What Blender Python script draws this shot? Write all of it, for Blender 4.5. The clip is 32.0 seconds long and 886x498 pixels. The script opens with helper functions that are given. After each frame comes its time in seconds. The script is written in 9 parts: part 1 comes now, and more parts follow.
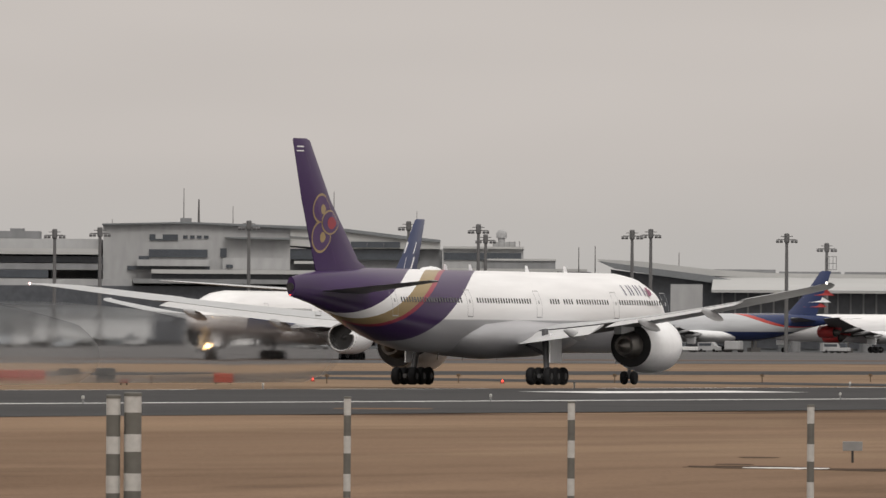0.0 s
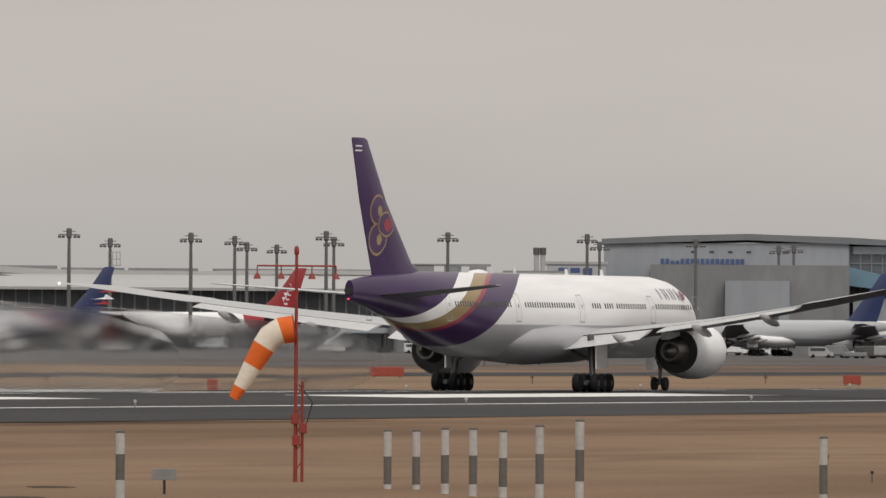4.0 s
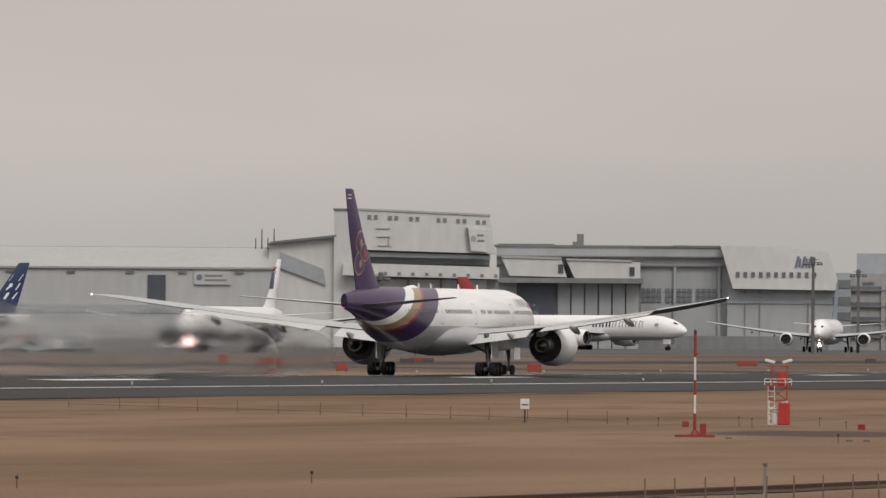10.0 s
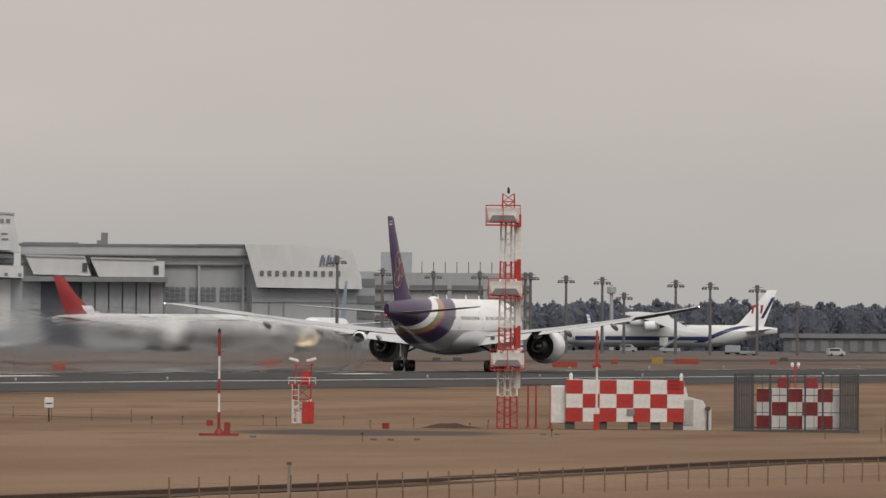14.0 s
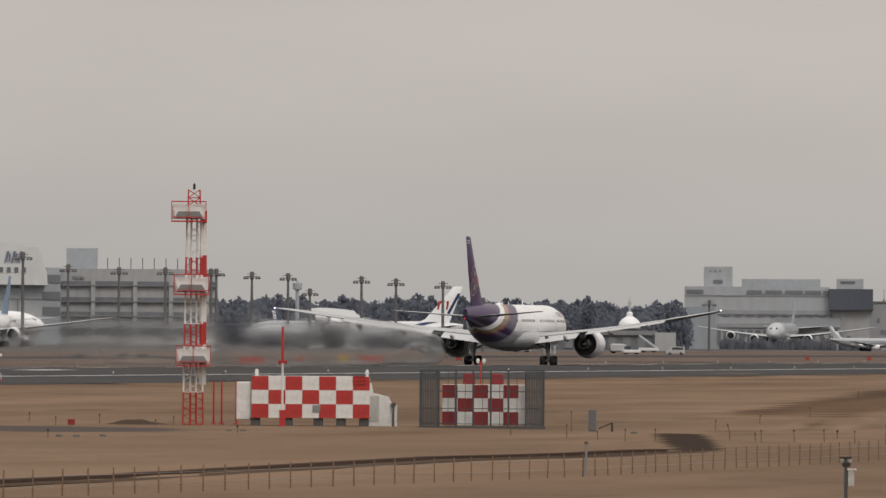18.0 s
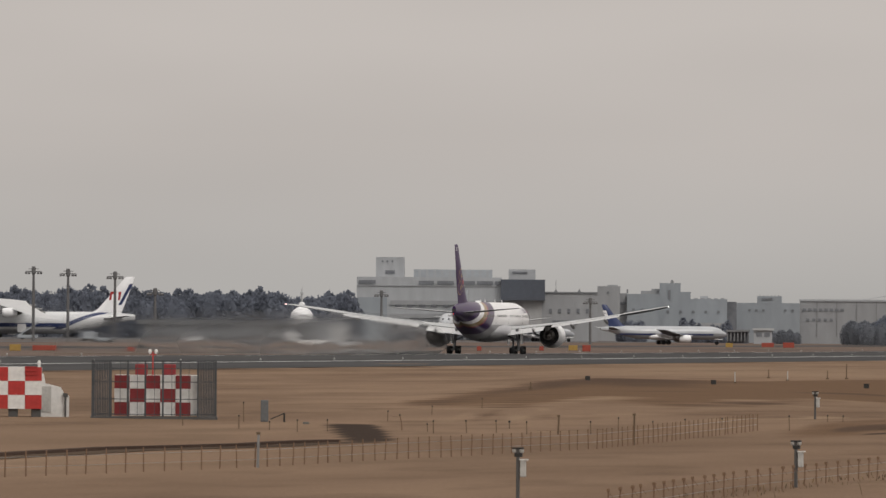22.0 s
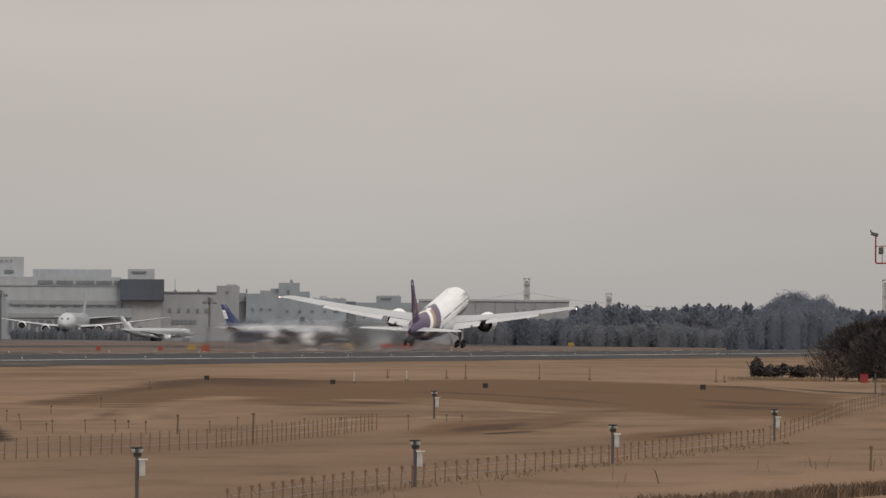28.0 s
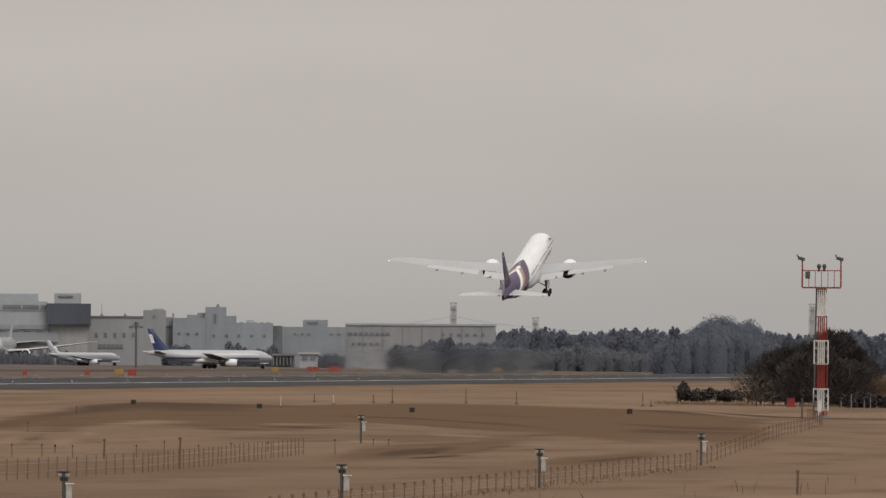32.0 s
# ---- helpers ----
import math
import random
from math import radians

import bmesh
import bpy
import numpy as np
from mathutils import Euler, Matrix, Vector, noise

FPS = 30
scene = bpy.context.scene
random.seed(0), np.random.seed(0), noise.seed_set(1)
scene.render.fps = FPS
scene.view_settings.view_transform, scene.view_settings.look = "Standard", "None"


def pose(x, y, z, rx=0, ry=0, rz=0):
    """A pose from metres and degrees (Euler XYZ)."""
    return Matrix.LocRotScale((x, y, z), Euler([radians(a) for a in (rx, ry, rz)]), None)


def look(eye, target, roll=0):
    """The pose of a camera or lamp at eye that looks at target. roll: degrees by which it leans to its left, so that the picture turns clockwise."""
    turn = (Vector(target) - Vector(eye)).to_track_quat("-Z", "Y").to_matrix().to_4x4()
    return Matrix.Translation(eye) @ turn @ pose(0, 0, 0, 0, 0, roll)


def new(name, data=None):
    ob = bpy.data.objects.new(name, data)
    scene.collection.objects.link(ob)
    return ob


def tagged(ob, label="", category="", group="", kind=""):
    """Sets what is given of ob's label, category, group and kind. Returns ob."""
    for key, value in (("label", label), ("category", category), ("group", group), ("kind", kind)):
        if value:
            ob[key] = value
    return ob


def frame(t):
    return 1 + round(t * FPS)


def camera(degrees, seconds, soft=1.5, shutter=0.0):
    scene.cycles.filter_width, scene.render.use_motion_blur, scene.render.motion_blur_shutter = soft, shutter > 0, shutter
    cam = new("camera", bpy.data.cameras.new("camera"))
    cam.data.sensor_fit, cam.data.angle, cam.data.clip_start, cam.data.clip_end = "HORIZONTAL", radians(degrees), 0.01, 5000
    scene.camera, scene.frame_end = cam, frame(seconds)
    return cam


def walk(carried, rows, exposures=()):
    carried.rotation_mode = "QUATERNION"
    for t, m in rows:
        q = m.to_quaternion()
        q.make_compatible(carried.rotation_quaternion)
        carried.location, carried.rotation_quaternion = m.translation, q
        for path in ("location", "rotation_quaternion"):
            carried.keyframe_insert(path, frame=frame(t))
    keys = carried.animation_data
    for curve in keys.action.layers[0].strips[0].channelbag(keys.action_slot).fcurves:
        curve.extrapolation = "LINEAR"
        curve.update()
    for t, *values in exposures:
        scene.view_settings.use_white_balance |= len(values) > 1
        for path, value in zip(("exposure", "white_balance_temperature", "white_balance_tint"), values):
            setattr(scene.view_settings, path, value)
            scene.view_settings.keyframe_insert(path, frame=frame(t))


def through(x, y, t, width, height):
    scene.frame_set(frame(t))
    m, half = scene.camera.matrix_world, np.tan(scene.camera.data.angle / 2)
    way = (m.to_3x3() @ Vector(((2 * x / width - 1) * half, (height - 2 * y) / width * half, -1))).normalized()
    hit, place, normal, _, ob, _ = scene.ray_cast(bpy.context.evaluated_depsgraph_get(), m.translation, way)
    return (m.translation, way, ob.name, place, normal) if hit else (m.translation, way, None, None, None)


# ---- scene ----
# World: x to the right across the runway, y along the runway, z up; the spectator stands at the origin.
FOV = 4.2086  # a long telephoto
cam = camera(FOV, 32.0, soft=1.5)
ROLL = 0.39
CAMERA_ROWS = [  # seconds, x, y, z, tilt, heading
    (0.0, 23.45, -59.56, 3.30, 90.4343, 22.3147),
    (0.5, 16.44, -42.44, 3.38, 90.4360, 21.9443),
    (1.0, 9.64, -25.22, 3.45, 90.4456, 21.5576),
    (1.5, 2.97, -7.97, 3.53, 90.4806, 21.1450),
    (2.0, -2.72, 7.52, 3.60, 90.4514, 20.7028),
    (2.5, -4.09, 11.28, 3.60, 90.4536, 20.3336),
    (4.5, -3.15, 9.49, 3.60, 90.4378, 18.3499),
    (5.0, -2.65, 8.25, 3.60, 90.4414, 17.8291),
    (5.5, -2.19, 7.00, 3.60, 90.4393, 17.3473),
    (6.0, -1.74, 5.74, 3.60, 90.4340, 16.8654),
    (6.5, -0.84, 2.88, 3.60, 90.4291, 16.3305),
    (7.0, 0.00, 0.00, 3.60, 90.4236, 15.7902),
    (7.5, 0.00, 0.00, 3.60, 90.4359, 15.3444),
    (8.0, 0.00, 0.00, 3.60, 90.4331, 14.9747),
    (8.5, 0.00, 0.00, 3.60, 90.4313, 14.5961),
    (9.0, 0.00, 0.00, 3.60, 90.4335, 14.3288),
    (9.5, 0.00, 0.00, 3.60, 90.4235, 14.1168),
    (10.0, 0.00, 0.00, 3.60, 90.4289, 13.7833),
    (10.5, 0.00, 0.00, 3.60, 90.4271, 13.4135),
    (11.0, 0.00, 0.00, 3.60, 90.4278, 13.0421),
    (11.5, 0.00, 0.00, 3.60, 90.4466, 12.7472),
    (12.0, 0.00, 0.00, 3.60, 90.4519, 12.4547),
    (12.5, 0.00, 0.00, 3.60, 90.4483, 12.3089),
    (13.0, 0.00, 0.00, 3.60, 90.4544, 12.1074),
    (13.5, 0.00, 0.00, 3.60, 90.4390, 11.8734),
    (14.0, 0.00, 0.00, 3.60, 90.4378, 11.5224),
    (14.5, 0.00, 0.00, 3.60, 90.4304, 11.2478),
    (16.5, 0.00, 0.00, 3.60, 90.4097, 10.8567),
    (17.0, 0.00, 0.00, 3.60, 90.4117, 10.5760),
    (17.5, 0.00, 0.00, 3.60, 90.4127, 10.3318),
    (18.0, 0.00, 0.00, 3.60, 90.4296, 10.0291),
    (18.5, 0.00, 0.00, 3.60, 90.4264, 9.8119),
    (19.0, 0.00, 0.00, 3.60, 90.4080, 9.6581),
    (19.5, 0.00, 0.00, 3.60, 90.4011, 9.4895),
    (20.0, 0.00, 0.00, 3.60, 90.3922, 9.3069),
    (20.5, 0.00, 0.00, 3.60, 90.3814, 9.1009),
    (21.0, 0.00, 0.00, 3.60, 90.3863, 8.8998),
    (21.5, 0.00, 0.00, 3.60, 90.3923, 8.6882),
    (22.0, 0.00, 0.00, 3.60, 90.3948, 8.4711),
    (22.5, 0.00, 0.00, 3.60, 90.3802, 8.3154),
    (23.0, 0.00, 0.00, 3.60, 90.3897, 8.1687),
    (23.5, 0.00, 0.00, 3.60, 90.3822, 7.9876),
    (24.0, 0.00, 0.00, 3.60, 90.3881, 7.7884),
    (24.5, 0.00, 0.00, 3.60, 90.3844, 7.6134),
    (25.0, 0.00, 0.00, 3.60, 90.3861, 7.4480),
    (25.5, 0.00, 0.00, 3.60, 90.3871, 7.2596),
    (26.0, 0.00, 0.00, 3.60, 90.3890, 7.0617),
    (26.5, 0.00, 0.00, 3.60, 90.3919, 6.8655),
    (28.5, 0.00, 0.00, 3.60, 90.4093, 6.5253),
    (29.0, 0.00, 0.00, 3.60, 90.4036, 6.3008),
    (29.5, 0.00, 0.00, 3.60, 90.3976, 6.1966),
    (30.0, 0.00, 0.00, 3.60, 90.4064, 6.2557),
    (30.5, 0.00, 0.00, 3.60, 90.4148, 6.3068),
    (31.0, 0.00, 0.00, 3.60, 90.4552, 6.3419),
    (31.5, 0.00, 0.00, 3.60, 90.4940, 6.3633),
    (32.0, 0.00, 0.00, 3.60, 90.5232, 6.3140),
]
walk(cam, [(t, pose(x, y, z, tilt, 0, turn) @ pose(0, 0, 0, 0, 0, ROLL)) for t, x, y, z, tilt, turn in CAMERA_ROWS], exposures=[(0, 0.10), (1, 0.0), (14, 0.0), (17, -0.03), (29, -0.05), (32, -0.10)])

# ---- sky and sun: a bright, even overcast ----
world = bpy.data.worlds.new("overcast_sky")
scene.world = world
world.use_nodes = True
wn, wl = world.node_tree.nodes, world.node_tree.links
wn.clear()
w_out, w_bg = wn.new("ShaderNodeOutputWorld"), wn.new("ShaderNodeBackground")
w_sky = wn.new("ShaderNodeTexSky")
w_sky.sky_type, w_sky.sun_disc = "NISHITA", False
w_sky.sun_elevation, w_sky.sun_rotation, w_sky.dust_density = radians(48), radians(150), 6.0
w_hsv = wn.new("ShaderNodeHueSaturation")
w_hsv.inputs["Saturation"].default_value, w_hsv.inputs["Value"].default_value = 0.15, 0.10
w_geo, w_sep, w_ramp = wn.new("ShaderNodeTexCoord"), wn.new("ShaderNodeSeparateXYZ"), wn.new("ShaderNodeValToRGB")
ramp = w_ramp.color_ramp
ramp.elements[0].position, ramp.elements[0].color = 0.0, (0.415, 0.402, 0.385, 1)
ramp.elements[1].position, ramp.elements[1].color = 1.0, (0.98, 0.95, 0.92, 1)
for place, colour in ((0.006, (0.455, 0.435, 0.415, 1)), (0.016, (0.525, 0.485, 0.455, 1)), (0.035, (0.535, 0.492, 0.460, 1)), (0.3, (0.64, 0.60, 0.56, 1))):
    e = ramp.elements.new(place)
    e.color = colour
w_noise = wn.new("ShaderNodeTexNoise")
w_map = wn.new("ShaderNodeMapping")
w_map.inputs["Scale"].default_value = (14, 14, 60)
w_noise.inputs["Scale"].default_value, w_noise.inputs["Detail"].default_value = 1.2, 2
w_nramp = wn.new("ShaderNodeMapRange")
w_nramp.inputs["From Min"].default_value, w_nramp.inputs["From Max"].default_value = 0.3, 0.7
w_nramp.inputs["To Min"].default_value, w_nramp.inputs["To Max"].default_value = 0.955, 1.045
w_mul, w_add = wn.new("ShaderNodeVectorMath"), wn.new("ShaderNodeVectorMath")
w_mul.operation, w_add.operation = "SCALE", "ADD"
wl.new(w_geo.outputs["Generated"], w_sep.inputs[0])
wl.new(w_sep.outputs["Z"], w_ramp.inputs[0])
wl.new(w_geo.outputs["Generated"], w_map.inputs[0])
wl.new(w_map.outputs[0], w_noise.inputs["Vector"])
wl.new(w_noise.outputs[0], w_nramp.inputs["Value"])
wl.new(w_ramp.outputs[0], w_mul.inputs[0])
wl.new(w_nramp.outputs[0], w_mul.inputs["Scale"])
wl.new(w_sky.outputs[0], w_hsv.inputs["Color"])
wl.new(w_mul.outputs[0], w_add.inputs[0])
w_dim = wn.new("ShaderNodeVectorMath")
w_dim.operation = "SCALE"
w_dim.inputs["Scale"].default_value = 0.06
wl.new(w_hsv.outputs[0], w_dim.inputs[0])
wl.new(w_dim.outputs[0], w_add.inputs[1])
wl.new(w_add.outputs[0], w_bg.inputs["Color"])
wl.new(w_bg.outputs[0], w_out.inputs[0])

sun = new("sun", bpy.data.lights.new("sun", "SUN"))
sun.data.energy, sun.data.angle, sun.data.color = 1.1, radians(25), (1.0, 0.95, 0.88)
sun.matrix_world = look((0, 0, 500), (-300, 420, 0))
scene.view_settings.exposure = 0.0

# ---- materials ----
def mat(name, colour, rough=0.6, metal=0.0, vary=0.12, scale=1.0, bump=0.0, stain=0.0, emit=0.0, streak=(1, 1, 1), island=0.0, spec=0.5, through=0.0):
    """Painted, metal, stone or plant surface with variation at two scales and optional relief."""
    m = bpy.data.materials.new(name)
    m.use_nodes = True
    n, l = m.node_tree.nodes, m.node_tree.links
    b = n["Principled BSDF"]
    b.inputs["Roughness"].default_value, b.inputs["Metallic"].default_value = rough, metal
    b.inputs["Specular IOR Level"].default_value = spec
    co, mp = n.new("ShaderNodeTexCoord"), n.new("ShaderNodeMapping")
    mp.inputs["Scale"].default_value = streak
    l.new(co.outputs["Object"], mp.inputs[0])
    fine, broad = n.new("ShaderNodeTexNoise"), n.new("ShaderNodeTexNoise")
    fine.inputs["Scale"].default_value, fine.inputs["Detail"].default_value = 2.2 * scale, 5
    broad.inputs["Scale"].default_value, broad.inputs["Detail"].default_value = 0.23 * scale, 4
    l.new(mp.outputs[0], fine.inputs["Vector"])
    l.new(mp.outputs[0], broad.inputs["Vector"])
    mix = n.new("ShaderNodeMath")
    mix.operation = "ADD"
    l.new(fine.outputs[0], mix.inputs[0])
    l.new(broad.outputs[0], mix.inputs[1])
    rng = n.new("ShaderNodeMapRange")
    rng.inputs["From Min"].default_value, rng.inputs["From Max"].default_value = 0.7, 1.3
    rng.inputs["To Min"].default_value, rng.inputs["To Max"].default_value = 1 - vary - stain, 1 + vary
    l.new(mix.outputs[0], rng.inputs["Value"])
    sc = n.new("ShaderNodeVectorMath")
    sc.operation = "SCALE"
    sc.inputs[0].default_value = colour
    factor = rng.outputs[0]
    if island:
        info, r2, mu = n.new("ShaderNodeNewGeometry"), n.new("ShaderNodeMapRange"), n.new("ShaderNodeMath")
        r2.inputs["To Min"].default_value, r2.inputs["To Max"].default_value = 1 - island, 1 + island
        l.new(info.outputs["Random Per Island"], r2.inputs["Value"])
        mu.operation = "MULTIPLY"
        l.new(factor, mu.inputs[0])
        l.new(r2.outputs[0], mu.inputs[1])
        factor = mu.outputs[0]
    l.new(factor, sc.inputs["Scale"])
    l.new(sc.outputs[0], b.inputs["Base Color"])
    if bump:
        bp = n.new("ShaderNodeBump")
        bp.inputs["Strength"].default_value, bp.inputs["Distance"].default_value = bump, 0.05
        l.new(fine.outputs[0], bp.inputs["Height"])
        l.new(bp.outputs[0], b.inputs["Normal"])
    if through:
        leaf, mx = n.new("ShaderNodeBsdfTranslucent"), n.new("ShaderNodeMixShader")
        mx.inputs[0].default_value = through
        l.new(sc.outputs[0], leaf.inputs["Color"])
        l.new(b.outputs[0], mx.inputs[1])
        l.new(leaf.outputs[0], mx.inputs[2])
        l.new(mx.outputs[0], n["Material Output"].inputs[0])
    if emit:
        b.inputs["Emission Color"].default_value = (*colour, 1)
        b.inputs["Emission Strength"].default_value = emit
    return m


def bands(name, stops, expr, rough=0.16, span=(-40.0, 20.0), belly=None, zc=5.55, belly_from=None, gloss=0.5):
    """Airliner paint whose colour changes along a line that sweeps aft down the sides. stops: (place, colour) from the tail on.
    expr: (a, b) of the sweep in metres a turn of degrees from the crown; belly: (height, colour), from the place belly_from on."""
    m = bpy.data.materials.new(name)
    m.use_nodes = True
    n, l = m.node_tree.nodes, m.node_tree.links
    b = n["Principled BSDF"]
    b.inputs["Roughness"].default_value, b.inputs["Specular IOR Level"].default_value = rough, gloss

    def math_node(op, u, v=None, w=None):
        k = n.new("ShaderNodeMath")
        k.operation = op
        for slot, value in zip(k.inputs, (u, v, w)):
            if value is None:
                continue
            if isinstance(value, (int, float)):
                slot.default_value = value
            else:
                l.new(value, slot)
        return k.outputs[0]

    co, sp = n.new("ShaderNodeTexCoord"), n.new("ShaderNodeSeparateXYZ")
    l.new(co.outputs["Object"], sp.inputs[0])
    turn = math_node("MULTIPLY", math_node("ARCTAN2", math_node("ABSOLUTE", sp.outputs[0]), math_node("SUBTRACT", sp.outputs[2], zc)), 57.2958)
    sweep = math_node("ADD", math_node("MULTIPLY", turn, expr[0]), math_node("MULTIPLY", math_node("MULTIPLY", turn, turn), expr[1]))
    q = math_node("ADD", sp.outputs[1], sweep)
    rng = n.new("ShaderNodeMapRange")
    rng.inputs["From Min"].default_value, rng.inputs["From Max"].default_value = span
    l.new(q, rng.inputs["Value"])
    rp = n.new("ShaderNodeValToRGB")
    rp.color_ramp.interpolation = "CONSTANT"
    el = rp.color_ramp.elements
    for i, (place, colour) in enumerate(stops):
        u = max(0.0, min(1.0, (place - span[0]) / (span[1] - span[0])))
        e = el[i] if i < 2 else el.new(u)
        e.position, e.color = u, (*colour, 1)
    l.new(rng.outputs[0], rp.inputs[0])
    colour = rp.outputs[0]
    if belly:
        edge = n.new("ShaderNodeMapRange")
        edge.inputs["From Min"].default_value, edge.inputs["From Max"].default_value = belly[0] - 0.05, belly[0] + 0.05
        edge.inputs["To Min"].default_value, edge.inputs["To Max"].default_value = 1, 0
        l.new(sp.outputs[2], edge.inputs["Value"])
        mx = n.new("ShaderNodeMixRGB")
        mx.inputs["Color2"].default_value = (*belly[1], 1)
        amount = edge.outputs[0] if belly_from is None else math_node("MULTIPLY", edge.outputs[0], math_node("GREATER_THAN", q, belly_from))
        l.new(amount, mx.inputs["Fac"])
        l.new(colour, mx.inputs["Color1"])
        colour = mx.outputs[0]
    dirt = n.new("ShaderNodeTexNoise")
    mp = n.new("ShaderNodeMapping")
    mp.inputs["Scale"].default_value = (1.2, 0.12, 1.2)
    l.new(co.outputs["Object"], mp.inputs[0])
    l.new(mp.outputs[0], dirt.inputs["Vector"])
    dirt.inputs["Scale"].default_value, dirt.inputs["Detail"].default_value = 1.0, 6
    dr = n.new("ShaderNodeMapRange")
    dr.inputs["From Min"].default_value, dr.inputs["From Max"].default_value = 0.3, 0.7
    dr.inputs["To Min"].default_value, dr.inputs["To Max"].default_value = 0.90, 1.04
    l.new(dirt.outputs[0], dr.inputs["Value"])
    sc = n.new("ShaderNodeVectorMath")
    sc.operation = "SCALE"
    l.new(colour, sc.inputs[0])
    l.new(dr.outputs[0], sc.inputs["Scale"])
    l.new(sc.outputs[0], b.inputs["Base Color"])
    return m


WHITE, PURPLE, GOLD, RED = (0.87, 0.862, 0.868), (0.042, 0.016, 0.080), (0.33, 0.24, 0.115), (0.30, 0.030, 0.060)
M_white = mat("white_aircraft_paint", (0.85, 0.852, 0.868), 0.3, vary=0.05)
M_wing = mat("light_grey_wing_paint", (0.42, 0.43, 0.44), 0.35, vary=0.07, streak=(1, 0.3, 1))
M_tailplane = mat("grey_tailplane_paint", (0.52, 0.53, 0.54), 0.35, vary=0.06)
M_flap = mat("pale_grey_flap_paint", (0.52, 0.52, 0.525), 0.4, vary=0.08)
M_purple = mat("purple_fin_paint", PURPLE, 0.4, vary=0.08, spec=0.3)
M_gold = mat("gold_paint", GOLD, 0.35, vary=0.05)
M_magenta = mat("red_emblem_paint", (0.30, 0.028, 0.045), 0.35, vary=0.05)
M_dark = mat("dark_engine_metal", (0.035, 0.034, 0.034), 0.5, metal=0.4, vary=0.25)
M_core = mat("grey_exhaust_metal", (0.16, 0.15, 0.14), 0.42, metal=0.7, vary=0.25)
M_chrome = mat("bare_metal_lip", (0.62, 0.62, 0.62), 0.25, metal=1.0, vary=0.06)
M_tyre = mat("tyre_rubber", (0.016, 0.016, 0.017), 0.95, vary=0.3, spec=0.15)
M_strut = mat("gear_steel", (0.11, 0.11, 0.115), 0.4, metal=0.5, vary=0.2)
M_glass_dark = mat("dark_cabin_glass", (0.02, 0.022, 0.026), 0.12, vary=0.1)
M_line = mat("grey_panel_line", (0.30, 0.30, 0.31), 0.5)
M_ink = mat("dark_purple_lettering", (0.07, 0.03, 0.11), 0.4)
M_navy = mat("navy_blue_paint", (0.028, 0.043, 0.120), 0.3, vary=0.06)
M_sky = mat("light_blue_paint", (0.07, 0.22, 0.52), 0.3, vary=0.06)
M_redpaint = mat("red_aircraft_paint", (0.36, 0.03, 0.03), 0.3, vary=0.06)
# shade under wings and tailplanes, put into the colour
M_under = mat("shaded_wing_underside", (0.075, 0.075, 0.082), 0.45, vary=0.1)
M_fairing = mat("grey_flap_fairing_paint", (0.40, 0.40, 0.41), 0.4, vary=0.08)
M_lamp_red = mat("red_position_light", (1.0, 0.05, 0.03), 0.4, emit=3.5)
M_lamp_white = mat("white_landing_light", (1.0, 0.93, 0.80), 0.4, emit=9.0)
M_lamp_tip = mat("clear_position_light", (1.0, 0.95, 0.88), 0.4, emit=3.0)
M_lamp_port = mat("reddish_position_light", (1.0, 0.62, 0.60), 0.4, emit=3.0)
M_lamp_warm = mat("warm_landing_light", (1.0, 0.62, 0.25), 0.4, emit=9.0)

# far cladding and glass: bluish distance haze put into the colours
M_cladfar = mat("hazed_metal_cladding", (0.305, 0.325, 0.355), 0.6, vary=0.06, scale=0.2, stain=0.08, streak=(1, 1, 0.3))
M_cladpale = mat("hazed_pale_cladding", (0.375, 0.39, 0.412), 0.6, vary=0.06, scale=0.2, stain=0.08, streak=(1, 1, 0.3))
M_farwindow = mat("hazed_window_glass", (0.165, 0.175, 0.195), 0.3, vary=0.2)
M_navyglass = mat("dark_blue_grey_glazing", (0.075, 0.085, 0.108), 0.4, vary=0.12, scale=0.3)
M_concrete = mat("pale_concrete", (0.36, 0.362, 0.368), 0.85, vary=0.08, scale=0.25, stain=0.08, streak=(1, 1, 0.35))
M_concrete2 = mat("grey_concrete", (0.218, 0.222, 0.230), 0.85, vary=0.10, scale=0.25, stain=0.08, streak=(1, 1, 0.35))
M_clad = mat("white_metal_cladding", (0.45, 0.458, 0.47), 0.55, vary=0.05, scale=0.2, stain=0.06, streak=(1, 1, 0.3))
M_clad2 = mat("grey_metal_cladding", (0.35, 0.375, 0.405), 0.55, vary=0.06, scale=0.2, stain=0.06)
# works walls: bluish haze mixed into their own pale colours
M_worksblue = mat("pale_blue_works_cladding", (0.284, 0.312, 0.342), 0.6, vary=0.05, scale=0.15, stain=0.10, streak=(1, 1, 0.3))
M_works = mat("off_white_works_wall", (0.300, 0.308, 0.322), 0.7, vary=0.05, scale=0.15, stain=0.10, streak=(1, 1, 0.3))
M_hangar = mat("white_hangar_sheeting", (0.60, 0.605, 0.61), 0.6, vary=0.05, scale=0.2, stain=0.07, streak=(1, 1, 0.3))
M_cladgrey = mat("light_grey_wall_sheeting", (0.375, 0.39, 0.41), 0.6, vary=0.05, scale=0.2, stain=0.07, streak=(1, 1, 0.3))
M_roof = mat("pale_metal_roof", (0.41, 0.41, 0.405), 0.5, vary=0.06, scale=0.2, streak=(1, 4, 1))
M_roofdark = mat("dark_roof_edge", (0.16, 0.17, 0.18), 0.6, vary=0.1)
M_window = mat("window_glass", (0.060, 0.068, 0.080), 0.2, vary=0.2)
M_blueglass = mat("blue_tinted_glazing", (0.12, 0.135, 0.15), 0.25, vary=0.15, scale=0.4)
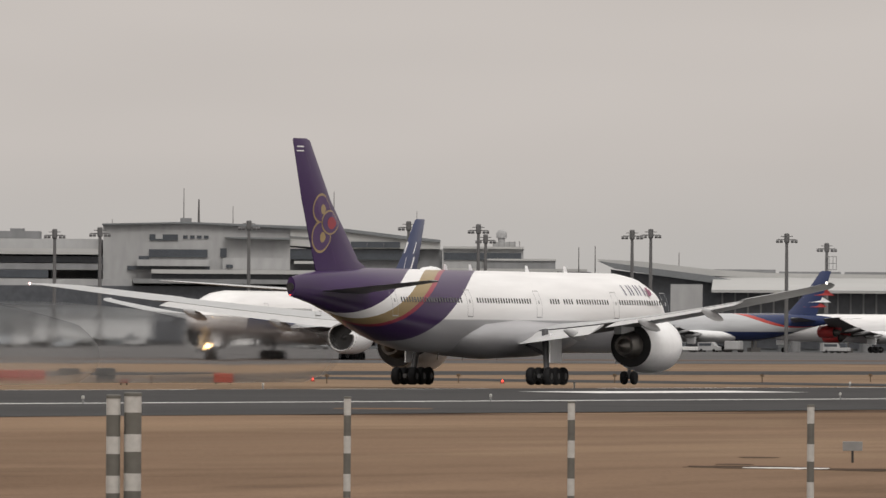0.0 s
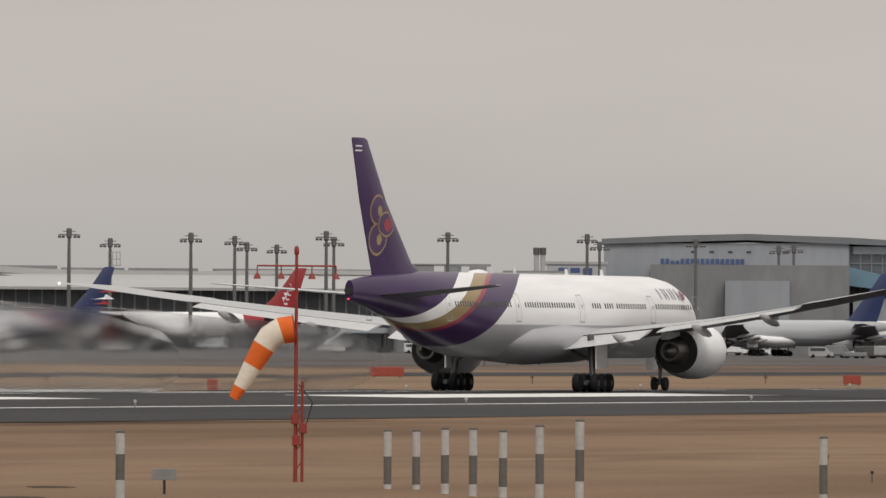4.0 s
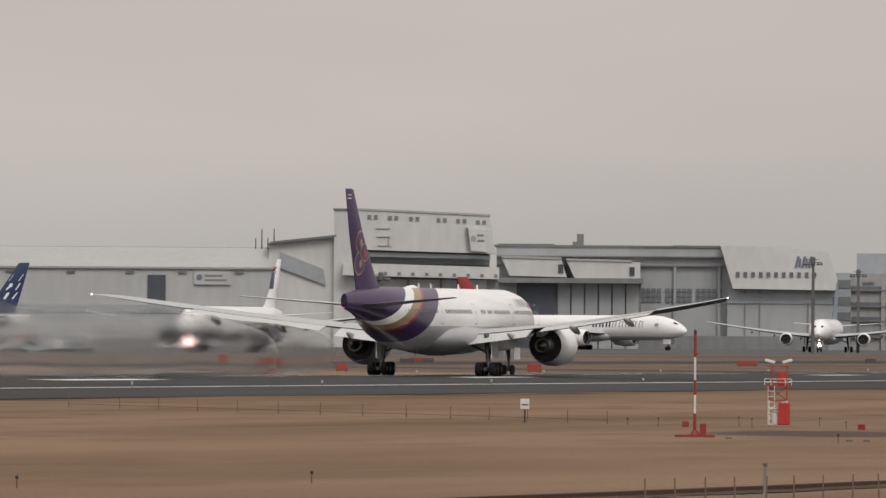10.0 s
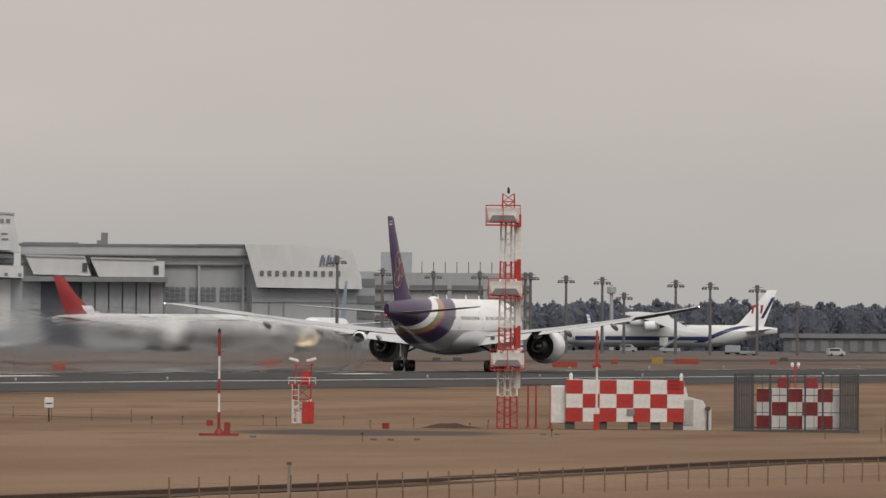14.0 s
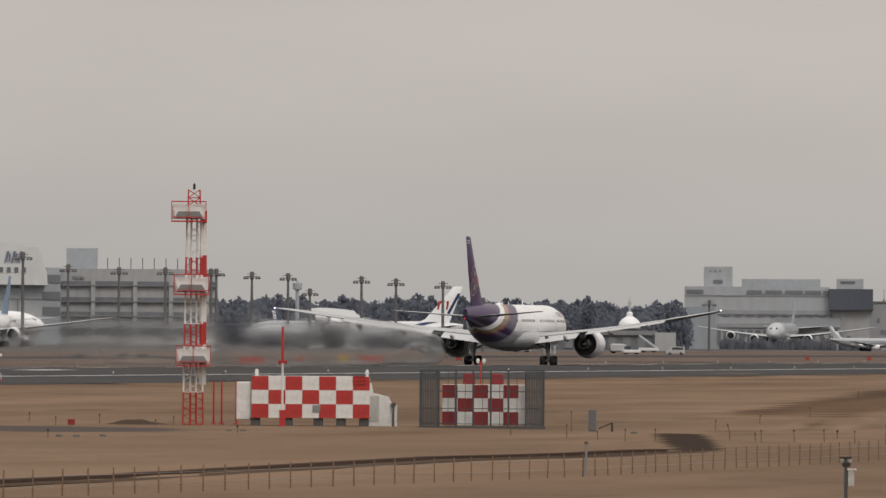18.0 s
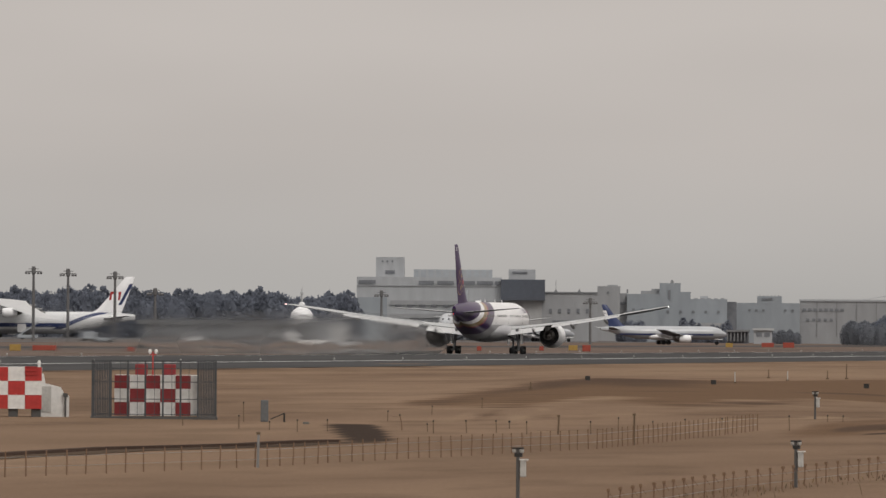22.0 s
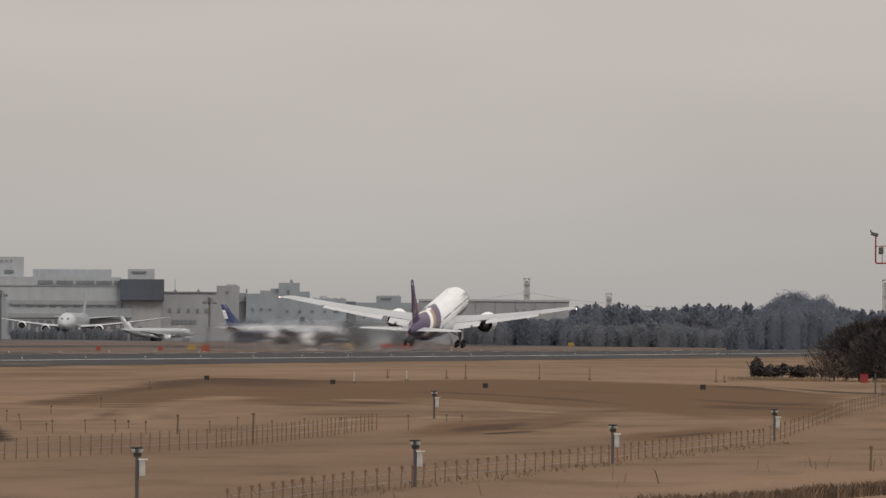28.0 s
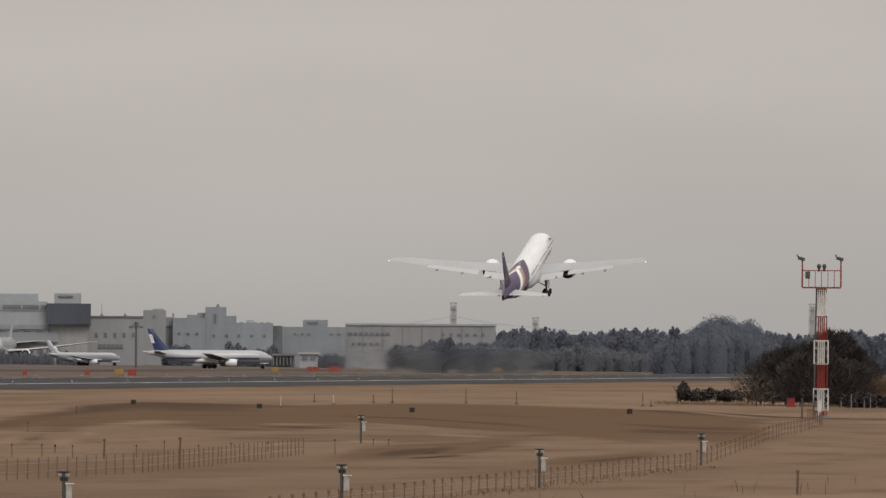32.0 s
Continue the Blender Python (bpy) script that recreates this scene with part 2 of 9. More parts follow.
M_drumglass = mat("hazy_drum_glazing", (0.17, 0.19, 0.215), 0.55, vary=0.2, scale=0.4)
M_bluepanel = mat("sky_blue_panel", (0.15, 0.26, 0.34), 0.4, vary=0.1)
# dark glass colour, also used to paint the shade of bays
M_dim = mat("glazing_and_bay_shade", (0.068, 0.073, 0.084), 0.35, vary=0.3, scale=0.3)
# paler than the lamp mast steel: distance haze put into the colour
M_mast = mat("hazed_floodlight_mast_steel", (0.115, 0.113, 0.115), 0.6, vary=0.12)
M_pole = mat("dark_lamp_mast_steel", (0.075, 0.072, 0.07), 0.6, vary=0.15)
# shade of galleries and bays put into the colour, lightened for haze
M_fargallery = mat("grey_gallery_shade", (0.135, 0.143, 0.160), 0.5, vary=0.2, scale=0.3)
M_farlogo = mat("pale_blue_logo", (0.165, 0.180, 0.245), 0.5, vary=0.1)
M_rustpost = mat("rusty_fence_post", (0.185, 0.112, 0.070), 0.9, vary=0.25, scale=3)
M_signblue = mat("blue_sign_lettering", (0.06, 0.10, 0.23), 0.4)
M_door = mat("brown_hangar_door", (0.16, 0.07, 0.06), 0.6)

M_aviored = mat("aviation_red_paint", (0.42, 0.030, 0.026), 0.5, vary=0.12, scale=2, stain=0.08)
M_aviowhite = mat("aviation_white_paint", (0.72, 0.71, 0.69), 0.5, vary=0.08, scale=2, stain=0.10)
M_orange = mat("orange_sock_fabric", (0.66, 0.12, 0.012), 0.8, vary=0.1, scale=2)
M_sock = mat("cream_sock_fabric", (0.70, 0.64, 0.54), 0.8, vary=0.1, scale=2)
# caged panels' shade put into this red; deep red boxes share it
M_cagered = mat("shaded_and_deep_red_paint", (0.24, 0.022, 0.026), 0.5, vary=0.12, scale=2, stain=0.08)
M_darkred = mat("dark_red_mast_paint", (0.25, 0.030, 0.022), 0.55, vary=0.12, scale=2, stain=0.08)
M_orangebox = mat("orange_red_sign_board", (0.29, 0.05, 0.03), 0.6, vary=0.12, scale=2)
M_yellowbox = mat("yellow_sign_board", (0.33, 0.21, 0.05), 0.6, vary=0.12)
M_postgrey = mat("grey_post_band", (0.115, 0.11, 0.098), 0.75, vary=0.15, scale=3)
M_cabinet = mat("grey_cabinet_paint", (0.125, 0.13, 0.135), 0.6, vary=0.15, scale=3, stain=0.12)
M_postwhite = mat("white_post_paint", (0.46, 0.45, 0.43), 0.7, vary=0.12, scale=3, stain=0.1)
M_galv = mat("galvanised_steel", (0.26, 0.26, 0.26), 0.5, metal=0.5, vary=0.15)
M_dgreen = mat("dark_grey_steel_bars", (0.052, 0.056, 0.062), 0.6, vary=0.2, scale=3)
M_wood = mat("weathered_post_wood", (0.135, 0.092, 0.058), 0.9, vary=0.2, scale=3)
M_black = mat("black_fitting", (0.022, 0.021, 0.02), 0.7, vary=0.2)
M_tree = mat("dark_brown_winter_twigs", (0.066, 0.057, 0.056), 0.9, vary=0.2, scale=0.3, island=0.35, spec=0.1)
# distance haze is put into these pale blue-grey leaf colours
M_treefar = mat("hazed_woodland_leaves", (0.205, 0.224, 0.270), 0.95, vary=0.06, scale=0.1, island=0.05, spec=0.0, through=0.5)
M_scrubfar = mat("hazed_scrub_leaves", (0.230, 0.245, 0.275), 0.95, vary=0.06, scale=0.1, island=0.05, spec=0.0, through=0.5)
M_twig = mat("bare_winter_twigs", (0.090, 0.070, 0.058), 0.9, vary=0.25, island=0.4)
M_bark = mat("tree_bark", (0.06, 0.045, 0.035), 0.9, vary=0.25, scale=2, bump=0.4)
M_hedge = mat("dry_reed_stems", (0.115, 0.075, 0.048), 0.9, vary=0.3, scale=2, island=0.5)
M_dryweed = mat("dry_weed_stems", (0.17, 0.115, 0.068), 0.9, vary=0.3, island=0.4)
M_carwhite = mat("white_car_paint", (0.70, 0.70, 0.70), 0.3)


def ground_mat(name, light, dark, patch, rough=0.95, bump=0.35, spec=0.02, covers=()):
    """Dry winter grass in bands and patches along the airfield, or old asphalt. covers: (attribute, colour, thin,
    thick, raggedness) of other growth, painted haze and shade over it.
    """
    m = bpy.data.materials.new(name)
    m.use_nodes = True
    n, l = m.node_tree.nodes, m.node_tree.links
    b = n["Principled BSDF"]
    b.inputs["Roughness"].default_value, b.inputs["Specular IOR Level"].default_value = rough, spec
    co = n.new("ShaderNodeTexCoord")

    def tex(scale, stretch, detail):
        mp, t = n.new("ShaderNodeMapping"), n.new("ShaderNodeTexNoise")
        mp.inputs["Scale"].default_value = stretch
        t.inputs["Scale"].default_value, t.inputs["Detail"].default_value = scale, detail
        l.new(co.outputs["Object"], mp.inputs[0])
        l.new(mp.outputs[0], t.inputs["Vector"])
        return t.outputs[0]

    broad, mid, fine = tex(0.05, (1.0, 0.16, 1), 7), tex(0.22, (1, 0.25, 1), 6), tex(6.0, (1, 1, 1), 4)
    rp = n.new("ShaderNodeValToRGB")
    rp.color_ramp.elements[0].position, rp.color_ramp.elements[0].color = 0.34, (*dark, 1)
    rp.color_ramp.elements[1].position, rp.color_ramp.elements[1].color = 0.62, (*light, 1)
    l.new(broad, rp.inputs[0])
    mr = n.new("ShaderNodeMapRange")
    mr.inputs["From Min"].default_value, mr.inputs["From Max"].default_value = 0.5, 0.72
    l.new(mid, mr.inputs["Value"])
    mx = n.new("ShaderNodeMixRGB")
    mx.inputs["Color2"].default_value = (*patch, 1)
    half = n.new("ShaderNodeMath")
    half.operation = "MULTIPLY"
    half.inputs[1].default_value = 0.75
    l.new(mr.outputs[0], half.inputs[0])
    l.new(half.outputs[0], mx.inputs["Fac"])
    l.new(rp.outputs[0], mx.inputs["Color1"])
    fr = n.new("ShaderNodeMapRange")
    fr.inputs["From Min"].default_value, fr.inputs["From Max"].default_value = 0.3, 0.7
    fr.inputs["To Min"].default_value, fr.inputs["To Max"].default_value = 0.82, 1.15
    l.new(fine, fr.inputs["Value"])
    sc = n.new("ShaderNodeVectorMath")
    sc.operation = "SCALE"
    l.new(mx.outputs[0], sc.inputs[0])
    l.new(fr.outputs[0], sc.inputs["Scale"])
    l.new(sc.outputs[0], b.inputs["Base Color"])
    bp = n.new("ShaderNodeBump")
    bp.inputs["Strength"].default_value, bp.inputs["Distance"].default_value = bump, 0.06
    l.new(fine, bp.inputs["Height"])
    l.new(bp.outputs[0], b.inputs["Normal"])
    rag = n.new("ShaderNodeMapRange")
    rag.inputs["From Min"].default_value, rag.inputs["From Max"].default_value = 0.3, 0.7
    rag.inputs["To Min"].default_value, rag.inputs["To Max"].default_value = -0.30, 0.30
    l.new(mid, rag.inputs["Value"])
    # other growth, bare earth, painted haze and hollow shade, thick or thin as the land's own records say, with ragged
    # borders
    colour = mx.outputs[0]
    for key, shade, lo, hi, much in covers:
        at, edge, thin, blend = (n.new("ShaderNode" + k) for k in ("Attribute", "Math", "MapRange", "MixRGB"))
        at.attribute_name = key
        edge.operation = "MULTIPLY_ADD"
        edge.inputs[1].default_value = much
        l.new(rag.outputs[0], edge.inputs[0])
        l.new(at.outputs["Fac"], edge.inputs[2])
        thin.interpolation_type = "SMOOTHSTEP"
        thin.inputs["From Min"].default_value, thin.inputs["From Max"].default_value = lo, hi
        l.new(edge.outputs[0], thin.inputs["Value"])
        l.new(thin.outputs[0], blend.inputs["Fac"])
        l.new(colour, blend.inputs["Color1"])
        blend.inputs["Color2"].default_value = (*shade, 1)
        colour = blend.outputs[0]
    if covers:
        l.new(colour, sc.inputs[0])
    return m


M_grass = ground_mat("dry_winter_grass", (0.234, 0.158, 0.108), (0.155, 0.102, 0.069), (0.121, 0.081, 0.055),
                     covers=(("pale", (0.262, 0.184, 0.124), 0.2, 0.95, 1.0), ("russet", (0.136, 0.084, 0.052), 0.1, 0.9, 0.8), ("gravel", (0.095, 0.077, 0.070), 0.2, 0.8, 0.8), ("dark", (0.084, 0.054, 0.038), 0.15, 0.8, 0.45), ("earth", (0.046, 0.032, 0.025), 0.25, 0.7, 0.25)))
M_asphalt = ground_mat("old_runway_asphalt", (0.043, 0.0415, 0.0425), (0.029, 0.028, 0.029), (0.023, 0.0225, 0.0235), 0.8, 0.15, 0.15)
M_apron = ground_mat("apron_concrete", (0.106, 0.102, 0.103), (0.080, 0.077, 0.078), (0.068, 0.066, 0.067), 0.85, 0.1, 0.15)
M_earth = ground_mat("bare_dark_earth", (0.095, 0.067, 0.048), (0.062, 0.043, 0.032), (0.048, 0.034, 0.027))
# greyer copy of the grass, with distance haze put into it
M_infield = ground_mat("hazed_infield_grass", (0.168, 0.126, 0.105), (0.122, 0.091, 0.077), (0.102, 0.077, 0.066))
M_straw = ground_mat("straw_coloured_grass", (0.255, 0.180, 0.122), (0.205, 0.143, 0.098), (0.165, 0.116, 0.082))
M_lip = ground_mat("dark_ditch_earth", (0.072, 0.048, 0.038), (0.056, 0.038, 0.030), (0.046, 0.032, 0.026))
M_paint = mat("white_runway_paint", (0.74, 0.73, 0.71), 0.7, vary=0.1, scale=0.4, stain=0.08)


def haze_mat(name, colour, dense, top, y0, y1, blur=0.9):
    """Hot exhaust: shimmering air that bends the light a little, with thin soot, thinning out upwards and towards both ends of the trail."""
    m = bpy.data.materials.new(name)
    m.use_nodes = True
    n, l = m.node_tree.nodes, m.node_tree.links
    n.remove(n["Principled BSDF"])
    co, mp, wisp, ax = (n.new("ShaderNode" + k) for k in ("TexCoord", "Mapping", "TexNoise", "SeparateXYZ"))
    mp.inputs["Scale"].default_value = (0.2, 0.05, 0.3)
    wisp.inputs["Scale"].default_value, wisp.inputs["Detail"].default_value = 1.0, 4
    l.new(co.outputs["Object"], mp.inputs[0])
    l.new(mp.outputs[0], wisp.inputs["Vector"])
    l.new(co.outputs["Object"], ax.inputs[0])

    def product(rows):
        last = None
        for sock, a, b_, lo, hi in rows:
            r = n.new("ShaderNodeMapRange")
            r.interpolation_type = "SMOOTHSTEP"
            for key, v in (("From Min", a), ("From Max", b_), ("To Min", lo), ("To Max", hi)):
                r.inputs[key].default_value = v
            l.new(sock, r.inputs["Value"])
            if last:
                mul = n.new("ShaderNodeMath")
                mul.operation = "MULTIPLY"
                l.new(last, mul.inputs[0])
                l.new(r.outputs[0], mul.inputs[1])
                last = mul.outputs[0]
            else:
                last = r.outputs[0]
        return last

    ends = ((ax.outputs[1], y0, y0 + 28, 1.0, 0.0), (ax.outputs[1], y1, y1 + 120, 0.0, 1.0))
    soot_share = product(((wisp.outputs[0], 0.3, 0.7, 0.35, 1.0), (ax.outputs[2], 0.3, top, dense, 0.0), *ends))
    bend_share = product(((ax.outputs[2], top * 0.2, top * 0.95, blur, 0.0), *ends))
    clear, bent, soot, mix, mix2 = (n.new("ShaderNode" + k) for k in ("BsdfTransparent", "BsdfRefraction", "BsdfDiffuse", "MixShader", "MixShader"))
    bent.inputs["IOR"].default_value, bent.inputs["Roughness"].default_value = 1.0003, 0.3
    soot.inputs[0].default_value = (*colour, 1)
    l.new(bend_share, mix2.inputs[0])
    l.new(clear.outputs[0], mix2.inputs[1])
    l.new(bent.outputs[0], mix2.inputs[2])
    l.new(soot_share, mix.inputs[0])
    l.new(mix2.outputs[0], mix.inputs[1])
    l.new(soot.outputs[0], mix.inputs[2])
    l.new(mix.outputs[0], n["Material Output"].inputs[0])
    return m


M_haze = haze_mat("exhaust_haze", (0.34, 0.33, 0.325), 0.09, 8.2, -30, -240)
M_haze_late = haze_mat("thinning_exhaust_haze", (0.34, 0.33, 0.325), 0.12, 8.2, -100, -240)

# ---- shape helpers ----
def mesh_of(name, verts, faces, material, smooth=False):
    me = bpy.data.meshes.new(name)
    me.from_pydata([tuple(v) for v in verts], [], faces)
    me.materials.append(material)
    if smooth:
        me.polygons.foreach_set("use_smooth", [True] * len(me.polygons))
    me.update()
    return me


def part(name, me, parent, label="", at=None):
    """One mesh under a thing or a part."""
    ob = new(name, me)
    ob.parent = parent
    if at is not None:
        ob.matrix_basis = at
    return tagged(ob, label)


def thing(name, label, category, m, group="", kind=""):
    ob = new(name)
    ob.empty_display_size = 0.2
    ob.matrix_basis = m
    return tagged(ob, label, category, group, kind)


def loft(rings, caps=True, closed=True):
    """Verts and faces of a skin through rings of equally many points."""
    verts, faces, k = [p for r in rings for p in r], [], len(rings[0])
    for i in range(len(rings) - 1):
        for j in range(k if closed else k - 1):
            a, b = i * k + j, i * k + (j + 1) % k
            faces.append((a, b, b + k, a + k))
    if caps:
        faces.append(tuple(range(k))[::-1])
        faces.append(tuple(range((len(rings) - 1) * k, len(rings) * k)))
    return verts, faces


def box(x0, x1, y0, y1, z0, z1):
    v = [(x, y, z) for z in (z0, z1) for y in (y0, y1) for x in (x0, x1)]
    f = [(0, 2, 3, 1), (4, 5, 7, 6), (0, 1, 5, 4), (2, 6, 7, 3), (0, 4, 6, 2), (1, 3, 7, 5)]
    return v, f


def merge(*shapes):
    verts, faces = [], []
    for v, f in shapes:
        o = len(verts)
        verts += list(v)
        faces += [tuple(i + o for i in g) for g in f]
    return verts, faces


def moved(shape, m):
    return [tuple(m @ Vector(v)) for v in shape[0]], shape[1]


def tube(p, q, r0, r1=None, k=8):
    """A round bar from p to q."""
    p, q = Vector(p), Vector(q)
    r1 = r0 if r1 is None else r1
    turn = (q - p).to_track_quat("Z", "Y").to_matrix()
    rings = []
    for c, r in ((p, r0), (q, r1)):
        rings.append([tuple(c + turn @ Vector((r * math.cos(2 * math.pi * j / k), r * math.sin(2 * math.pi * j / k), 0))) for j in range(k)])
    return loft(rings)


def turned(profile, k=20, axis="y"):
    """A solid turned about y or z from (place along the axis, radius) pairs."""
    rings = []
    for s, r in profile:
        ring = []
        for j in range(k):
            a = 2 * math.pi * j / k
            ring.append((r * math.cos(a), s, r * math.sin(a)) if axis == "y" else (r * math.cos(a), r * math.sin(a), s))
        rings.append(ring)
    return loft(rings)


def bevelled(name, shape, material, width=0.03):
    bm = bmesh.new()
    vs = [bm.verts.new(v) for v in shape[0]]
    for f in shape[1]:
        bm.faces.new([vs[i] for i in f])
    bmesh.ops.recalc_face_normals(bm, faces=bm.faces)
    bmesh.ops.bevel(bm, geom=list(bm.edges), offset=width, segments=1, affect="EDGES")
    me = bpy.data.meshes.new(name)
    bm.to_mesh(me)
    bm.free()
    me.materials.append(material)
    return me


def mk(name, shape, material, smooth=False):
    me = mesh_of(name, shape[0], shape[1], material, smooth)
    bm = bmesh.new()
    bm.from_mesh(me)
    bmesh.ops.recalc_face_normals(bm, faces=bm.faces)
    bm.to_mesh(me)
    bm.free()
    if smooth:
        me.set_sharp_from_angle(angle=radians(42))
    return me


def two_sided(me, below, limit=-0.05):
    """Gives the faces that look down a darker material: shade put into the colour."""
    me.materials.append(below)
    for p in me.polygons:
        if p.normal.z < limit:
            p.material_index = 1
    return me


# the lie of the land: crowned runway, a fall towards the fence, a rise to the apron
LAND = ((-5000, 1.3), (-700, 1.3), (-560, 0.9), (-460, 0.2), (-325, -0.4), (-285, 0.0), (-245, -0.4), (-100, -1.2), (0, -1.6), (600, -1.6))
MOUNDS = ((-140, 1015, 22, 55, 0.30), (-108, 830, 42, 170, 0.55), (-62, 700, 18, 90, 0.35), (-62, 900, 22, 80, 0.3), (-150, 1500, 30, 250, 0.3), (-20, 560, 12, 60, 0.3), (-110, 277, 30, 40, -0.35))


def bank_crest(az):
    """How far out the crest of the bank runs in a direction."""
    for (a, da), (c, dc) in zip(BANK, BANK[1:]):
        if az <= c:
            return da + (dc - da) * (az - a) / (c - a)
    return BANK[-1][1]


BANK = ((-12.0, 900), (-8.3, 940), (-7.9, 1090), (-7.0, 1140), (-6.0, 1060), (-5.0, 955), (-4.0, 870), (4.0, 860))


def land(x, y):
    for (xa, za), (xb, zb) in zip(LAND, LAND[1:]):
        if x <= xb:
            z = za + (zb - za) * (x - xa) / (xb - xa)
            break
    else:
        z = LAND[-1][1]
    for mx, my, rx, ry, h in MOUNDS:
        u = ((x - mx) / rx) ** 2 + ((y - my) / ry) ** 2
        if u < 9:
            z += h * math.exp(-u)
    # a broad bank across the grass, level along its crest
    if -230 < x < -40 and 650 < y < 1500:
        az, d = math.degrees(math.atan2(x, y)), math.hypot(x, y)
        ends = max(0.0, min(1.0, (az + 8.6) / 0.6)) * max(0.0, min(1.0, (-4.75 - az) / 0.5))
        u = (d - bank_crest(az)) / (62 if d < bank_crest(az) else 110)
        if ends and u * u < 9 and z < -0.45:
            z += (-0.45 - z) * math.exp(-u * u) * ends * ends * (3 - 2 * ends)
    return z


def spot(az, d, dz=0.0, turn=0.0):
    """A pose on the ground in the direction az (degrees from the runway's heading) at d metres, its y axis pointing away."""
    x, y = d * math.sin(radians(az)), d * math.cos(radians(az))
    return pose(x, y, land(x, y) + dz, 0, 0, -az + turn)


def on_ground(x, y, turn=0.0, dz=0.0):
    return pose(x, y, land(x, y) + dz, 0, 0, turn)

# ---- ground, runway, taxiways ----
def strip(name, x0, x1, y0, y1, material, lift, label="", category="", step=60.0, cols=None, kind="structure"):
    """A long strip laid on the land."""
    xs = cols or [x0, (x0 + x1) / 2, x1]
    n = max(1, int((y1 - y0) / step))
    ys = [y0 + (y1 - y0) * i / n for i in range(n + 1)]
    verts = [(x, y, land(x, y) + lift) for y in ys for x in xs]
    k = len(xs)
    faces = [(i * k + j, i * k + j + 1, (i + 1) * k + j + 1, (i + 1) * k + j) for i in range(n) for j in range(k - 1)]
    return tagged(new(name, mk(name, (verts, faces), material)), label, category, kind=kind)


def ease(v, a, c):
    """0 at a, 1 at c, smooth between."""
    u = max(0.0, min(1.0, (v - a) / (c - a)))
    return u * u * (3 - 2 * u)


STREAKS = (  # russet or dark streaks on the bank: directions and distances of both ends, depth, strength
    ("russet", -7.0, 575, -5.75, 680, 80, 0.8), ("russet", -5.95, 570, -5.1, 625, 50, 0.8), ("russet", -6.1, 690, -5.4, 770, 40, 0.6), ("russet", -5.5, 775, -4.8, 795, 40, 0.6),
    ("dark", -6.70, 596, -6.16, 640, 30, 0.8), ("dark", -6.52, 586, -6.16, 606, 10, 1.0), ("earth", -6.50, 588, -6.25, 600, 7, 0.9), ("earth", -6.44, 606, -6.30, 615, 8, 0.7), ("dark", -6.2, 614, -5.93, 660, 14, 0.6), ("dark", -5.72, 579, -5.28, 607, 18, 0.75), ("dark", -5.98, 700, -5.6, 752, 10, 0.5),
    ("dark", -8.1, 985, -7.75, 1015, 40, 0.7), ("dark", -5.1, 1035, -4.0, 975, 10, 0.9), ("dark", -5.9, 1085, -5.1, 1035, 8, 0.5))


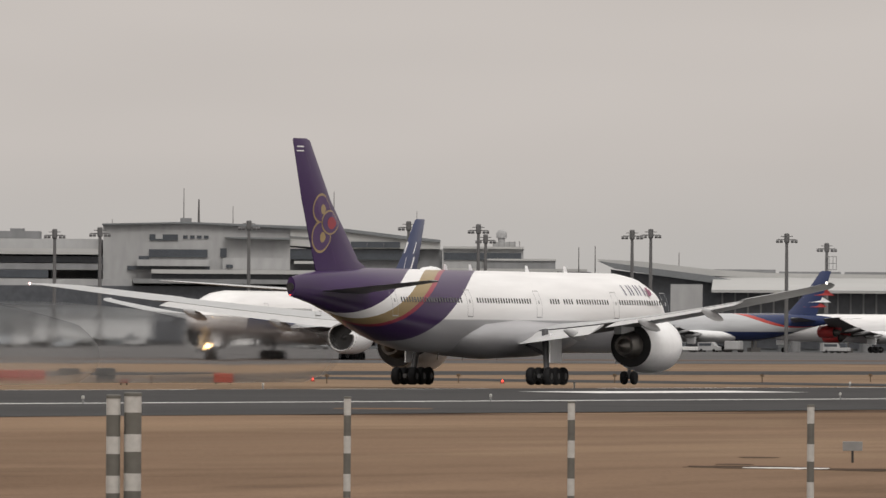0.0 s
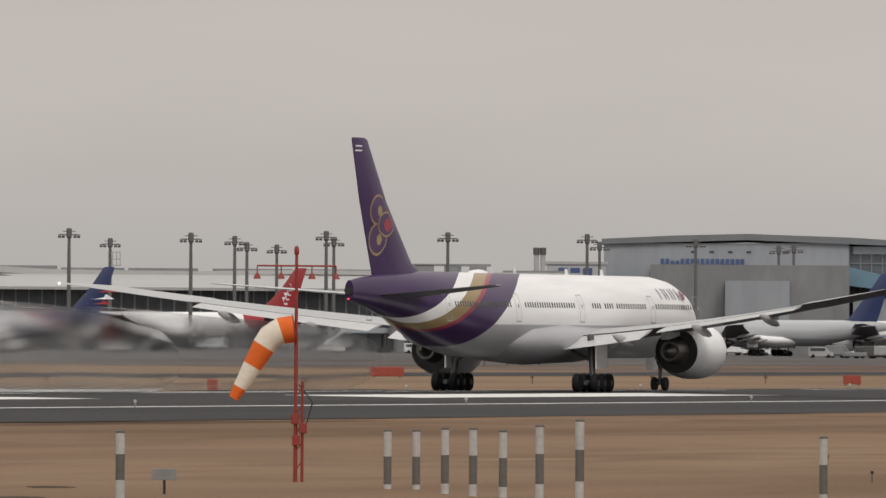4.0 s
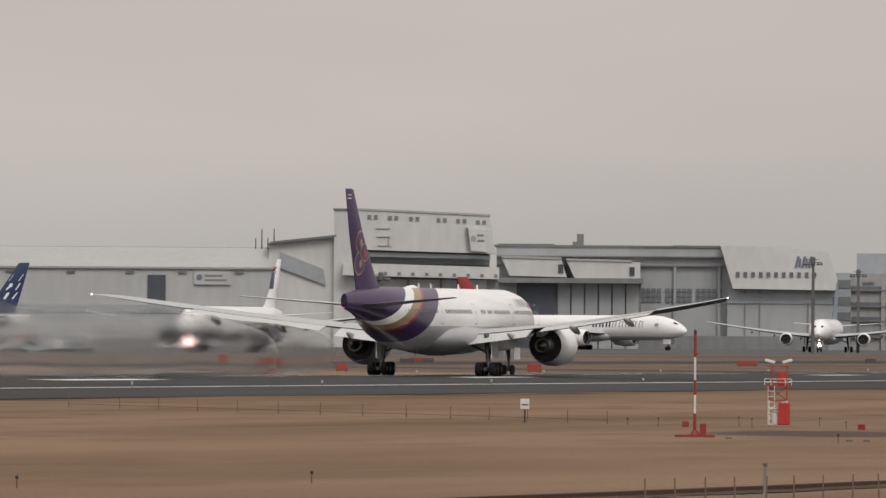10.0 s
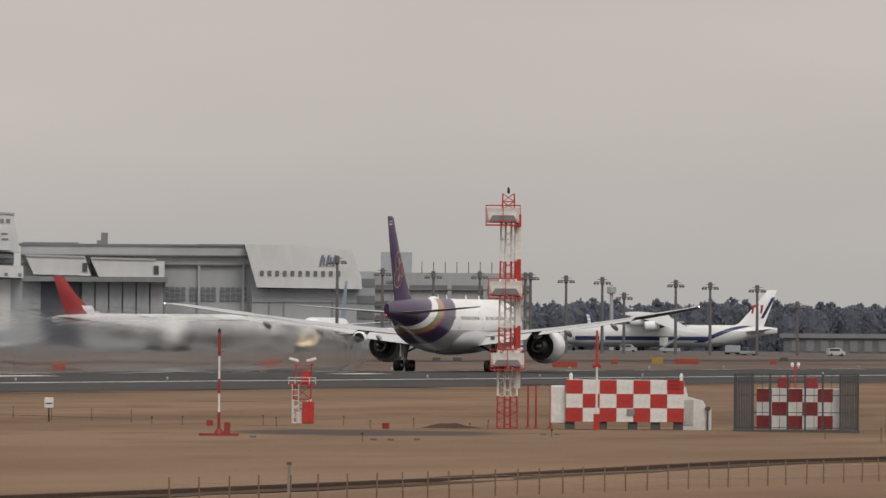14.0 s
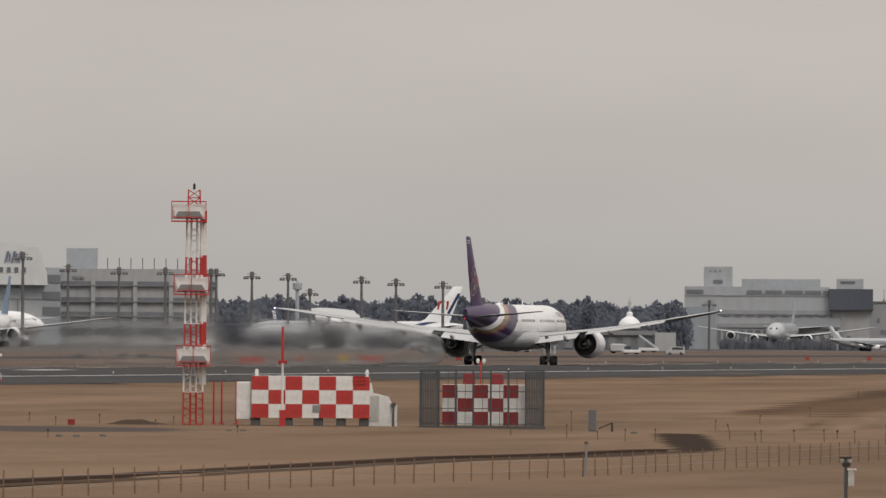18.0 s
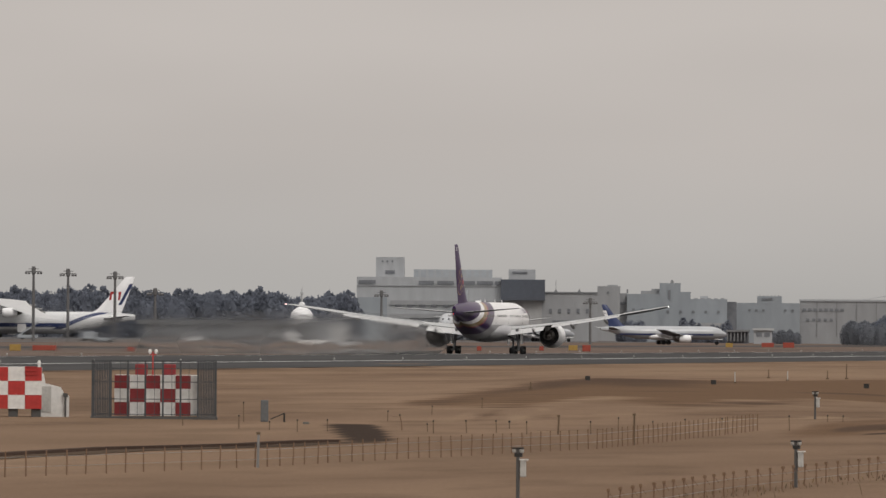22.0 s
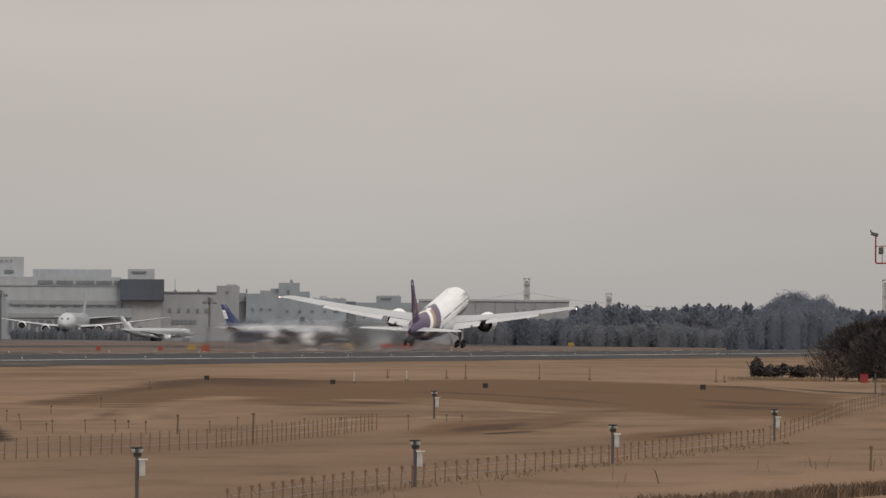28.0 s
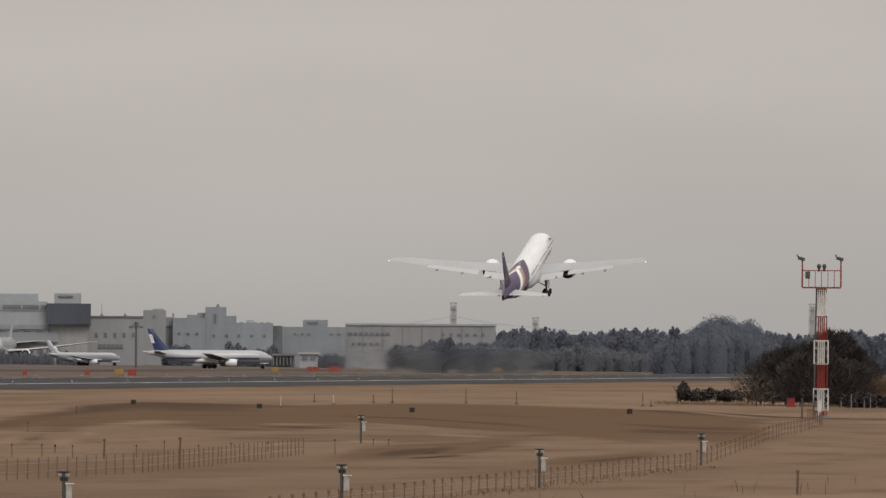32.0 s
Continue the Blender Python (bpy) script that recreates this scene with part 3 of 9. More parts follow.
def growth(x, y):
    """How much of each other growth, painted haze and drain shade lies at a place beside the runway."""
    out = {"russet": 0.0, "dark": 0.0, "pale": 0.0, "gravel": 0.0, "earth": 0.0}
    az, d = math.degrees(math.atan2(x, y)), math.hypot(x, y)
    crest = min(bank_crest(az), 760 + 330 * ease(az, -8.6, -7.7))
    wave = noise.noise(Vector((az * 1.7, 0, 3)))
    spur = 60 + 230 * ease(az, -8.55, -7.75) + 70 * wave
    out["russet"] = ease(az, -8.75, -8.35) * ease(az, -4.6, -5.0) * ease(d, crest - spur - 50, crest - spur + 30) * ease(d, crest + 4, crest - 10)
    out["dark"] = 0.8 * ease(az, -8.45, -8.05) * ease(az, -6.9, -7.5) * ease(d, crest - 170 - 60 * wave, crest - 40) * ease(d, crest + 4, crest - 10)
    # paler beyond the crest: distance haze put into the grass cover
    out["pale"] = 0.45 * ease(az, -8.5, -7.4) * ease(az, -4.4, -5.2) * ease(d, crest + 10, crest + 60) * ease(x, -205, -190)
    if y < 620:
        out["pale"] = max(out["pale"], ease(y, 620, 500) * ease(y, 290, 370) * ease(x, -60, -85) * (0.40 + 0.5 * noise.noise(Vector((x * 0.03, y * 0.012, 11)))))
    if d > 600:
        q = d - 760 - 330 * ease(az, -8.6, -7.7) + 150 * ease(az, -6.8, -5.0)
        n = noise.noise(Vector((q * 0.022, az * 0.9, 7))) + 0.7 * noise.noise(Vector((q * 0.06, az * 2.2, 17)))
        much = ease(d, 600, 680) * ease(d, crest + 5, crest - 10) * ease(az, -9.0, -8.4) * ease(az, -4.5, -5.0)
        out["russet"] = max(0.0, out["russet"] + much * (0.15 + 0.55 * n))
        out["dark"] = max(out["dark"], much * 0.7 * ease(n, 0.05, 0.7))
        out["pale"] = max(out["pale"], much * 0.8 * ease(n, -0.1, -0.6))
    for kind, a0, d0, a1, d1, depth, much in STREAKS:
        u = (az - a0) / (a1 - a0)
        if 0 < u < 1:
            k = ease(u, 0, 0.3) * ease(u, 1, 0.7)
            off = abs(d - d0 - (d1 - d0) * u - 6 * noise.noise(Vector((u * 6, a0, 1)))) / (depth * 0.5 * (0.4 + 0.6 * k))
            out[kind] = max(out[kind], much * k * ease(off, 1.3, 0.3))
    # the drain, the worn ground round the masts, the ragged verge of the shoulder, hollows by the posts
    # the drain's shadowed hollow is painted as dark cover on uncut ground
    near, far = np.interp(az, (-9.02, -8.92, -8.66), (612, 531, 533)), np.interp(az, (-9.02, -8.79, -8.66), (620, 618, 540))
    if -9.03 < az < -8.65:
        out["earth"] = max(out["earth"], ease(d, near - 6, near + 4) * ease(d, far + 6, far - 10) * (1 - 0.45 * ease(az, -8.86, -8.70)))
    c, s_ = math.cos(radians(11)), math.sin(radians(11))
    px, py = c * (x + 124.5) + s_ * (y - 590), -s_ * (x + 124.5) + c * (y - 590)
    out["gravel"] = ease(math.hypot(px / 8.5, py / 22), 1.1, 0.5)
    if -219 < x < -209:
        out["dark"] = max(out["dark"], 0.7 * ease(noise.noise(Vector((x * 0.12, y * 0.03, 2))), -0.1, 0.35) * ease(x, -209, -214))
    return out


gx = sorted({-4900, -3500, -2500, -1800, -1300, -1000, -800, -700, -640, -600, -560, -520, -490, -460, -420, -380, -350, -325, -310, -285, -260, -245, 0, 30, 80, 160, 300, 600, 1500, 3000} | set(range(-240, -20, 2)) | set(range(-20, 0, 4)) | {i / 2 for i in range(-200, -100)})
gy = sorted(set(range(-800, 200, 100)) | set(range(200, 480, 8)) | set(range(480, 1120, 4)) | set(range(1120, 1400, 7)) | set(range(1400, 1800, 14)) | set(range(1800, 3000, 60)) | set(range(3000, 4951, 150)))
verts = [(x, y, land(x, y) + 0.05 * noise.noise(Vector((x * 0.05, y * 0.02, 0))) * (1 if -240 < x < 0 else 0)) for y in gy for x in gx]
k = len(gx)
faces = [(i * k + j, i * k + j + 1, (i + 1) * k + j + 1, (i + 1) * k + j) for i in range(len(gy) - 1) for j in range(k - 1)]
me = mesh_of("ground", verts, faces, M_grass, True)
none = {"russet": 0.0, "dark": 0.0, "pale": 0.0, "gravel": 0.0, "earth": 0.0}
rows = [growth(x, y) if -230 < x < -20 and 220 < y < 1600 else none for x, y, z in verts]
for key in none:
    me.attributes.new(key, "FLOAT", "POINT").data.foreach_set("value", [r[key] for r in rows])
tagged(new("ground", me), "dry brown winter grass of the airfield", "grass", kind="structure")

RW0, RW1 = -285 - 40, -217
strip("runway", RW0, RW1, 100, 3700, M_asphalt, 0.03, "dark grey asphalt runway with shoulders", "runway", cols=[RW0, -315, -300, -285, -270, -245, RW1])
for x in (-285 - 29.3, -249.6):
    strip("runway_edge_line", x, x + 1.3, 120, 3690, M_paint, 0.045, "white painted runway edge line", "runway marking")
y = 420.0
while y < 3600:
    strip("centre_dash", -285.45, -284.55, y, y + 30, M_paint, 0.045, "white runway centre line dash", "runway marking", step=30)
    y += 50
for y0, y1, half, xs in ((681, 720, 3, (-272, -298)), (773, 855, 5, (-271, -299)), (980, 1013, 2, (-274.5, -295.5)), (1127, 1153, 1.5, (-274.5, -295.5)), (1290, 1312, 1.5, (-274.5, -295.5))):
    for x in xs:
        strip("touchdown_mark", x - half, x + half, y0, y1, M_paint, 0.05, "white touchdown zone bar on the runway", "runway marking", step=20)
strip("taxiway", -445, -412, 100, 4200, M_asphalt, 0.03, "grey asphalt taxiway beside the runway", "taxiway")
strip("taxiway", -545, -515, 100, 4200, M_apron, 0.03, "pale taxiway before the apron", "taxiway")
strip("apron", -1400, -560, 900, 4600, M_apron, 0.03, "wide pale concrete apron", "apron", cols=[-1400, -1000, -700, -630, -560])
for y0 in (900, 1500, 2150, 2900):
    strip("taxiway_link", -420, -322, y0, y0 + 45, M_asphalt, 0.025, "asphalt exit between runway and taxiway", "taxiway", cols=[-420, -380, -350, -322])
for x0, x1, cols in ((-412, -325.5, [-412, -380, -350, -325.5]), (-514.5, -445.5, [-514.5, -490, -460, -445.5]), (-559.5, -545.5, None)):
    near = 1380 if cols else 1000
    strip("infield", x0, x1, 100, near, M_straw, 0.015, "straw-coloured winter grass between the taxiways", "grass", cols=cols)
    strip("infield", x0, x1, near, 4200, M_infield, 0.015, "winter grass between the taxiways, greyed for haze", "grass", cols=cols)

# ---- airliners ----
def foil(x, le, te, z, thick, k=7, droop=0.0):
    """A wing section at the side place x, from leading edge le to trailing edge te (y forward)."""
    c, up, low = le - te, [], []
    for i in range(k + 1):
        u = 0.5 - 0.5 * math.cos(math.pi * i / k)
        t = thick * c * 2.6 * (0.2969 * math.sqrt(u) - 0.126 * u - 0.3516 * u * u + 0.2843 * u ** 3 - 0.1036 * u ** 4) / 0.52
        up.append((x, le - u * c, z + t - droop * u * c))
        low.append((x, le - u * c, z - 0.7 * t - droop * u * c))
    return up + low[-2:0:-1]


FIN = {}


def fin_side(jet, y, z):
    """Half the fin's thickness at a place on its side."""
    rows = FIN[jet.name]
    for a, c in zip(rows, rows[1:]):
        if z <= c[0]:
            break
    u = max(0.0, min(1.0, (z - a[0]) / (c[0] - a[0])))
    le, te, w = (a[i] + (c[i] - a[i]) * u for i in (1, 2, 3))
    v = max(0.0, min(1.0, (le - y) / (le - te)))
    for (v0, q0), (v1, q1) in (((0, 0), (0.3, 1)), ((0.3, 1), (0.65, 0.8)), ((0.65, 0.8), (1, 0.06))):
        if v <= v1:
            return w * (q0 + (q1 - q0) * (v - v0) / (v1 - v0))
    return 0.05


def no_caps(shape):
    """Leaves a turned shape open at its ends."""
    return shape[0], [f for f in shape[1] if len(f) <= 4]


def airliner(name, label, m, body, fin_mat, L=73.9, span=64.8, r=3.1, engines=(9.6,), nac=1.95, engine_mat=None, detail=1, high=False, gear=True,
             fin_h=18.05, lights=None, flaps=True, stab=10.76, tail_high=False, front=True):
    """A jet standing on its wheels: the origin lies on the ground between the main wheels, y is ahead."""
    jet = thing(name, label, "airliner", m)
    ky, kx, kr = L / 73.9, span / 64.8, r / 3.1
    zc = 5.55 * kr if not high else r + 1.2
    dz = zc - 5.55 * kr
    nose = 37.1 * ky
    seg = 40 if detail == 2 else 20
    engine_mat = engine_mat or M_white
    # fuselage
    prof = [(0.0, 4.75, 0.06), (0.25, 4.76, 0.5), (0.8, 4.82, 0.98), (1.8, 4.98, 1.5), (3.2, 5.15, 2.0), (5, 5.36, 2.5), (7.5, 5.5, 2.93), (10, 5.55, 3.1)]
    prof += [(s, 5.55, 3.1) for s in (16, 22, 28, 34, 40, 46, 49)]
    prof += [(52, 5.62, 3.05), (55, 5.80, 2.88), (58, 6.05, 2.63), (61, 6.36, 2.30), (64, 6.68, 1.93), (67, 6.95, 1.55), (70, 7.13, 1.18), (72.2, 7.18, 0.92), (73.9, 7.2, 0.72)]
    rings = []
    for s, z, rr in prof:
        w = 1.0 if s < 60 else 1 - 0.55 * (s - 60) / 13.9
        rings.append([(w * kr * rr * math.sin(2 * math.pi * j / seg), nose - s * ky, dz + kr * (z + rr * math.cos(2 * math.pi * j / seg))) for j in range(seg)])
    fus = part("fuselage", mk("fuselage", loft(rings), body, True), jet)
    part("tail_cone_outlet", mk("outlet", turned([(-0.15, 0.30 * kr), (0.0, 0.28 * kr)], 12), M_dark), fus, "dark exhaust outlet", pose(0, nose - 73.95 * ky, dz + kr * 7.2))
    # wings
    wz = (3.95 if not high else 2 * 5.0) * kr + (0.0 if not high else 0.2)

    def wing_z(x):
        return wz + (3.85 if not high else -5.2) * (abs(x) / (32.4 * kx)) ** 1.35 * (kx if not high else 1)

    table = [(0, 15.4, -0.5), (3.1, 13.4, -0.6), (6.5, 11.1, -1.2), (10.5, 8.4, -1.9), (15, 5.4, -3.6), (20, 2.1, -5.6), (25, -1.3, -7.7), (30.2, -4.8, -9.9), (31.4, -7.4, -10.7), (32.4, -10.9, -11.9)]

    def edges(x):
        for a, b in zip(table, table[1:]):
            if x <= b[0] + 1e-6:
                u = (x - a[0]) / (b[0] - a[0])
                return (a[1] + u * (b[1] - a[1])) * ky, (a[2] + u * (b[2] - a[2])) * ky
        return table[-1][1] * ky, table[-1][2] * ky

    def sections(x0, x1, n, c0, c1, side, thick, drop=0.0, droop=0.0):
        out = []
        for i in range(n + 1):
            x = x0 + (x1 - x0) * i / n
            le, te = edges(x)
            a, b = le + (te - le) * c0, le + (te - le) * c1
            th = (0.115 - 0.03 * x / 32.4) if thick is None else thick
            out.append(foil(side * x * kx, a, b, wing_z(x * kx) - drop, th if x < 31.8 else 0.05, droop=droop))
        return out

    for side, hand in ((-1, "port"), (1, "starboard")):
        # fixed wing: box to 76 % chord along the flaps, whole beyond them
        cut = 0.76 if flaps else 1.0
        rings = sections(0, 10.5, 5, 0, cut, side, None) + sections(11.0, 23.5, 6, 0, cut, side, None) + sections(23.8, 32.4, 9, 0, 1.0, side, None)
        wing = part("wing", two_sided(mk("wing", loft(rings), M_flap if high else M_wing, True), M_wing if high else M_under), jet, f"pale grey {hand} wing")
        if flaps:
            for x0, x1, drop, droop in ((3.6, 9.8, 0.10, 0.24), (11.2, 23.3, 0.05, 0.15)):
                part("flap", mk("flap", loft(sections(x0, x1, 5, 0.75, 1.04, side, 0.06, drop, droop)), M_flap, True), wing, "lowered flap")
        if detail:
            for x in ((8.2, 15.0, 21.0) if detail == 2 else (7.0, 14.0, 20.0)):
                le, te = edges(x)
                prof2 = [(1.9, 0.03), (1.2, 0.26), (0, 0.40), (-1.6, 0.36), (-2.6, 0.2), (-3.1, 0.02)]
                sh = moved(turned(prof2, 10), pose(side * x * kx, te + 0.9, wing_z(x * kx) - 0.82, -9) @ Matrix.Diagonal((0.62, 0.95, 0.85, 1)))
                part("flap_track_fairing", mk("fairing", sh, M_fairing, True), wing)
        tip = (side * 32.2 * kx, -11.4 * ky, wing_z(32.2 * kx))
        part("wingtip_light", mk("wingtip_light", turned([(-0.14, 0.04), (0, 0.10), (0.14, 0.04)], 8), (M_lamp_port if side < 0 else M_lamp_tip) if detail == 2 else M_white), wing, "glowing position light" if detail == 2 else "clear position light", pose(*tip))
        # engines
        for ex in engines:
            ex_x, (le, te) = side * ex * kx, edges(ex)
            ez = wing_z(ex * kx) - (1.55 * nac / 1.95 + 0.1)
            f = nac / 1.95
            nac_prof = [(5.9, 1.62), (5.75, 1.80), (5.2, 1.98), (3.8, 2.08), (2.0, 2.06), (0.6, 1.88), (-0.5, 1.66), (-0.5, 1.60), (1.2, 1.58), (1.21, 0.9)]
            eng = part("engine", mk("nacelle", moved(turned([(a * f, b * f) for a, b in nac_prof[:7]], 28), pose(0, 0, 0)), engine_mat, True), jet, "white engine nacelle", pose(ex_x, le - 1.6, ez))
            me = eng.data
            bm = bmesh.new()
            bm.from_mesh(me)
            bmesh.ops.delete(bm, geom=[p for p in bm.faces if len(p.verts) > 4], context="FACES")
            bm.to_mesh(me)
            bm.free()
            part("fan_duct", mk("fan_duct", turned([(a * f, b * f) for a, b in ((-0.5, 1.64), (1.4, 1.55), (1.5, 0.8))], 24), M_dark, True), eng, "dark fan duct")
            part("exhaust_cone", mk("exhaust_cone", turned([(a * f, b * f) for a, b in ((1.5, 1.15), (0.2, 1.12), (-1.2, 0.92), (-2.0, 0.74), (-1.98, 0.55), (-2.9, 0.08))], 20), M_core, True), eng, "grey exhaust nozzle")
            part("inlet_lip", mk("inlet_lip", no_caps(turned([(a * f, b * f) for a, b in ((5.55, 1.88), (5.92, 1.66), (5.9, 1.56), (5.4, 1.50))], 24)), M_chrome, True), eng, "bare metal inlet lip")
            part("fan", mk("fan", turned([(5.3 * f, 0.05), (4.9 * f, 0.4 * f), (4.7 * f, 1.85 * f)], 20), M_dark), eng, "dark fan disc")
            pr = [[(ex_x + w, y0, z) for w, z in ((-0.28, za), (0.28, za), (0.28, zb), (-0.28, zb))] for y0, za, zb in ((le + 2.2, ez + 1.7 * f, ez + 1.95 * f), (le + 0.4, ez + 1.4 * f, wing_z(ex * kx) + 0.1), (te * 0.45 + le * 0.55, wing_z(ex * kx) - 0.8, wing_z(ex * kx)))]
            part("pylon", mk("pylon", loft(pr), engine_mat if detail < 2 else M_wing), jet)
        # tailplane
        hz = kr * 6.9 + dz
        if tail_high:
            hz = fin_h * 0.93
        tr = [foil(side * x * stab / 10.76, a * ky, b * ky, hz - 0.2 + 0.085 * x, 0.05, droop=-0.02 if detail == 2 else -0.055) for x, a, b in ((0.6, -25.2, -32.6), (4, -28.2, -33.9), (8, -31.6, -35.4), (10.3, -33.6, -36.2), (10.76, -34.9, -36.4))]
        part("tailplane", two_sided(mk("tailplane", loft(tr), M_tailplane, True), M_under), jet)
    # fin
    fin_rows = ((kr * 7.6 + dz, -19.5 * ky, -31.8 * ky, 0.62), (kr * 8.45 + dz, -21.8 * ky, -32.2 * ky, 0.58), (kr * 9.2 + dz, -24.0 * ky, -32.6 * ky, 0.52), (fin_h * 0.75, -29.3 * ky, -34.8 * ky, 0.38), (fin_h - 0.15, -33.3 * ky, -36.5 * ky, 0.22), (fin_h, -33.9 * ky, -36.4 * ky, 0.10))
    FIN[jet.name] = fin_rows
    fr = [[(w * q, y, z) for q, y in ((0, le), (1, le - (le - te) * 0.3), (0.8, le - (le - te) * 0.65), (0.06, te), (-0.06, te), (-0.8, le - (le - te) * 0.65), (-1, le - (le - te) * 0.3))]
          for z, le, te, w in fin_rows]
    part("fin", mk("fin", loft(fr), fin_mat, True), jet)
    # wing-body fairing
    fp = [(17.5, 0.3), (14, 1.5), (9, 2.1), (0, 2.3), (-6, 2.0), (-10, 1.2), (-12.5, 0.3)]
    if not high:
        sh = moved(turned([(a * ky, b) for a, b in fp], 24), pose(0, 0, kr * 3.75) @ Matrix.Diagonal((1.75 * kr, 1, 0.78 * kr, 1)))
        part("belly_fairing", mk("belly_fairing", sh, M_white if detail < 2 else body, True), jet)
    # landing gear
    if gear:
        wheel = mk("wheel", moved(turned([(-0.26, 0.34), (-0.24, 0.60), (-0.12, 0.675), (0.12, 0.675), (0.24, 0.60), (0.26, 0.34), (0.2, 0.30), (-0.2, 0.30)], 20), pose(0, 0, 0, 0, 0, 90)), M_tyre, True)
        hub = mk("hub", moved(turned([(-0.27, 0.05), (-0.24, 0.30), (0.24, 0.30), (0.27, 0.05)], 12), pose(0, 0, 0, 0, 0, 90)), M_dark, True)
        axles = (-1.45, 0, 1.45) if detail == 2 or L > 70 else (-0.75, 0.75)
        gx_ = 5.49 * kr
        for side in (-1, 1):
            leg = part("main_gear", mk("main_gear", merge(tube((side * gx_, 0, 0.7), (side * gx_ * 0.93, 0.5, 4.2 * kr + dz), 0.22, 0.26, 12), tube((side * gx_, -1.6, 0.68), (side * gx_, 1.6, 0.68), 0.17, 0.17, 10),
                       tube((side * gx_, 0.1, 2.2), (side * gx_ * 0.45, 0.6, 3.6 * kr + dz), 0.12, 0.12, 8), tube((side * gx_, 0.1, 1.8), (side * gx_ * 0.95, 3.2, 3.7 * kr + dz), 0.10, 0.10, 8)), M_strut, True), jet, "steel main landing gear leg")
            for ay in axles:
                for ax in (-0.7, 0.7):
                    part("wheel", wheel, leg, "black tyre", pose(side * gx_ + ax, ay, 0.675))
                    if detail == 2:
                        part("hub", hub, leg, "dark wheel hub", pose(side * gx_ + ax, ay, 0.675) @ Matrix.Diagonal((1.06, 1, 1, 1)))
            if detail:
                part("gear_door", mk("gear_door", box(side * gx_ + 0.35 * side, side * gx_ + 0.45 * side, -0.5, 1.9, 1.7, 3.9 * kr), M_white), leg, "white gear door")
        ny = 31.2 * ky
        leg = part("nose_gear", mk("nose_gear", merge(tube((0, ny, 0.5), (0, ny + 0.3, 3.2 * kr + dz), 0.15, 0.18, 10), tube((-0.4, ny, 0.53), (0.4, ny, 0.53), 0.1, 0.1, 8), tube((0, ny, 1.7), (0, ny - 1.8, 3.2 * kr + dz), 0.08, 0.08, 8)), M_strut, True), jet, "steel nose landing gear leg")
        for ax in (-0.42, 0.42):
            part("wheel", wheel, leg, "black tyre", pose(ax, ny, 0.53) @ Matrix.Diagonal((0.72, 0.785, 0.785, 1)))
        for ax in (-0.8, 0.8):
            part("gear_door", mk("gear_door", box(ax - 0.04, ax + 0.04, ny - 0.9, ny + 1.6, 1.6, 2.8 * kr), M_white), leg, "white gear door")
    # flight deck windows
    if front:
        for side in (-1, 1):
            for a0, a1 in ((4, 21), (24, 40), (43, 56)):
                vs = []
                for s, za in ((2.1, 1.0), (3.3, 1.0)):
                    rr = 1.58 if s < 3 else 2.03
                    zz = 5.03 if s < 3 else 5.17
                    for a in (a0, a1):
                        sft = 0.0 if a0 < 20 else (0.35 if a0 < 40 else 0.95)
                        q = 1.012
                        vs.append((side * kr * q * rr * math.sin(radians(a + 18)), nose - (s + sft) * ky, dz + kr * (zz + (q * rr * math.cos(radians(a + 18))))))
                part("cockpit_window", mk("cockpit_window", (vs, [(0, 1, 3, 2)]), M_glass_dark), fus, "dark cockpit window")
    if lights:
        for i, (lx, ly, lz, lr, lm) in enumerate(lights):
            part("landing_light", mk("landing_light", moved(turned([(-0.1, lr * 0.6), (0, lr), (0.06, lr * 0.5)], 12), pose(0, 0, 0)), lm), jet, "glowing landing light", pose(lx, ly, lz))
    return jet


def flank(jet, y, turn, r, zc, side=1):
    """A point and the outward way on the round flank."""
    a = radians(turn)
    return Vector((side * r * math.sin(a), y, zc + r * math.cos(a)))


def flank_patch(y0, y1, t0, t1, r, zc, side=1, k=4):
    """A thin curved patch on the flank between two stations and two turns from the crown."""
    vs = [tuple(flank(None, y, t0 + (t1 - t0) * i / k, r, zc, side)) for i in range(k + 1) for y in (y0, y1)]
    return vs, [(2 * i, 2 * i + 1, 2 * i + 3, 2 * i + 2) for i in range(k)]


def cabin(jet, rows, r=3.1, zc=5.55, turn=75.0, doors=(), pitch=0.533):
    """Cabin windows, one pane after the other, and door outlines on both flanks."""
    for side in (-1, 1):
        pane = mk("cabin_window", flank_patch(0, 0.27, turn - 3.6, turn + 3.6, r + 0.012, zc, side, 1), M_glass_dark)
        for y0, y1 in rows:
            y = y0
            while y < y1:
                part("cabin_window", pane, jet, "", pose(0, y, 0))
                y += pitch
        for dy in doors:
            d = [flank_patch(dy - 0.55, dy - 0.50, 60, 97, r + 0.014, zc, side), flank_patch(dy + 0.50, dy + 0.55, 60, 97, r + 0.014, zc, side),
                 flank_patch(dy - 0.55, dy + 0.55, 59, 60, r + 0.014, zc, side), flank_patch(dy - 0.55, dy + 0.55, 97, 98.4, r + 0.014, zc, side), flank_patch(dy - 0.1, dy + 0.14, 74, 79, r + 0.014, zc, side)]
            part("cabin_door", mk("cabin_door", merge(*d), M_line), jet, "outlined cabin door")

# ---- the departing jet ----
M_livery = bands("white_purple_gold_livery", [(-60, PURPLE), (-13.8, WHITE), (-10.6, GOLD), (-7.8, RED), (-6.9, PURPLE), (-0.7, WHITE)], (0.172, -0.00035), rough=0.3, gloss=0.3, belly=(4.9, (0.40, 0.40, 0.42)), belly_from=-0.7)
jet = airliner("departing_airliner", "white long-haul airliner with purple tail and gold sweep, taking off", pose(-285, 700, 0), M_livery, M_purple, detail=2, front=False)
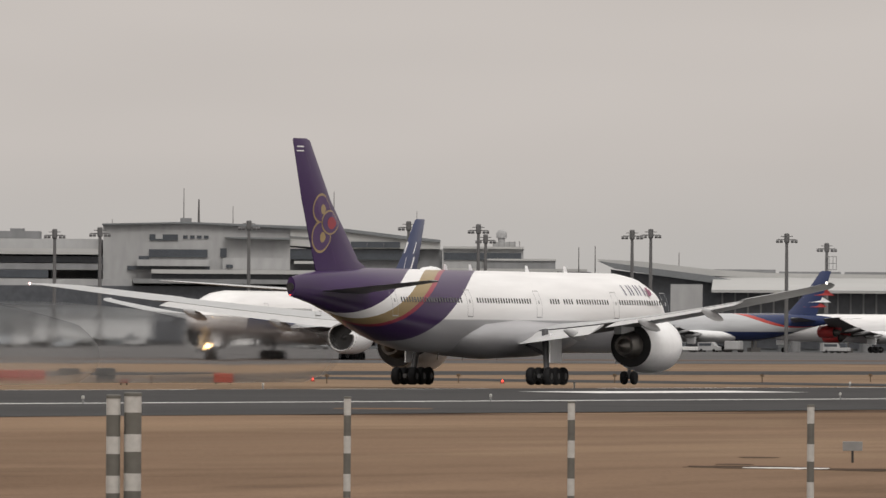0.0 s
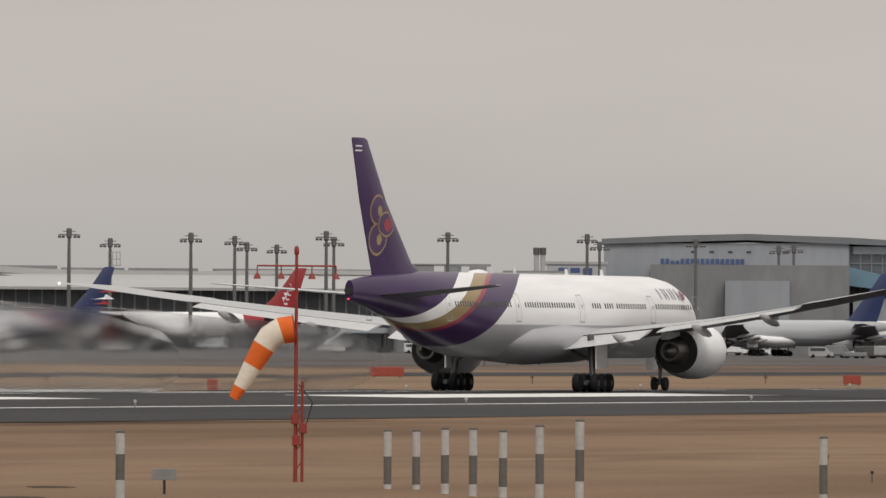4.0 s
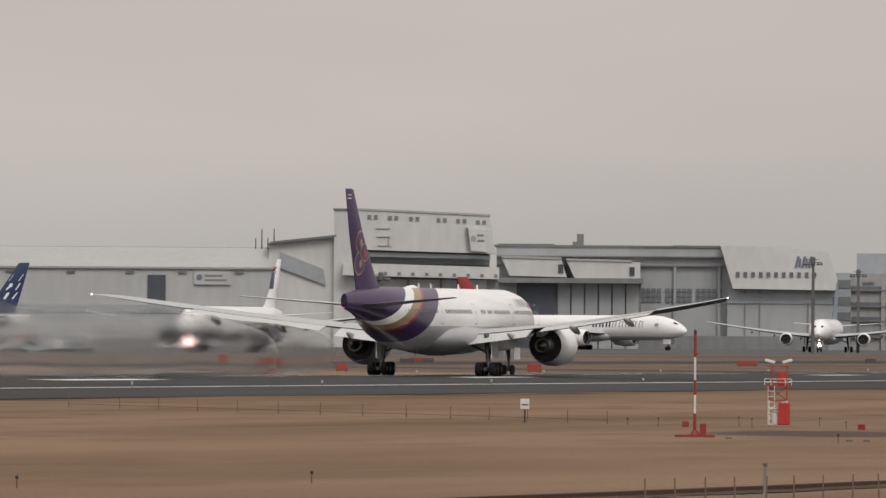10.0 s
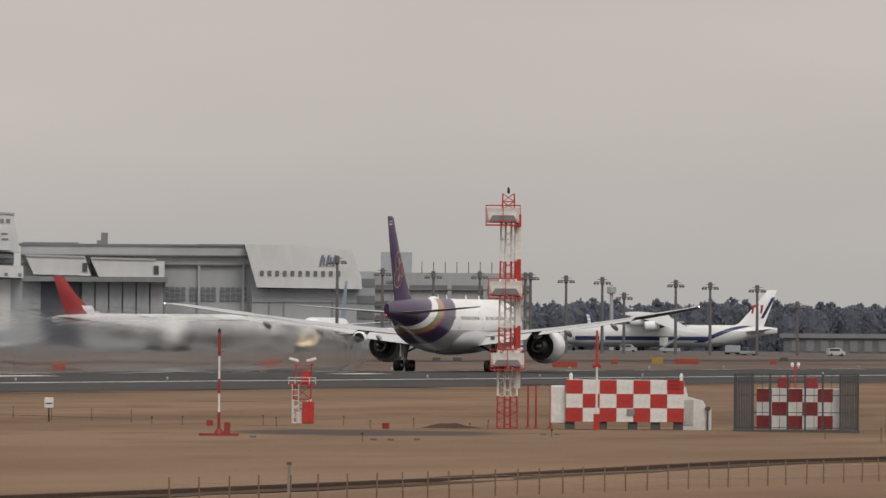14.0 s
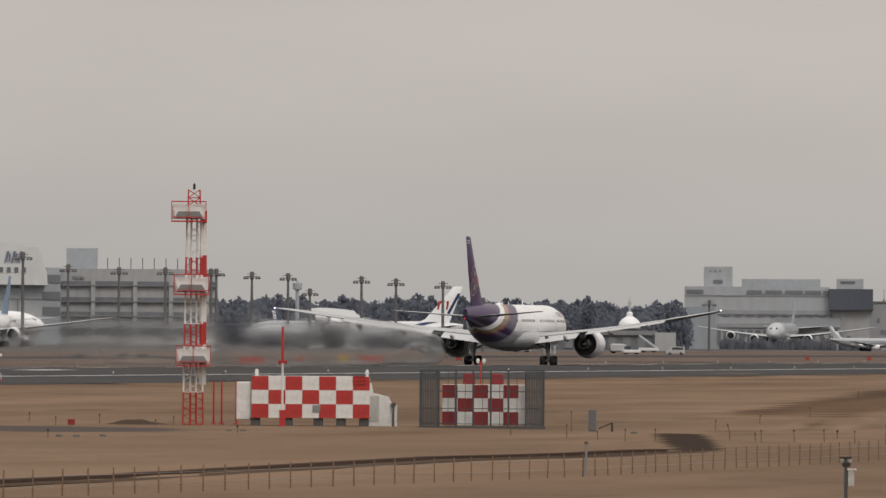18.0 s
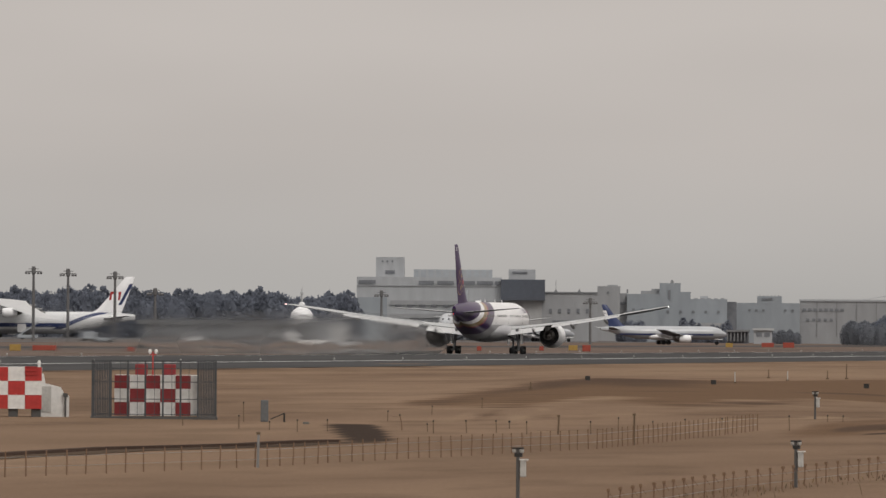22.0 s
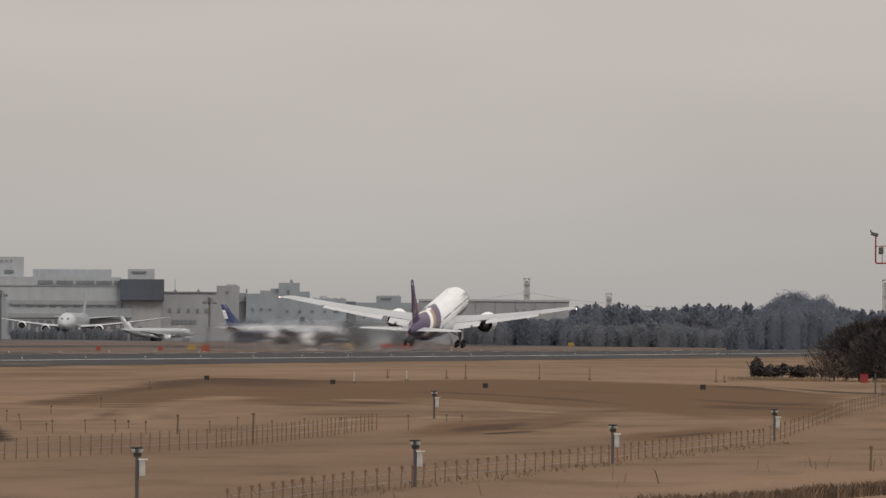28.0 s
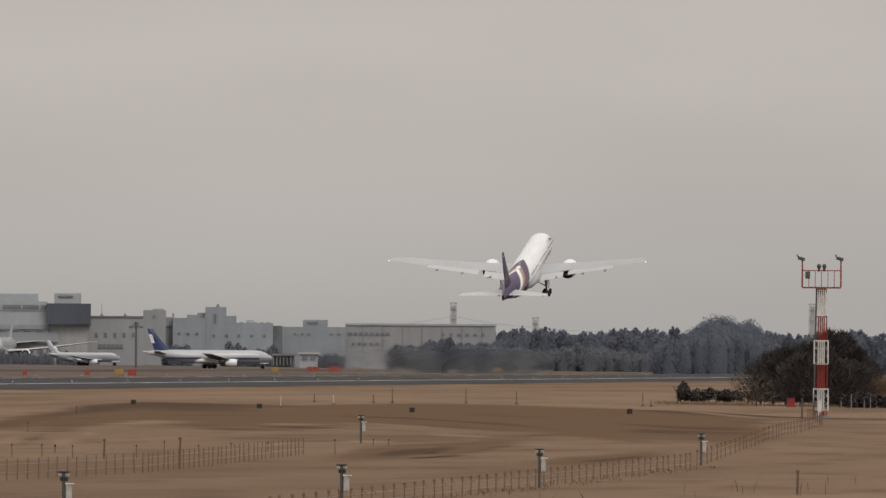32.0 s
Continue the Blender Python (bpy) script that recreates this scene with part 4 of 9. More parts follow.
cabin(jet, [(-23.0, -10.8), (-8.0, 3.0), (6.9, 9.0), (9.7, 11.8), (12.4, 19.2), (21.4, 30.5)], doors=(-24.3, -9.5, 4.5, 20.6, 31.2))
M_emblem = mat("plum_emblem_paint", (0.24, 0.06, 0.13), 0.4)
M_letter = mat("dark_lettering_paint", (0.075, 0.055, 0.13), 0.4)
# lettering, emblem and fin marks
for side in (-1, 1):
    for y0 in (23.3, 24.4, 25.0, 25.9, 26.5, 27.4):
        part("lettering", mk("lettering", flank_patch(y0, y0 + 0.21, 46, 64, 3.122, 5.55, side, 3), M_letter), jet, "thin dark lettering bar")
    part("emblem", mk("emblem", merge(flank_patch(28.2, 28.7, 50, 58, 3.12, 5.55, side), flank_patch(28.5, 28.95, 54, 63, 3.122, 5.55, side), flank_patch(28.15, 28.6, 58, 65, 3.124, 5.55, side)), M_emblem), jet, "purple-red emblem")
    for k in range(2):
        part("fin_flash", mk("fin_flash", ([(side * (fin_side(jet, py, pz) + 0.02), py, pz) for py, pz in ((-35.9, 17.40 - 0.32 * k), (-34.9, 17.40 - 0.32 * k), (-34.95, 17.50 - 0.32 * k), (-35.95, 17.50 - 0.32 * k))], [(0, 1, 2, 3)]), M_white), jet, "white flash")

    def petal(cy, cz, ry, rz, material, x, name, label):
        ring = [(cy + k * ry * math.cos(a) * (1.0 if math.cos(a) < 0 else 0.9 + 0.25 * math.cos(a) ** 6), cz + k * rz * math.sin(a)) for k in (0.001, 0.5, 1.0) for a in [2 * math.pi * j / 24 for j in range(24)]]
        vs = [(side * (fin_side(jet, py, pz) + x), py, pz) for py, pz in ring]
        part(name, mk(name, (vs, [(24 * k + j, 24 * k + (j + 1) % 24, 24 * k + 24 + (j + 1) % 24, 24 * k + 24 + j) for k in (0, 1) for j in range(24)]), material), jet, label)

    petals = ((-31.85, 12.95, 1.28, 1.02, M_gold), (-31.8, 10.9, 1.25, 1.1, M_gold), (-30.45, 11.95, 1.36, 0.84, M_magenta))
    for k, (cy, cz, ry, rz, core) in enumerate(petals):
        q = 0.015 + 0.03 * (k == 2)
        petal(cy, cz, ry * 1.08, rz * 1.10, M_gold, q, "petal_edge", "gold petal outline")
        petal(cy, cz, ry * 0.97, rz * 0.94, M_ink, q + 0.015, "petal", "dark petal")
        petal(cy + 0.2, cz - 0.05, ry * (0.52 if k == 2 else 0.30), rz * (0.55 if k == 2 else 0.36), core, q + 0.03, "petal_core", "coloured petal core")
part("rudder_line", mk("rudder_line", merge(*[([(sx * (fin_side(jet, py, pz) + 0.012), py, pz) for py, pz in ((-29.36, 8.9), (-29.3, 8.9), (-34.9, 17.6), (-34.96, 17.6))], [(0, 1, 2, 3)]) for sx in (-1, 1)]), M_ink), jet)
part("tail_light", mk("tail_light", turned([(-0.05, 0.025), (0, 0.055), (0.05, 0.025)], 10), M_lamp_red), jet, "small red tail light", pose(0, -36.95, 6.6))
for y in (-6.5, 10.0, 18.0, -1.5):
    part("blade_antenna", mk("blade_antenna", ([(0.03, y, 8.6), (0.03, y - 0.7, 8.6), (0.02, y - 0.75, 9.1), (0.02, y - 0.35, 9.1), (-0.03, y, 8.6), (-0.03, y - 0.7, 8.6), (-0.02, y - 0.75, 9.1), (-0.02, y - 0.35, 9.1)], [(0, 1, 2, 3), (7, 6, 5, 4), (0, 3, 7, 4), (1, 5, 6, 2), (3, 2, 6, 7)]), M_white), jet)
part("satellite_hump", mk("satellite_hump", moved(turned([(1.6, 0.02), (1.1, 0.25), (0, 0.36), (-1.3, 0.25), (-1.9, 0.02)], 12), pose(0, -9.8, 8.62) @ Matrix.Diagonal((1.6, 1, 0.8, 1))), M_white, True), jet, "white antenna hump")
for y in (3.0, -4.0, -9.0):
    part("drain_mast", mk("drain_mast", tube((0.3, y, 2.5), (0.3, y - 0.3, 1.9), 0.05, 0.03, 6), M_strut), jet)


# ---- the exhaust that the engines trail over the runway ----
haze = thing("exhaust_haze", "thin grey exhaust haze trailing low behind the jet engines", "haze", pose(-285.5, 950, 0))
for side, start in ((-1, 9), (1, 84)):
    v, f, k = [], [], 14
    for i in range(28):
        y = -start - (225 - start) * (i / 27) ** 1.2
        r = 1.6 + 4.3 * (i / 27) ** (0.65 if side < 0 else 0.45)
        for j in range(k):
            a = 2 * math.pi * j / k
            q = 1 + 0.22 * noise.noise(Vector((1.5 * math.cos(a), 1.5 * math.sin(a) + 7 * side, y * 0.07)))
            v.append((side * 9.6 - 0.13 * max(0, -38 - y) + 1.2 * r * q * math.cos(a), y, max(0.08, 2.2 + r * q * math.sin(a))))
        if i:
            f += [(k * i - k + j, k * i - k + (j + 1) % k, k * i + (j + 1) % k, k * i + j) for j in range(k)]
    tagged(part("plume", mk("plume", (v, f), M_haze if side < 0 else M_haze_late, True), haze), kind="stuff")

# ---- the far side: terminal, hangars, warehouses ----
class Block:
    """A building laid out by directions (degrees from the runway's heading) and heights at one distance."""

    def __init__(self, name, label, az0, az1, d, category="building", far=1.0):
        """far: how much further out it stands than the distance at which its heights are given."""
        self.mid, self.d, self.far = (az0 + az1) / 2, d * far, far
        m = spot(self.mid, self.d)
        self.base = m.translation.z
        self.z = 3.6 + (self.base - 3.6) / far
        self.t = thing(name, label, category, m)

    def x(self, az):
        return self.d * math.tan(radians(az - self.mid))

    def bx(self, name, az0, az1, z0, z1, y0, y1, material, label="", under=None):
        s = box(self.x(az0), self.x(az1), y0, y1, (z0 - self.z) * self.far if z0 > -50 else -1.5, (z1 - self.z) * self.far)
        return part(name, mk(name, s, material), under or self.t, label)

    def row(self, name, az0, az1, n, w, z0, z1, material, y0=-0.12, y1=0.3, under=None, label=""):
        """n alike pieces side by side."""
        w *= self.far
        me = mk(name, box(-w / 2, w / 2, y0, y1, 0, (z1 - z0) * self.far), material)
        for i in range(n):
            u = (i + 0.5) / n
            part(name, me, under or self.t, label, pose(self.x(az0 + (az1 - az0) * u), 0, (z0 - self.z) * self.far))

    def prism(self, name, outline, y0, y1, material, label="", under=None):
        """An outline of (direction, height) pairs drawn out in depth."""
        f = [(self.x(a), (z - self.z) * self.far) for a, z in outline]
        k = len(f)
        v = [(x, y0, z) for x, z in f] + [(x, y1, z) for x, z in f]
        fs = [tuple(range(k)), tuple(range(2 * k - 1, k - 1, -1))] + [(i, (i + 1) % k, (i + 1) % k + k, i + k) for i in range(k)]
        return part(name, mk(name, (v, fs), material), under or self.t, label)

    def slope(self, name, az0, az1, z0, y0, z1, y1, material, thick=0.4, label=""):
        """A leaning panel between a lower front edge and a higher back edge."""
        v = []
        for zz, yy in ((z0, y0), (z1, y1)):
            for a in (az0, az1):
                v += [(self.x(a), yy, (zz - self.z) * self.far), (self.x(a), yy + 0.05, (zz - self.z) * self.far - thick)]
        f = [(0, 2, 6, 4), (1, 5, 7, 3), (0, 1, 3, 2), (4, 6, 7, 5), (0, 4, 5, 1), (2, 3, 7, 6)]
        return part(name, mk(name, (v, f), material), self.t, label)


# the old terminal: stacked storeys, long window bands, terraces
b = Block("terminal", "pale concrete airport terminal with dark window bands and terraces", -24.6, -22.34, 2600)
b.bx("back_wall", -24.6, -24.0, -99, 25.3, 14, 60, M_concrete)
b.bx("roof_plant", -24.55, -24.3, 25.4, 27.0, 20, 40, M_concrete2)
b.bx("roof_plant", -24.45, -24.38, 27.0, 27.6, 22, 30, M_concrete2)
b.bx("roof_edge", -24.6, -24.002, 21.7, 23.0, -6, 14, M_roof, "pale metal roof edge")
b.bx("window_band", -24.6, -23.992, 19.9, 21.3, -3, 14, M_window)
b.bx("spandrel", -24.6, -23.994, 18.3, 19.7, -5, 14, M_concrete2)
b.bx("window_band", -24.6, -24.254, 16.5, 18.2, -5.5, -5, M_window)
b.bx("ledge", -24.6, -23.845, 14.8, 16.3, -10, 14, M_concrete, "pale ledge")
b.prism("wall", [(-23.99, 0), (-23.99, 28.4), (-23.585, 28.8), (-23.079, 28.2), (-23.079, 0)], 0, 60, M_concrete)
b.prism("roof_edge", [(-23.995, 28.3), (-23.995, 28.6), (-23.585, 29.1), (-22.864, 28.1), (-22.497, 26.2), (-22.348, 25.5), (-22.348, 25.0), (-22.497, 25.5), (-22.864, 27.4), (-23.585, 28.7)], -1.5, 61, M_roofdark, "thin grey roof edge")
b.prism("roof_slope", [(-23.079, 28.2), (-22.864, 27.6), (-22.497, 25.7), (-22.348, 25.0), (-22.348, 23.5), (-22.845, 23.4), (-23.079, 24.0)], -0.5, 50, M_roof, "pale sloping roof")
b.prism("roof_seam", [(-23.079, 26.1), (-22.80, 25.4), (-22.80, 25.2), (-23.079, 25.9)], -0.9, -0.5, M_concrete2)
b.bx("wall", -23.079, -22.337, -99, 23.4, 2, 60, M_concrete2)
b.bx("window", -23.764, -23.626, 25.0, 26.3, -0.4, 0.5, M_window)
b.bx("blind", -23.735, -23.70, 25.3, 26.3, -0.5, -0.4, M_concrete)
b.row("window", -23.607, -23.471, 4, 1.0, 25.4, 26.1, M_window, -0.3, 0.3)
b.bx("window_band", -23.766, -23.481, 21.3, 23.0, -0.5, 0.5, M_window)
b.bx("window", -23.816, -23.766, 20.7, 21.5, -0.5, 0.5, M_window)
b.bx("balcony", -23.826, -23.476, 19.3, 20.7, -4, 0.2, M_concrete)
b.bx("window_band", -23.871, -23.470, 18.5, 19.3, -0.8, 0.5, M_window)
b.bx("window", -23.419, -23.388, 21.4, 23.3, -0.5, 0.5, M_window)
b.bx("lower_wall", -23.408, -23.079, 18.6, 21.2, -2.4, 0.2, M_concrete)
b.bx("window", -23.391, -23.358, 19.0, 19.7, -2.8, -2.4, M_window)
b.prism("canopy", [(-23.397, 25.8), (-23.079, 25.7), (-23.079, 25.3), (-23.371, 25.5)], -3, 0.5, M_roofdark, "thin dark canopy")
b.bx("window_band", -23.156, -22.447, 21.0, 23.2, 0.4, 2.5, M_window)
b.row("mullion", -23.07, -22.45, 16, 0.25, 21.0, 23.2, M_concrete2, 1.6, 2.0)
b.row("niche", -22.785, -22.543, 3, 3.6, 23.7, 25.0, M_window, -0.9, 0.4)
b.bx("sunshade", -23.06, -22.83, 20.0, 20.6, -3, 2, M_roof)
b.bx("parapet", -23.753, -22.365, 17.6, 18.5, -12, 0.2, M_roof, "pale terrace parapet")
b.bx("gallery", -23.753, -22.365, 16.4, 17.6, -9, 0.2, M_window, "dark recessed gallery")
b.bx("ledge", -23.84, -22.36, 15.4, 16.4, -15, 0.2, M_concrete2)
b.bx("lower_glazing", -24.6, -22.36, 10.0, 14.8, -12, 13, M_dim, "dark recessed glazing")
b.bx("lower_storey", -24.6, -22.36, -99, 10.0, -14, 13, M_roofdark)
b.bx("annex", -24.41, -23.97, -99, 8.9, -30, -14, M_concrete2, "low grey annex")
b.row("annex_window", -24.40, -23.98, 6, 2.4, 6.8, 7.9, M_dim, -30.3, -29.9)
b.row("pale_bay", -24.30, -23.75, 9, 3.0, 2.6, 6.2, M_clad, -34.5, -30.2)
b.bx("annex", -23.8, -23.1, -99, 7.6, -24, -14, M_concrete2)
# dark slabs drawn in place of the shade inside the bays
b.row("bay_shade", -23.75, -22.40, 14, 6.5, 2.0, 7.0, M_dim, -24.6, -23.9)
b.bx("roof_plant", -23.615, -23.560, 28.7, 30.0, 6, 12, M_concrete2)
for a, z0, z1, r in ((-23.598, 28.7, 36.6, 0.12), (-23.525, 28.6, 34.2, 0.28), (-23.358, 28.2, 32.7, 0.10), (-22.865, 27.6, 36.2, 0.14), (-23.947, 28.3, 29.6, 0.10), (-22.46, 25.3, 31.9, 0.10), (-22.933, 27.8, 30.9, 0.10), (-22.91, 27.8, 30.4, 0.10)):
    part("antenna", mk("antenna", tube((b.x(a), 8, z0 - b.base), (b.x(a), 8, z1 - b.base), r, r * 0.5, 6), M_pole), b.t)

b = Block("terminal_wing", "flat-roofed terminal wing with a small control cab on top", -22.34, -21.59, 2600)
b.bx("wall", -22.336, -21.943, -99, 23.6, 0, 50, M_concrete)
b.bx("parapet", -22.334, -21.94, 23.6, 24.1, -1, 51, M_roof)
b.bx("window_band", -22.33, -21.954, 21.1, 22.7, -0.4, 0.5, M_window)
b.bx("roof_room", -22.094, -21.98, 24.1, 25.2, 4, 14, M_concrete)
b.row("roof_rail", -22.10, -21.95, 6, 0.2, 24.1, 25.3, M_galv, 3, 3.2)
part("control_cab", mk("control_cab", merge(moved(turned([(0, 0.75), (2.0, 0.8), (2.1, 1.15), (3.1, 1.2), (3.6, 0.9), (3.9, 0.3)], 14, "z"), pose(b.x(-22.05), 8, 24.0 - b.base))), M_concrete, True), b.t, "small round control cab")
b.bx("end_block", -22.13, -21.787, -99, 21.0, -4, 40, M_concrete2)
b.bx("end_parapet", -22.136, -21.784, 21.0, 21.4, -4.5, 40, M_roof)
b.bx("terrace", -22.336, -21.634, 18.6, 19.2, -10, 3, M_roof)
b.bx("glazing", -22.336, -21.615, 16.2, 18.6, -8, 3, M_dim)
b.row("mullion", -22.33, -21.62, 22, 0.3, 16.2, 18.6, M_concrete2, -8.3, -8)
b.bx("ledge", -22.336, -21.603, 15.6, 16.2, -12, 3, M_concrete)
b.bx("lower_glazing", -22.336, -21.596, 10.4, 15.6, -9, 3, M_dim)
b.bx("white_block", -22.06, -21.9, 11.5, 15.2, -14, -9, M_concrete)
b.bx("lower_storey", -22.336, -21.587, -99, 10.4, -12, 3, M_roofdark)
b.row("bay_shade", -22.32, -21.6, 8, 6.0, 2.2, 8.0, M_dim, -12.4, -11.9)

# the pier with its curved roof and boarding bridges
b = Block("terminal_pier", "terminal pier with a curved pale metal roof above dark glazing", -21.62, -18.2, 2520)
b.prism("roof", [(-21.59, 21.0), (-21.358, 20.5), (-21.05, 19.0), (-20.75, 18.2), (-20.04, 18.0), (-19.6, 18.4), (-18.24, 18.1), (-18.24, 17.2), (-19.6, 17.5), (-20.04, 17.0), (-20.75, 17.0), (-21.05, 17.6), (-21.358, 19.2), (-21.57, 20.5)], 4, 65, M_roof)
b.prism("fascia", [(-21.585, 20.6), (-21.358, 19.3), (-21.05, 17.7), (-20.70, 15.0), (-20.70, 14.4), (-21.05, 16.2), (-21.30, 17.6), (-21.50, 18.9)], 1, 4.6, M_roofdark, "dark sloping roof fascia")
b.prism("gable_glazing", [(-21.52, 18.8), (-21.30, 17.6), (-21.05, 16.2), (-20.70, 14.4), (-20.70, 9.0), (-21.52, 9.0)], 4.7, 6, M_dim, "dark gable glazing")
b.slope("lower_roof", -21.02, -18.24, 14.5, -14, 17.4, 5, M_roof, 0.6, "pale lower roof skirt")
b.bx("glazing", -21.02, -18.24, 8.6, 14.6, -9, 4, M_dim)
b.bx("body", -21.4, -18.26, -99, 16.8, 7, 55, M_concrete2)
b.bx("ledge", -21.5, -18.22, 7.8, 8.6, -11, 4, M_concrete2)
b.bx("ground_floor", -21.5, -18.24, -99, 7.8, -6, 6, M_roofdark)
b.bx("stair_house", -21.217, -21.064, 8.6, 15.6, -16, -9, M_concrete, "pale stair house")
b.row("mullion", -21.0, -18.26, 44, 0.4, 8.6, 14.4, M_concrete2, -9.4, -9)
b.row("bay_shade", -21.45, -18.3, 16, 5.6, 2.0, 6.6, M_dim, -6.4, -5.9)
for a0, a1 in ((-21.02, -20.72), (-20.7, -20.4), (-20.38, -20.05), (-19.98, -19.6), (-19.55, -19.2), (-18.6, -18.3)):
    b.bx("roof_hatch", a0, a1, 17.6, 18.6 if a0 > -20.72 else 19.0, 8, 16, M_concrete2)
b.bx("roof_plant", -19.02, -18.93, 18.2, 19.7, 8, 12, M_concrete2)
b.bx("roof_plant", -18.88, -18.8, 18.2, 19.6, 8, 12, M_concrete2)
b.bx("roof_plant", -18.76, -18.68, 18.2, 19.4, 8, 12, M_concrete2)
b.bx("plant_rail", -19.05, -18.66, 19.4, 19.9, 8, 8.2, M_galv)
for a, z1 in ((-21.68, 23.5), (-21.60, 23.8), (-21.19, 22.6)):
    part("antenna", mk("antenna", tube((b.x(a), 9, 12.0), (b.x(a), 9, z1 - b.base), 0.14, 0.08, 6), M_pole), b.t)


def bridge(az, d, length=14.0):
    t = thing("boarding_bridge", "grey boarding bridge standing at the pier on a round leg", "boarding bridge", spot(az, d, 0, 14), "boarding bridges at the pier")
    part("tunnel", bevelled("tunnel", box(-length, 0, -1.5, 1.5, 3.9, 6.6), M_clad2, 0.15), t)
    part("cab", bevelled("cab", box(0, 4.4, -2.0, 2.0, 3.4, 7.4), M_concrete, 0.3), t, "pale cab")
    part("rotunda", mk("rotunda", moved(turned([(0, 1.1), (3.6, 1.1), (3.7, 2.1), (7.3, 2.1)], 18, "z"), pose(-length, 0, 0)), M_concrete2), t)
    part("leg", mk("leg", merge(tube((-3, -1.4, 0), (-3, -1.4, 4), 0.25), tube((-3, 1.4, 0), (-3, 1.4, 4), 0.25), box(-4, -2, -1.9, 1.9, 0, 0.9)), M_pole), t)
    part("window", mk("window", box(-length + 2, -1, -1.56, -1.5, 5.1, 6.0), M_window), t)
    return t


for az in (-21.2, -20.75, -20.3, -19.95, -19.55, -19.1, -18.78):
    bridge(az, 2470)

# cargo house with drum end, sign building and twin stacks
b = Block("cargo_house", "grey cargo building with curved dark roof and glazed drum", -18.13, -16.32, 2310, far=1.15)
b.prism("wall", [(-18.13, 0), (-18.13, 22.6), (-16.97, 23.0), (-16.97, 0)], 0, 60, M_cladfar)
b.prism("roof", [(-18.14, 22.5), (-18.14, 23.5), (-17.8, 24.2), (-17.45, 24.6), (-16.95, 24.0), (-16.55, 23.0), (-16.55, 22.2), (-17.45, 23.4)], -1, 61, M_roofdark, "dark curved roof edge")
b.bx("glazing", -16.97, -16.56, -99, 22.4, 2, 50, M_blueglass)
for i in range(8):
    a = -16.97 + i * 0.052
    b.bx("mullion", a, a + 0.006, 12, 22.3, 1.7, 2, M_concrete2)
for z in (16, 19):
    b.bx("transom", -16.97, -16.56, z, z + 0.25, 1.7, 2, M_concrete2)
b.bx("light_band", -16.95, -16.56, 20.9, 22.3, 1.5, 2, M_clad, "pale upper band")
drum = moved(turned([(0, 5.8), (16, 5.6), (20.4, 5.2), (22.9, 4.2), (24.2, 2.7), (24.7, 0.5)], 24, "z"), pose(b.x(-16.47), 6, 0))
part("drum", mk("drum", drum, M_drumglass, True), b.t, "round glazed drum")
for z, r in ((4, 5.78), (8, 5.72), (12, 5.68), (16, 5.64), (19, 5.4), (21.6, 4.8)):
    part("drum_ring", mk("drum_ring", moved(no_caps(turned([(z - 0.12, r + 0.02), (z - 0.12, r + 0.1), (z + 0.12, r + 0.1), (z + 0.12, r + 0.02)], 24, "z")), pose(b.x(-16.47), 6, 0)), M_concrete2), b.t)
for i in range(9):
    a = math.pi * (1 + i / 8)
    part("drum_rib", mk("drum_rib", merge(tube((b.x(-16.47) + 5.85 * math.cos(a), 6 + 5.85 * math.sin(a), 0), (b.x(-16.47) + 5.65 * math.cos(a), 6 + 5.65 * math.sin(a), 16), 0.1, 0.1, 5), tube((b.x(-16.47) + 5.65 * math.cos(a), 6 + 5.65 * math.sin(a), 16), (b.x(-16.47) + 3.6 * math.cos(a), 6 + 3.6 * math.sin(a), 23.4), 0.1, 0.1, 5)), M_clad2), b.t)
b.bx("low_block", -17.9, -16.97, -99, 18.5, -30, 0, M_concrete2)
b.bx("low_block", -17.55, -17.25, -99, 15.5, -36, -30, M_cladfar)
b.bx("bay", -17.5, -17.3, 2, 9, -36.3, -36, M_dim)
b.prism("blue_roof", [(-16.97, 18.3), (-16.32, 12.7), (-16.32, 11.5), (-16.97, 14.8)], -12, 2, M_bluepanel, "sky blue sloping roof")
b.bx("side_block", -16.95, -16.33, -99, 12.4, -10, 2, M_cladfar)
b.row("bay", -16.9, -16.36, 3, 3.0, 2, 8, M_concrete2, -10.2, -9.8)
for i in range(17):
    part("sign_letter", mk("sign_letter", box(b.x(-17.86) + i * 1.1, b.x(-17.86) + i * 1.1 + 0.72, -0.4, 0, ((18.75 if i != 6 else 19.0) - b.z) * b.far, ((19.8 if i not in (2, 3) else 19.4) - b.z) * b.far), M_signblue), b.t, "blue sign mark")
b.row("small_window", -17.75, -17.4, 4, 0.9, 20.9, 21.3, M_window)

b = Block("sign_building", "low white building with a blue company sign", -18.4, -18.13, 2100, far=1.25)
b.bx("wall", -18.40, -18.12, -99, 17.4, 0, 25, M_clad)
b.bx("parapet", -18.41, -18.11, 17.2, 17.7, -0.3, 25.3, M_roof)
for i in range(3):
    x0 = b.x(-18.345) + i * 2.7
    part("sign_mark", mk("sign_mark", box(x0, x0 + 2.0, -0.3, 0, (14.9 - b.z) * b.far, (16.6 - b.z) * b.far), M_signblue), b.t, "blue sign mark")
t = thing("chimney_pair", "pair of pale round chimneys with dark caps", "chimney", spot(-18.43, 2560))
for x in (-0.85, 0.55):
    st = part("chimney", mk("stack", moved(turned([(0, 0.6), (20.8, 0.52)], 16, "z"), pose(x, 0, 0)), M_concrete, True), t)
    part("cap", mk("cap", moved(turned([(20.8, 0.52), (20.9, 0.68), (22.3, 0.68), (22.4, 0.5)], 16, "z"), pose(x, 0, 0)), M_pole, True), st, "dark cap")

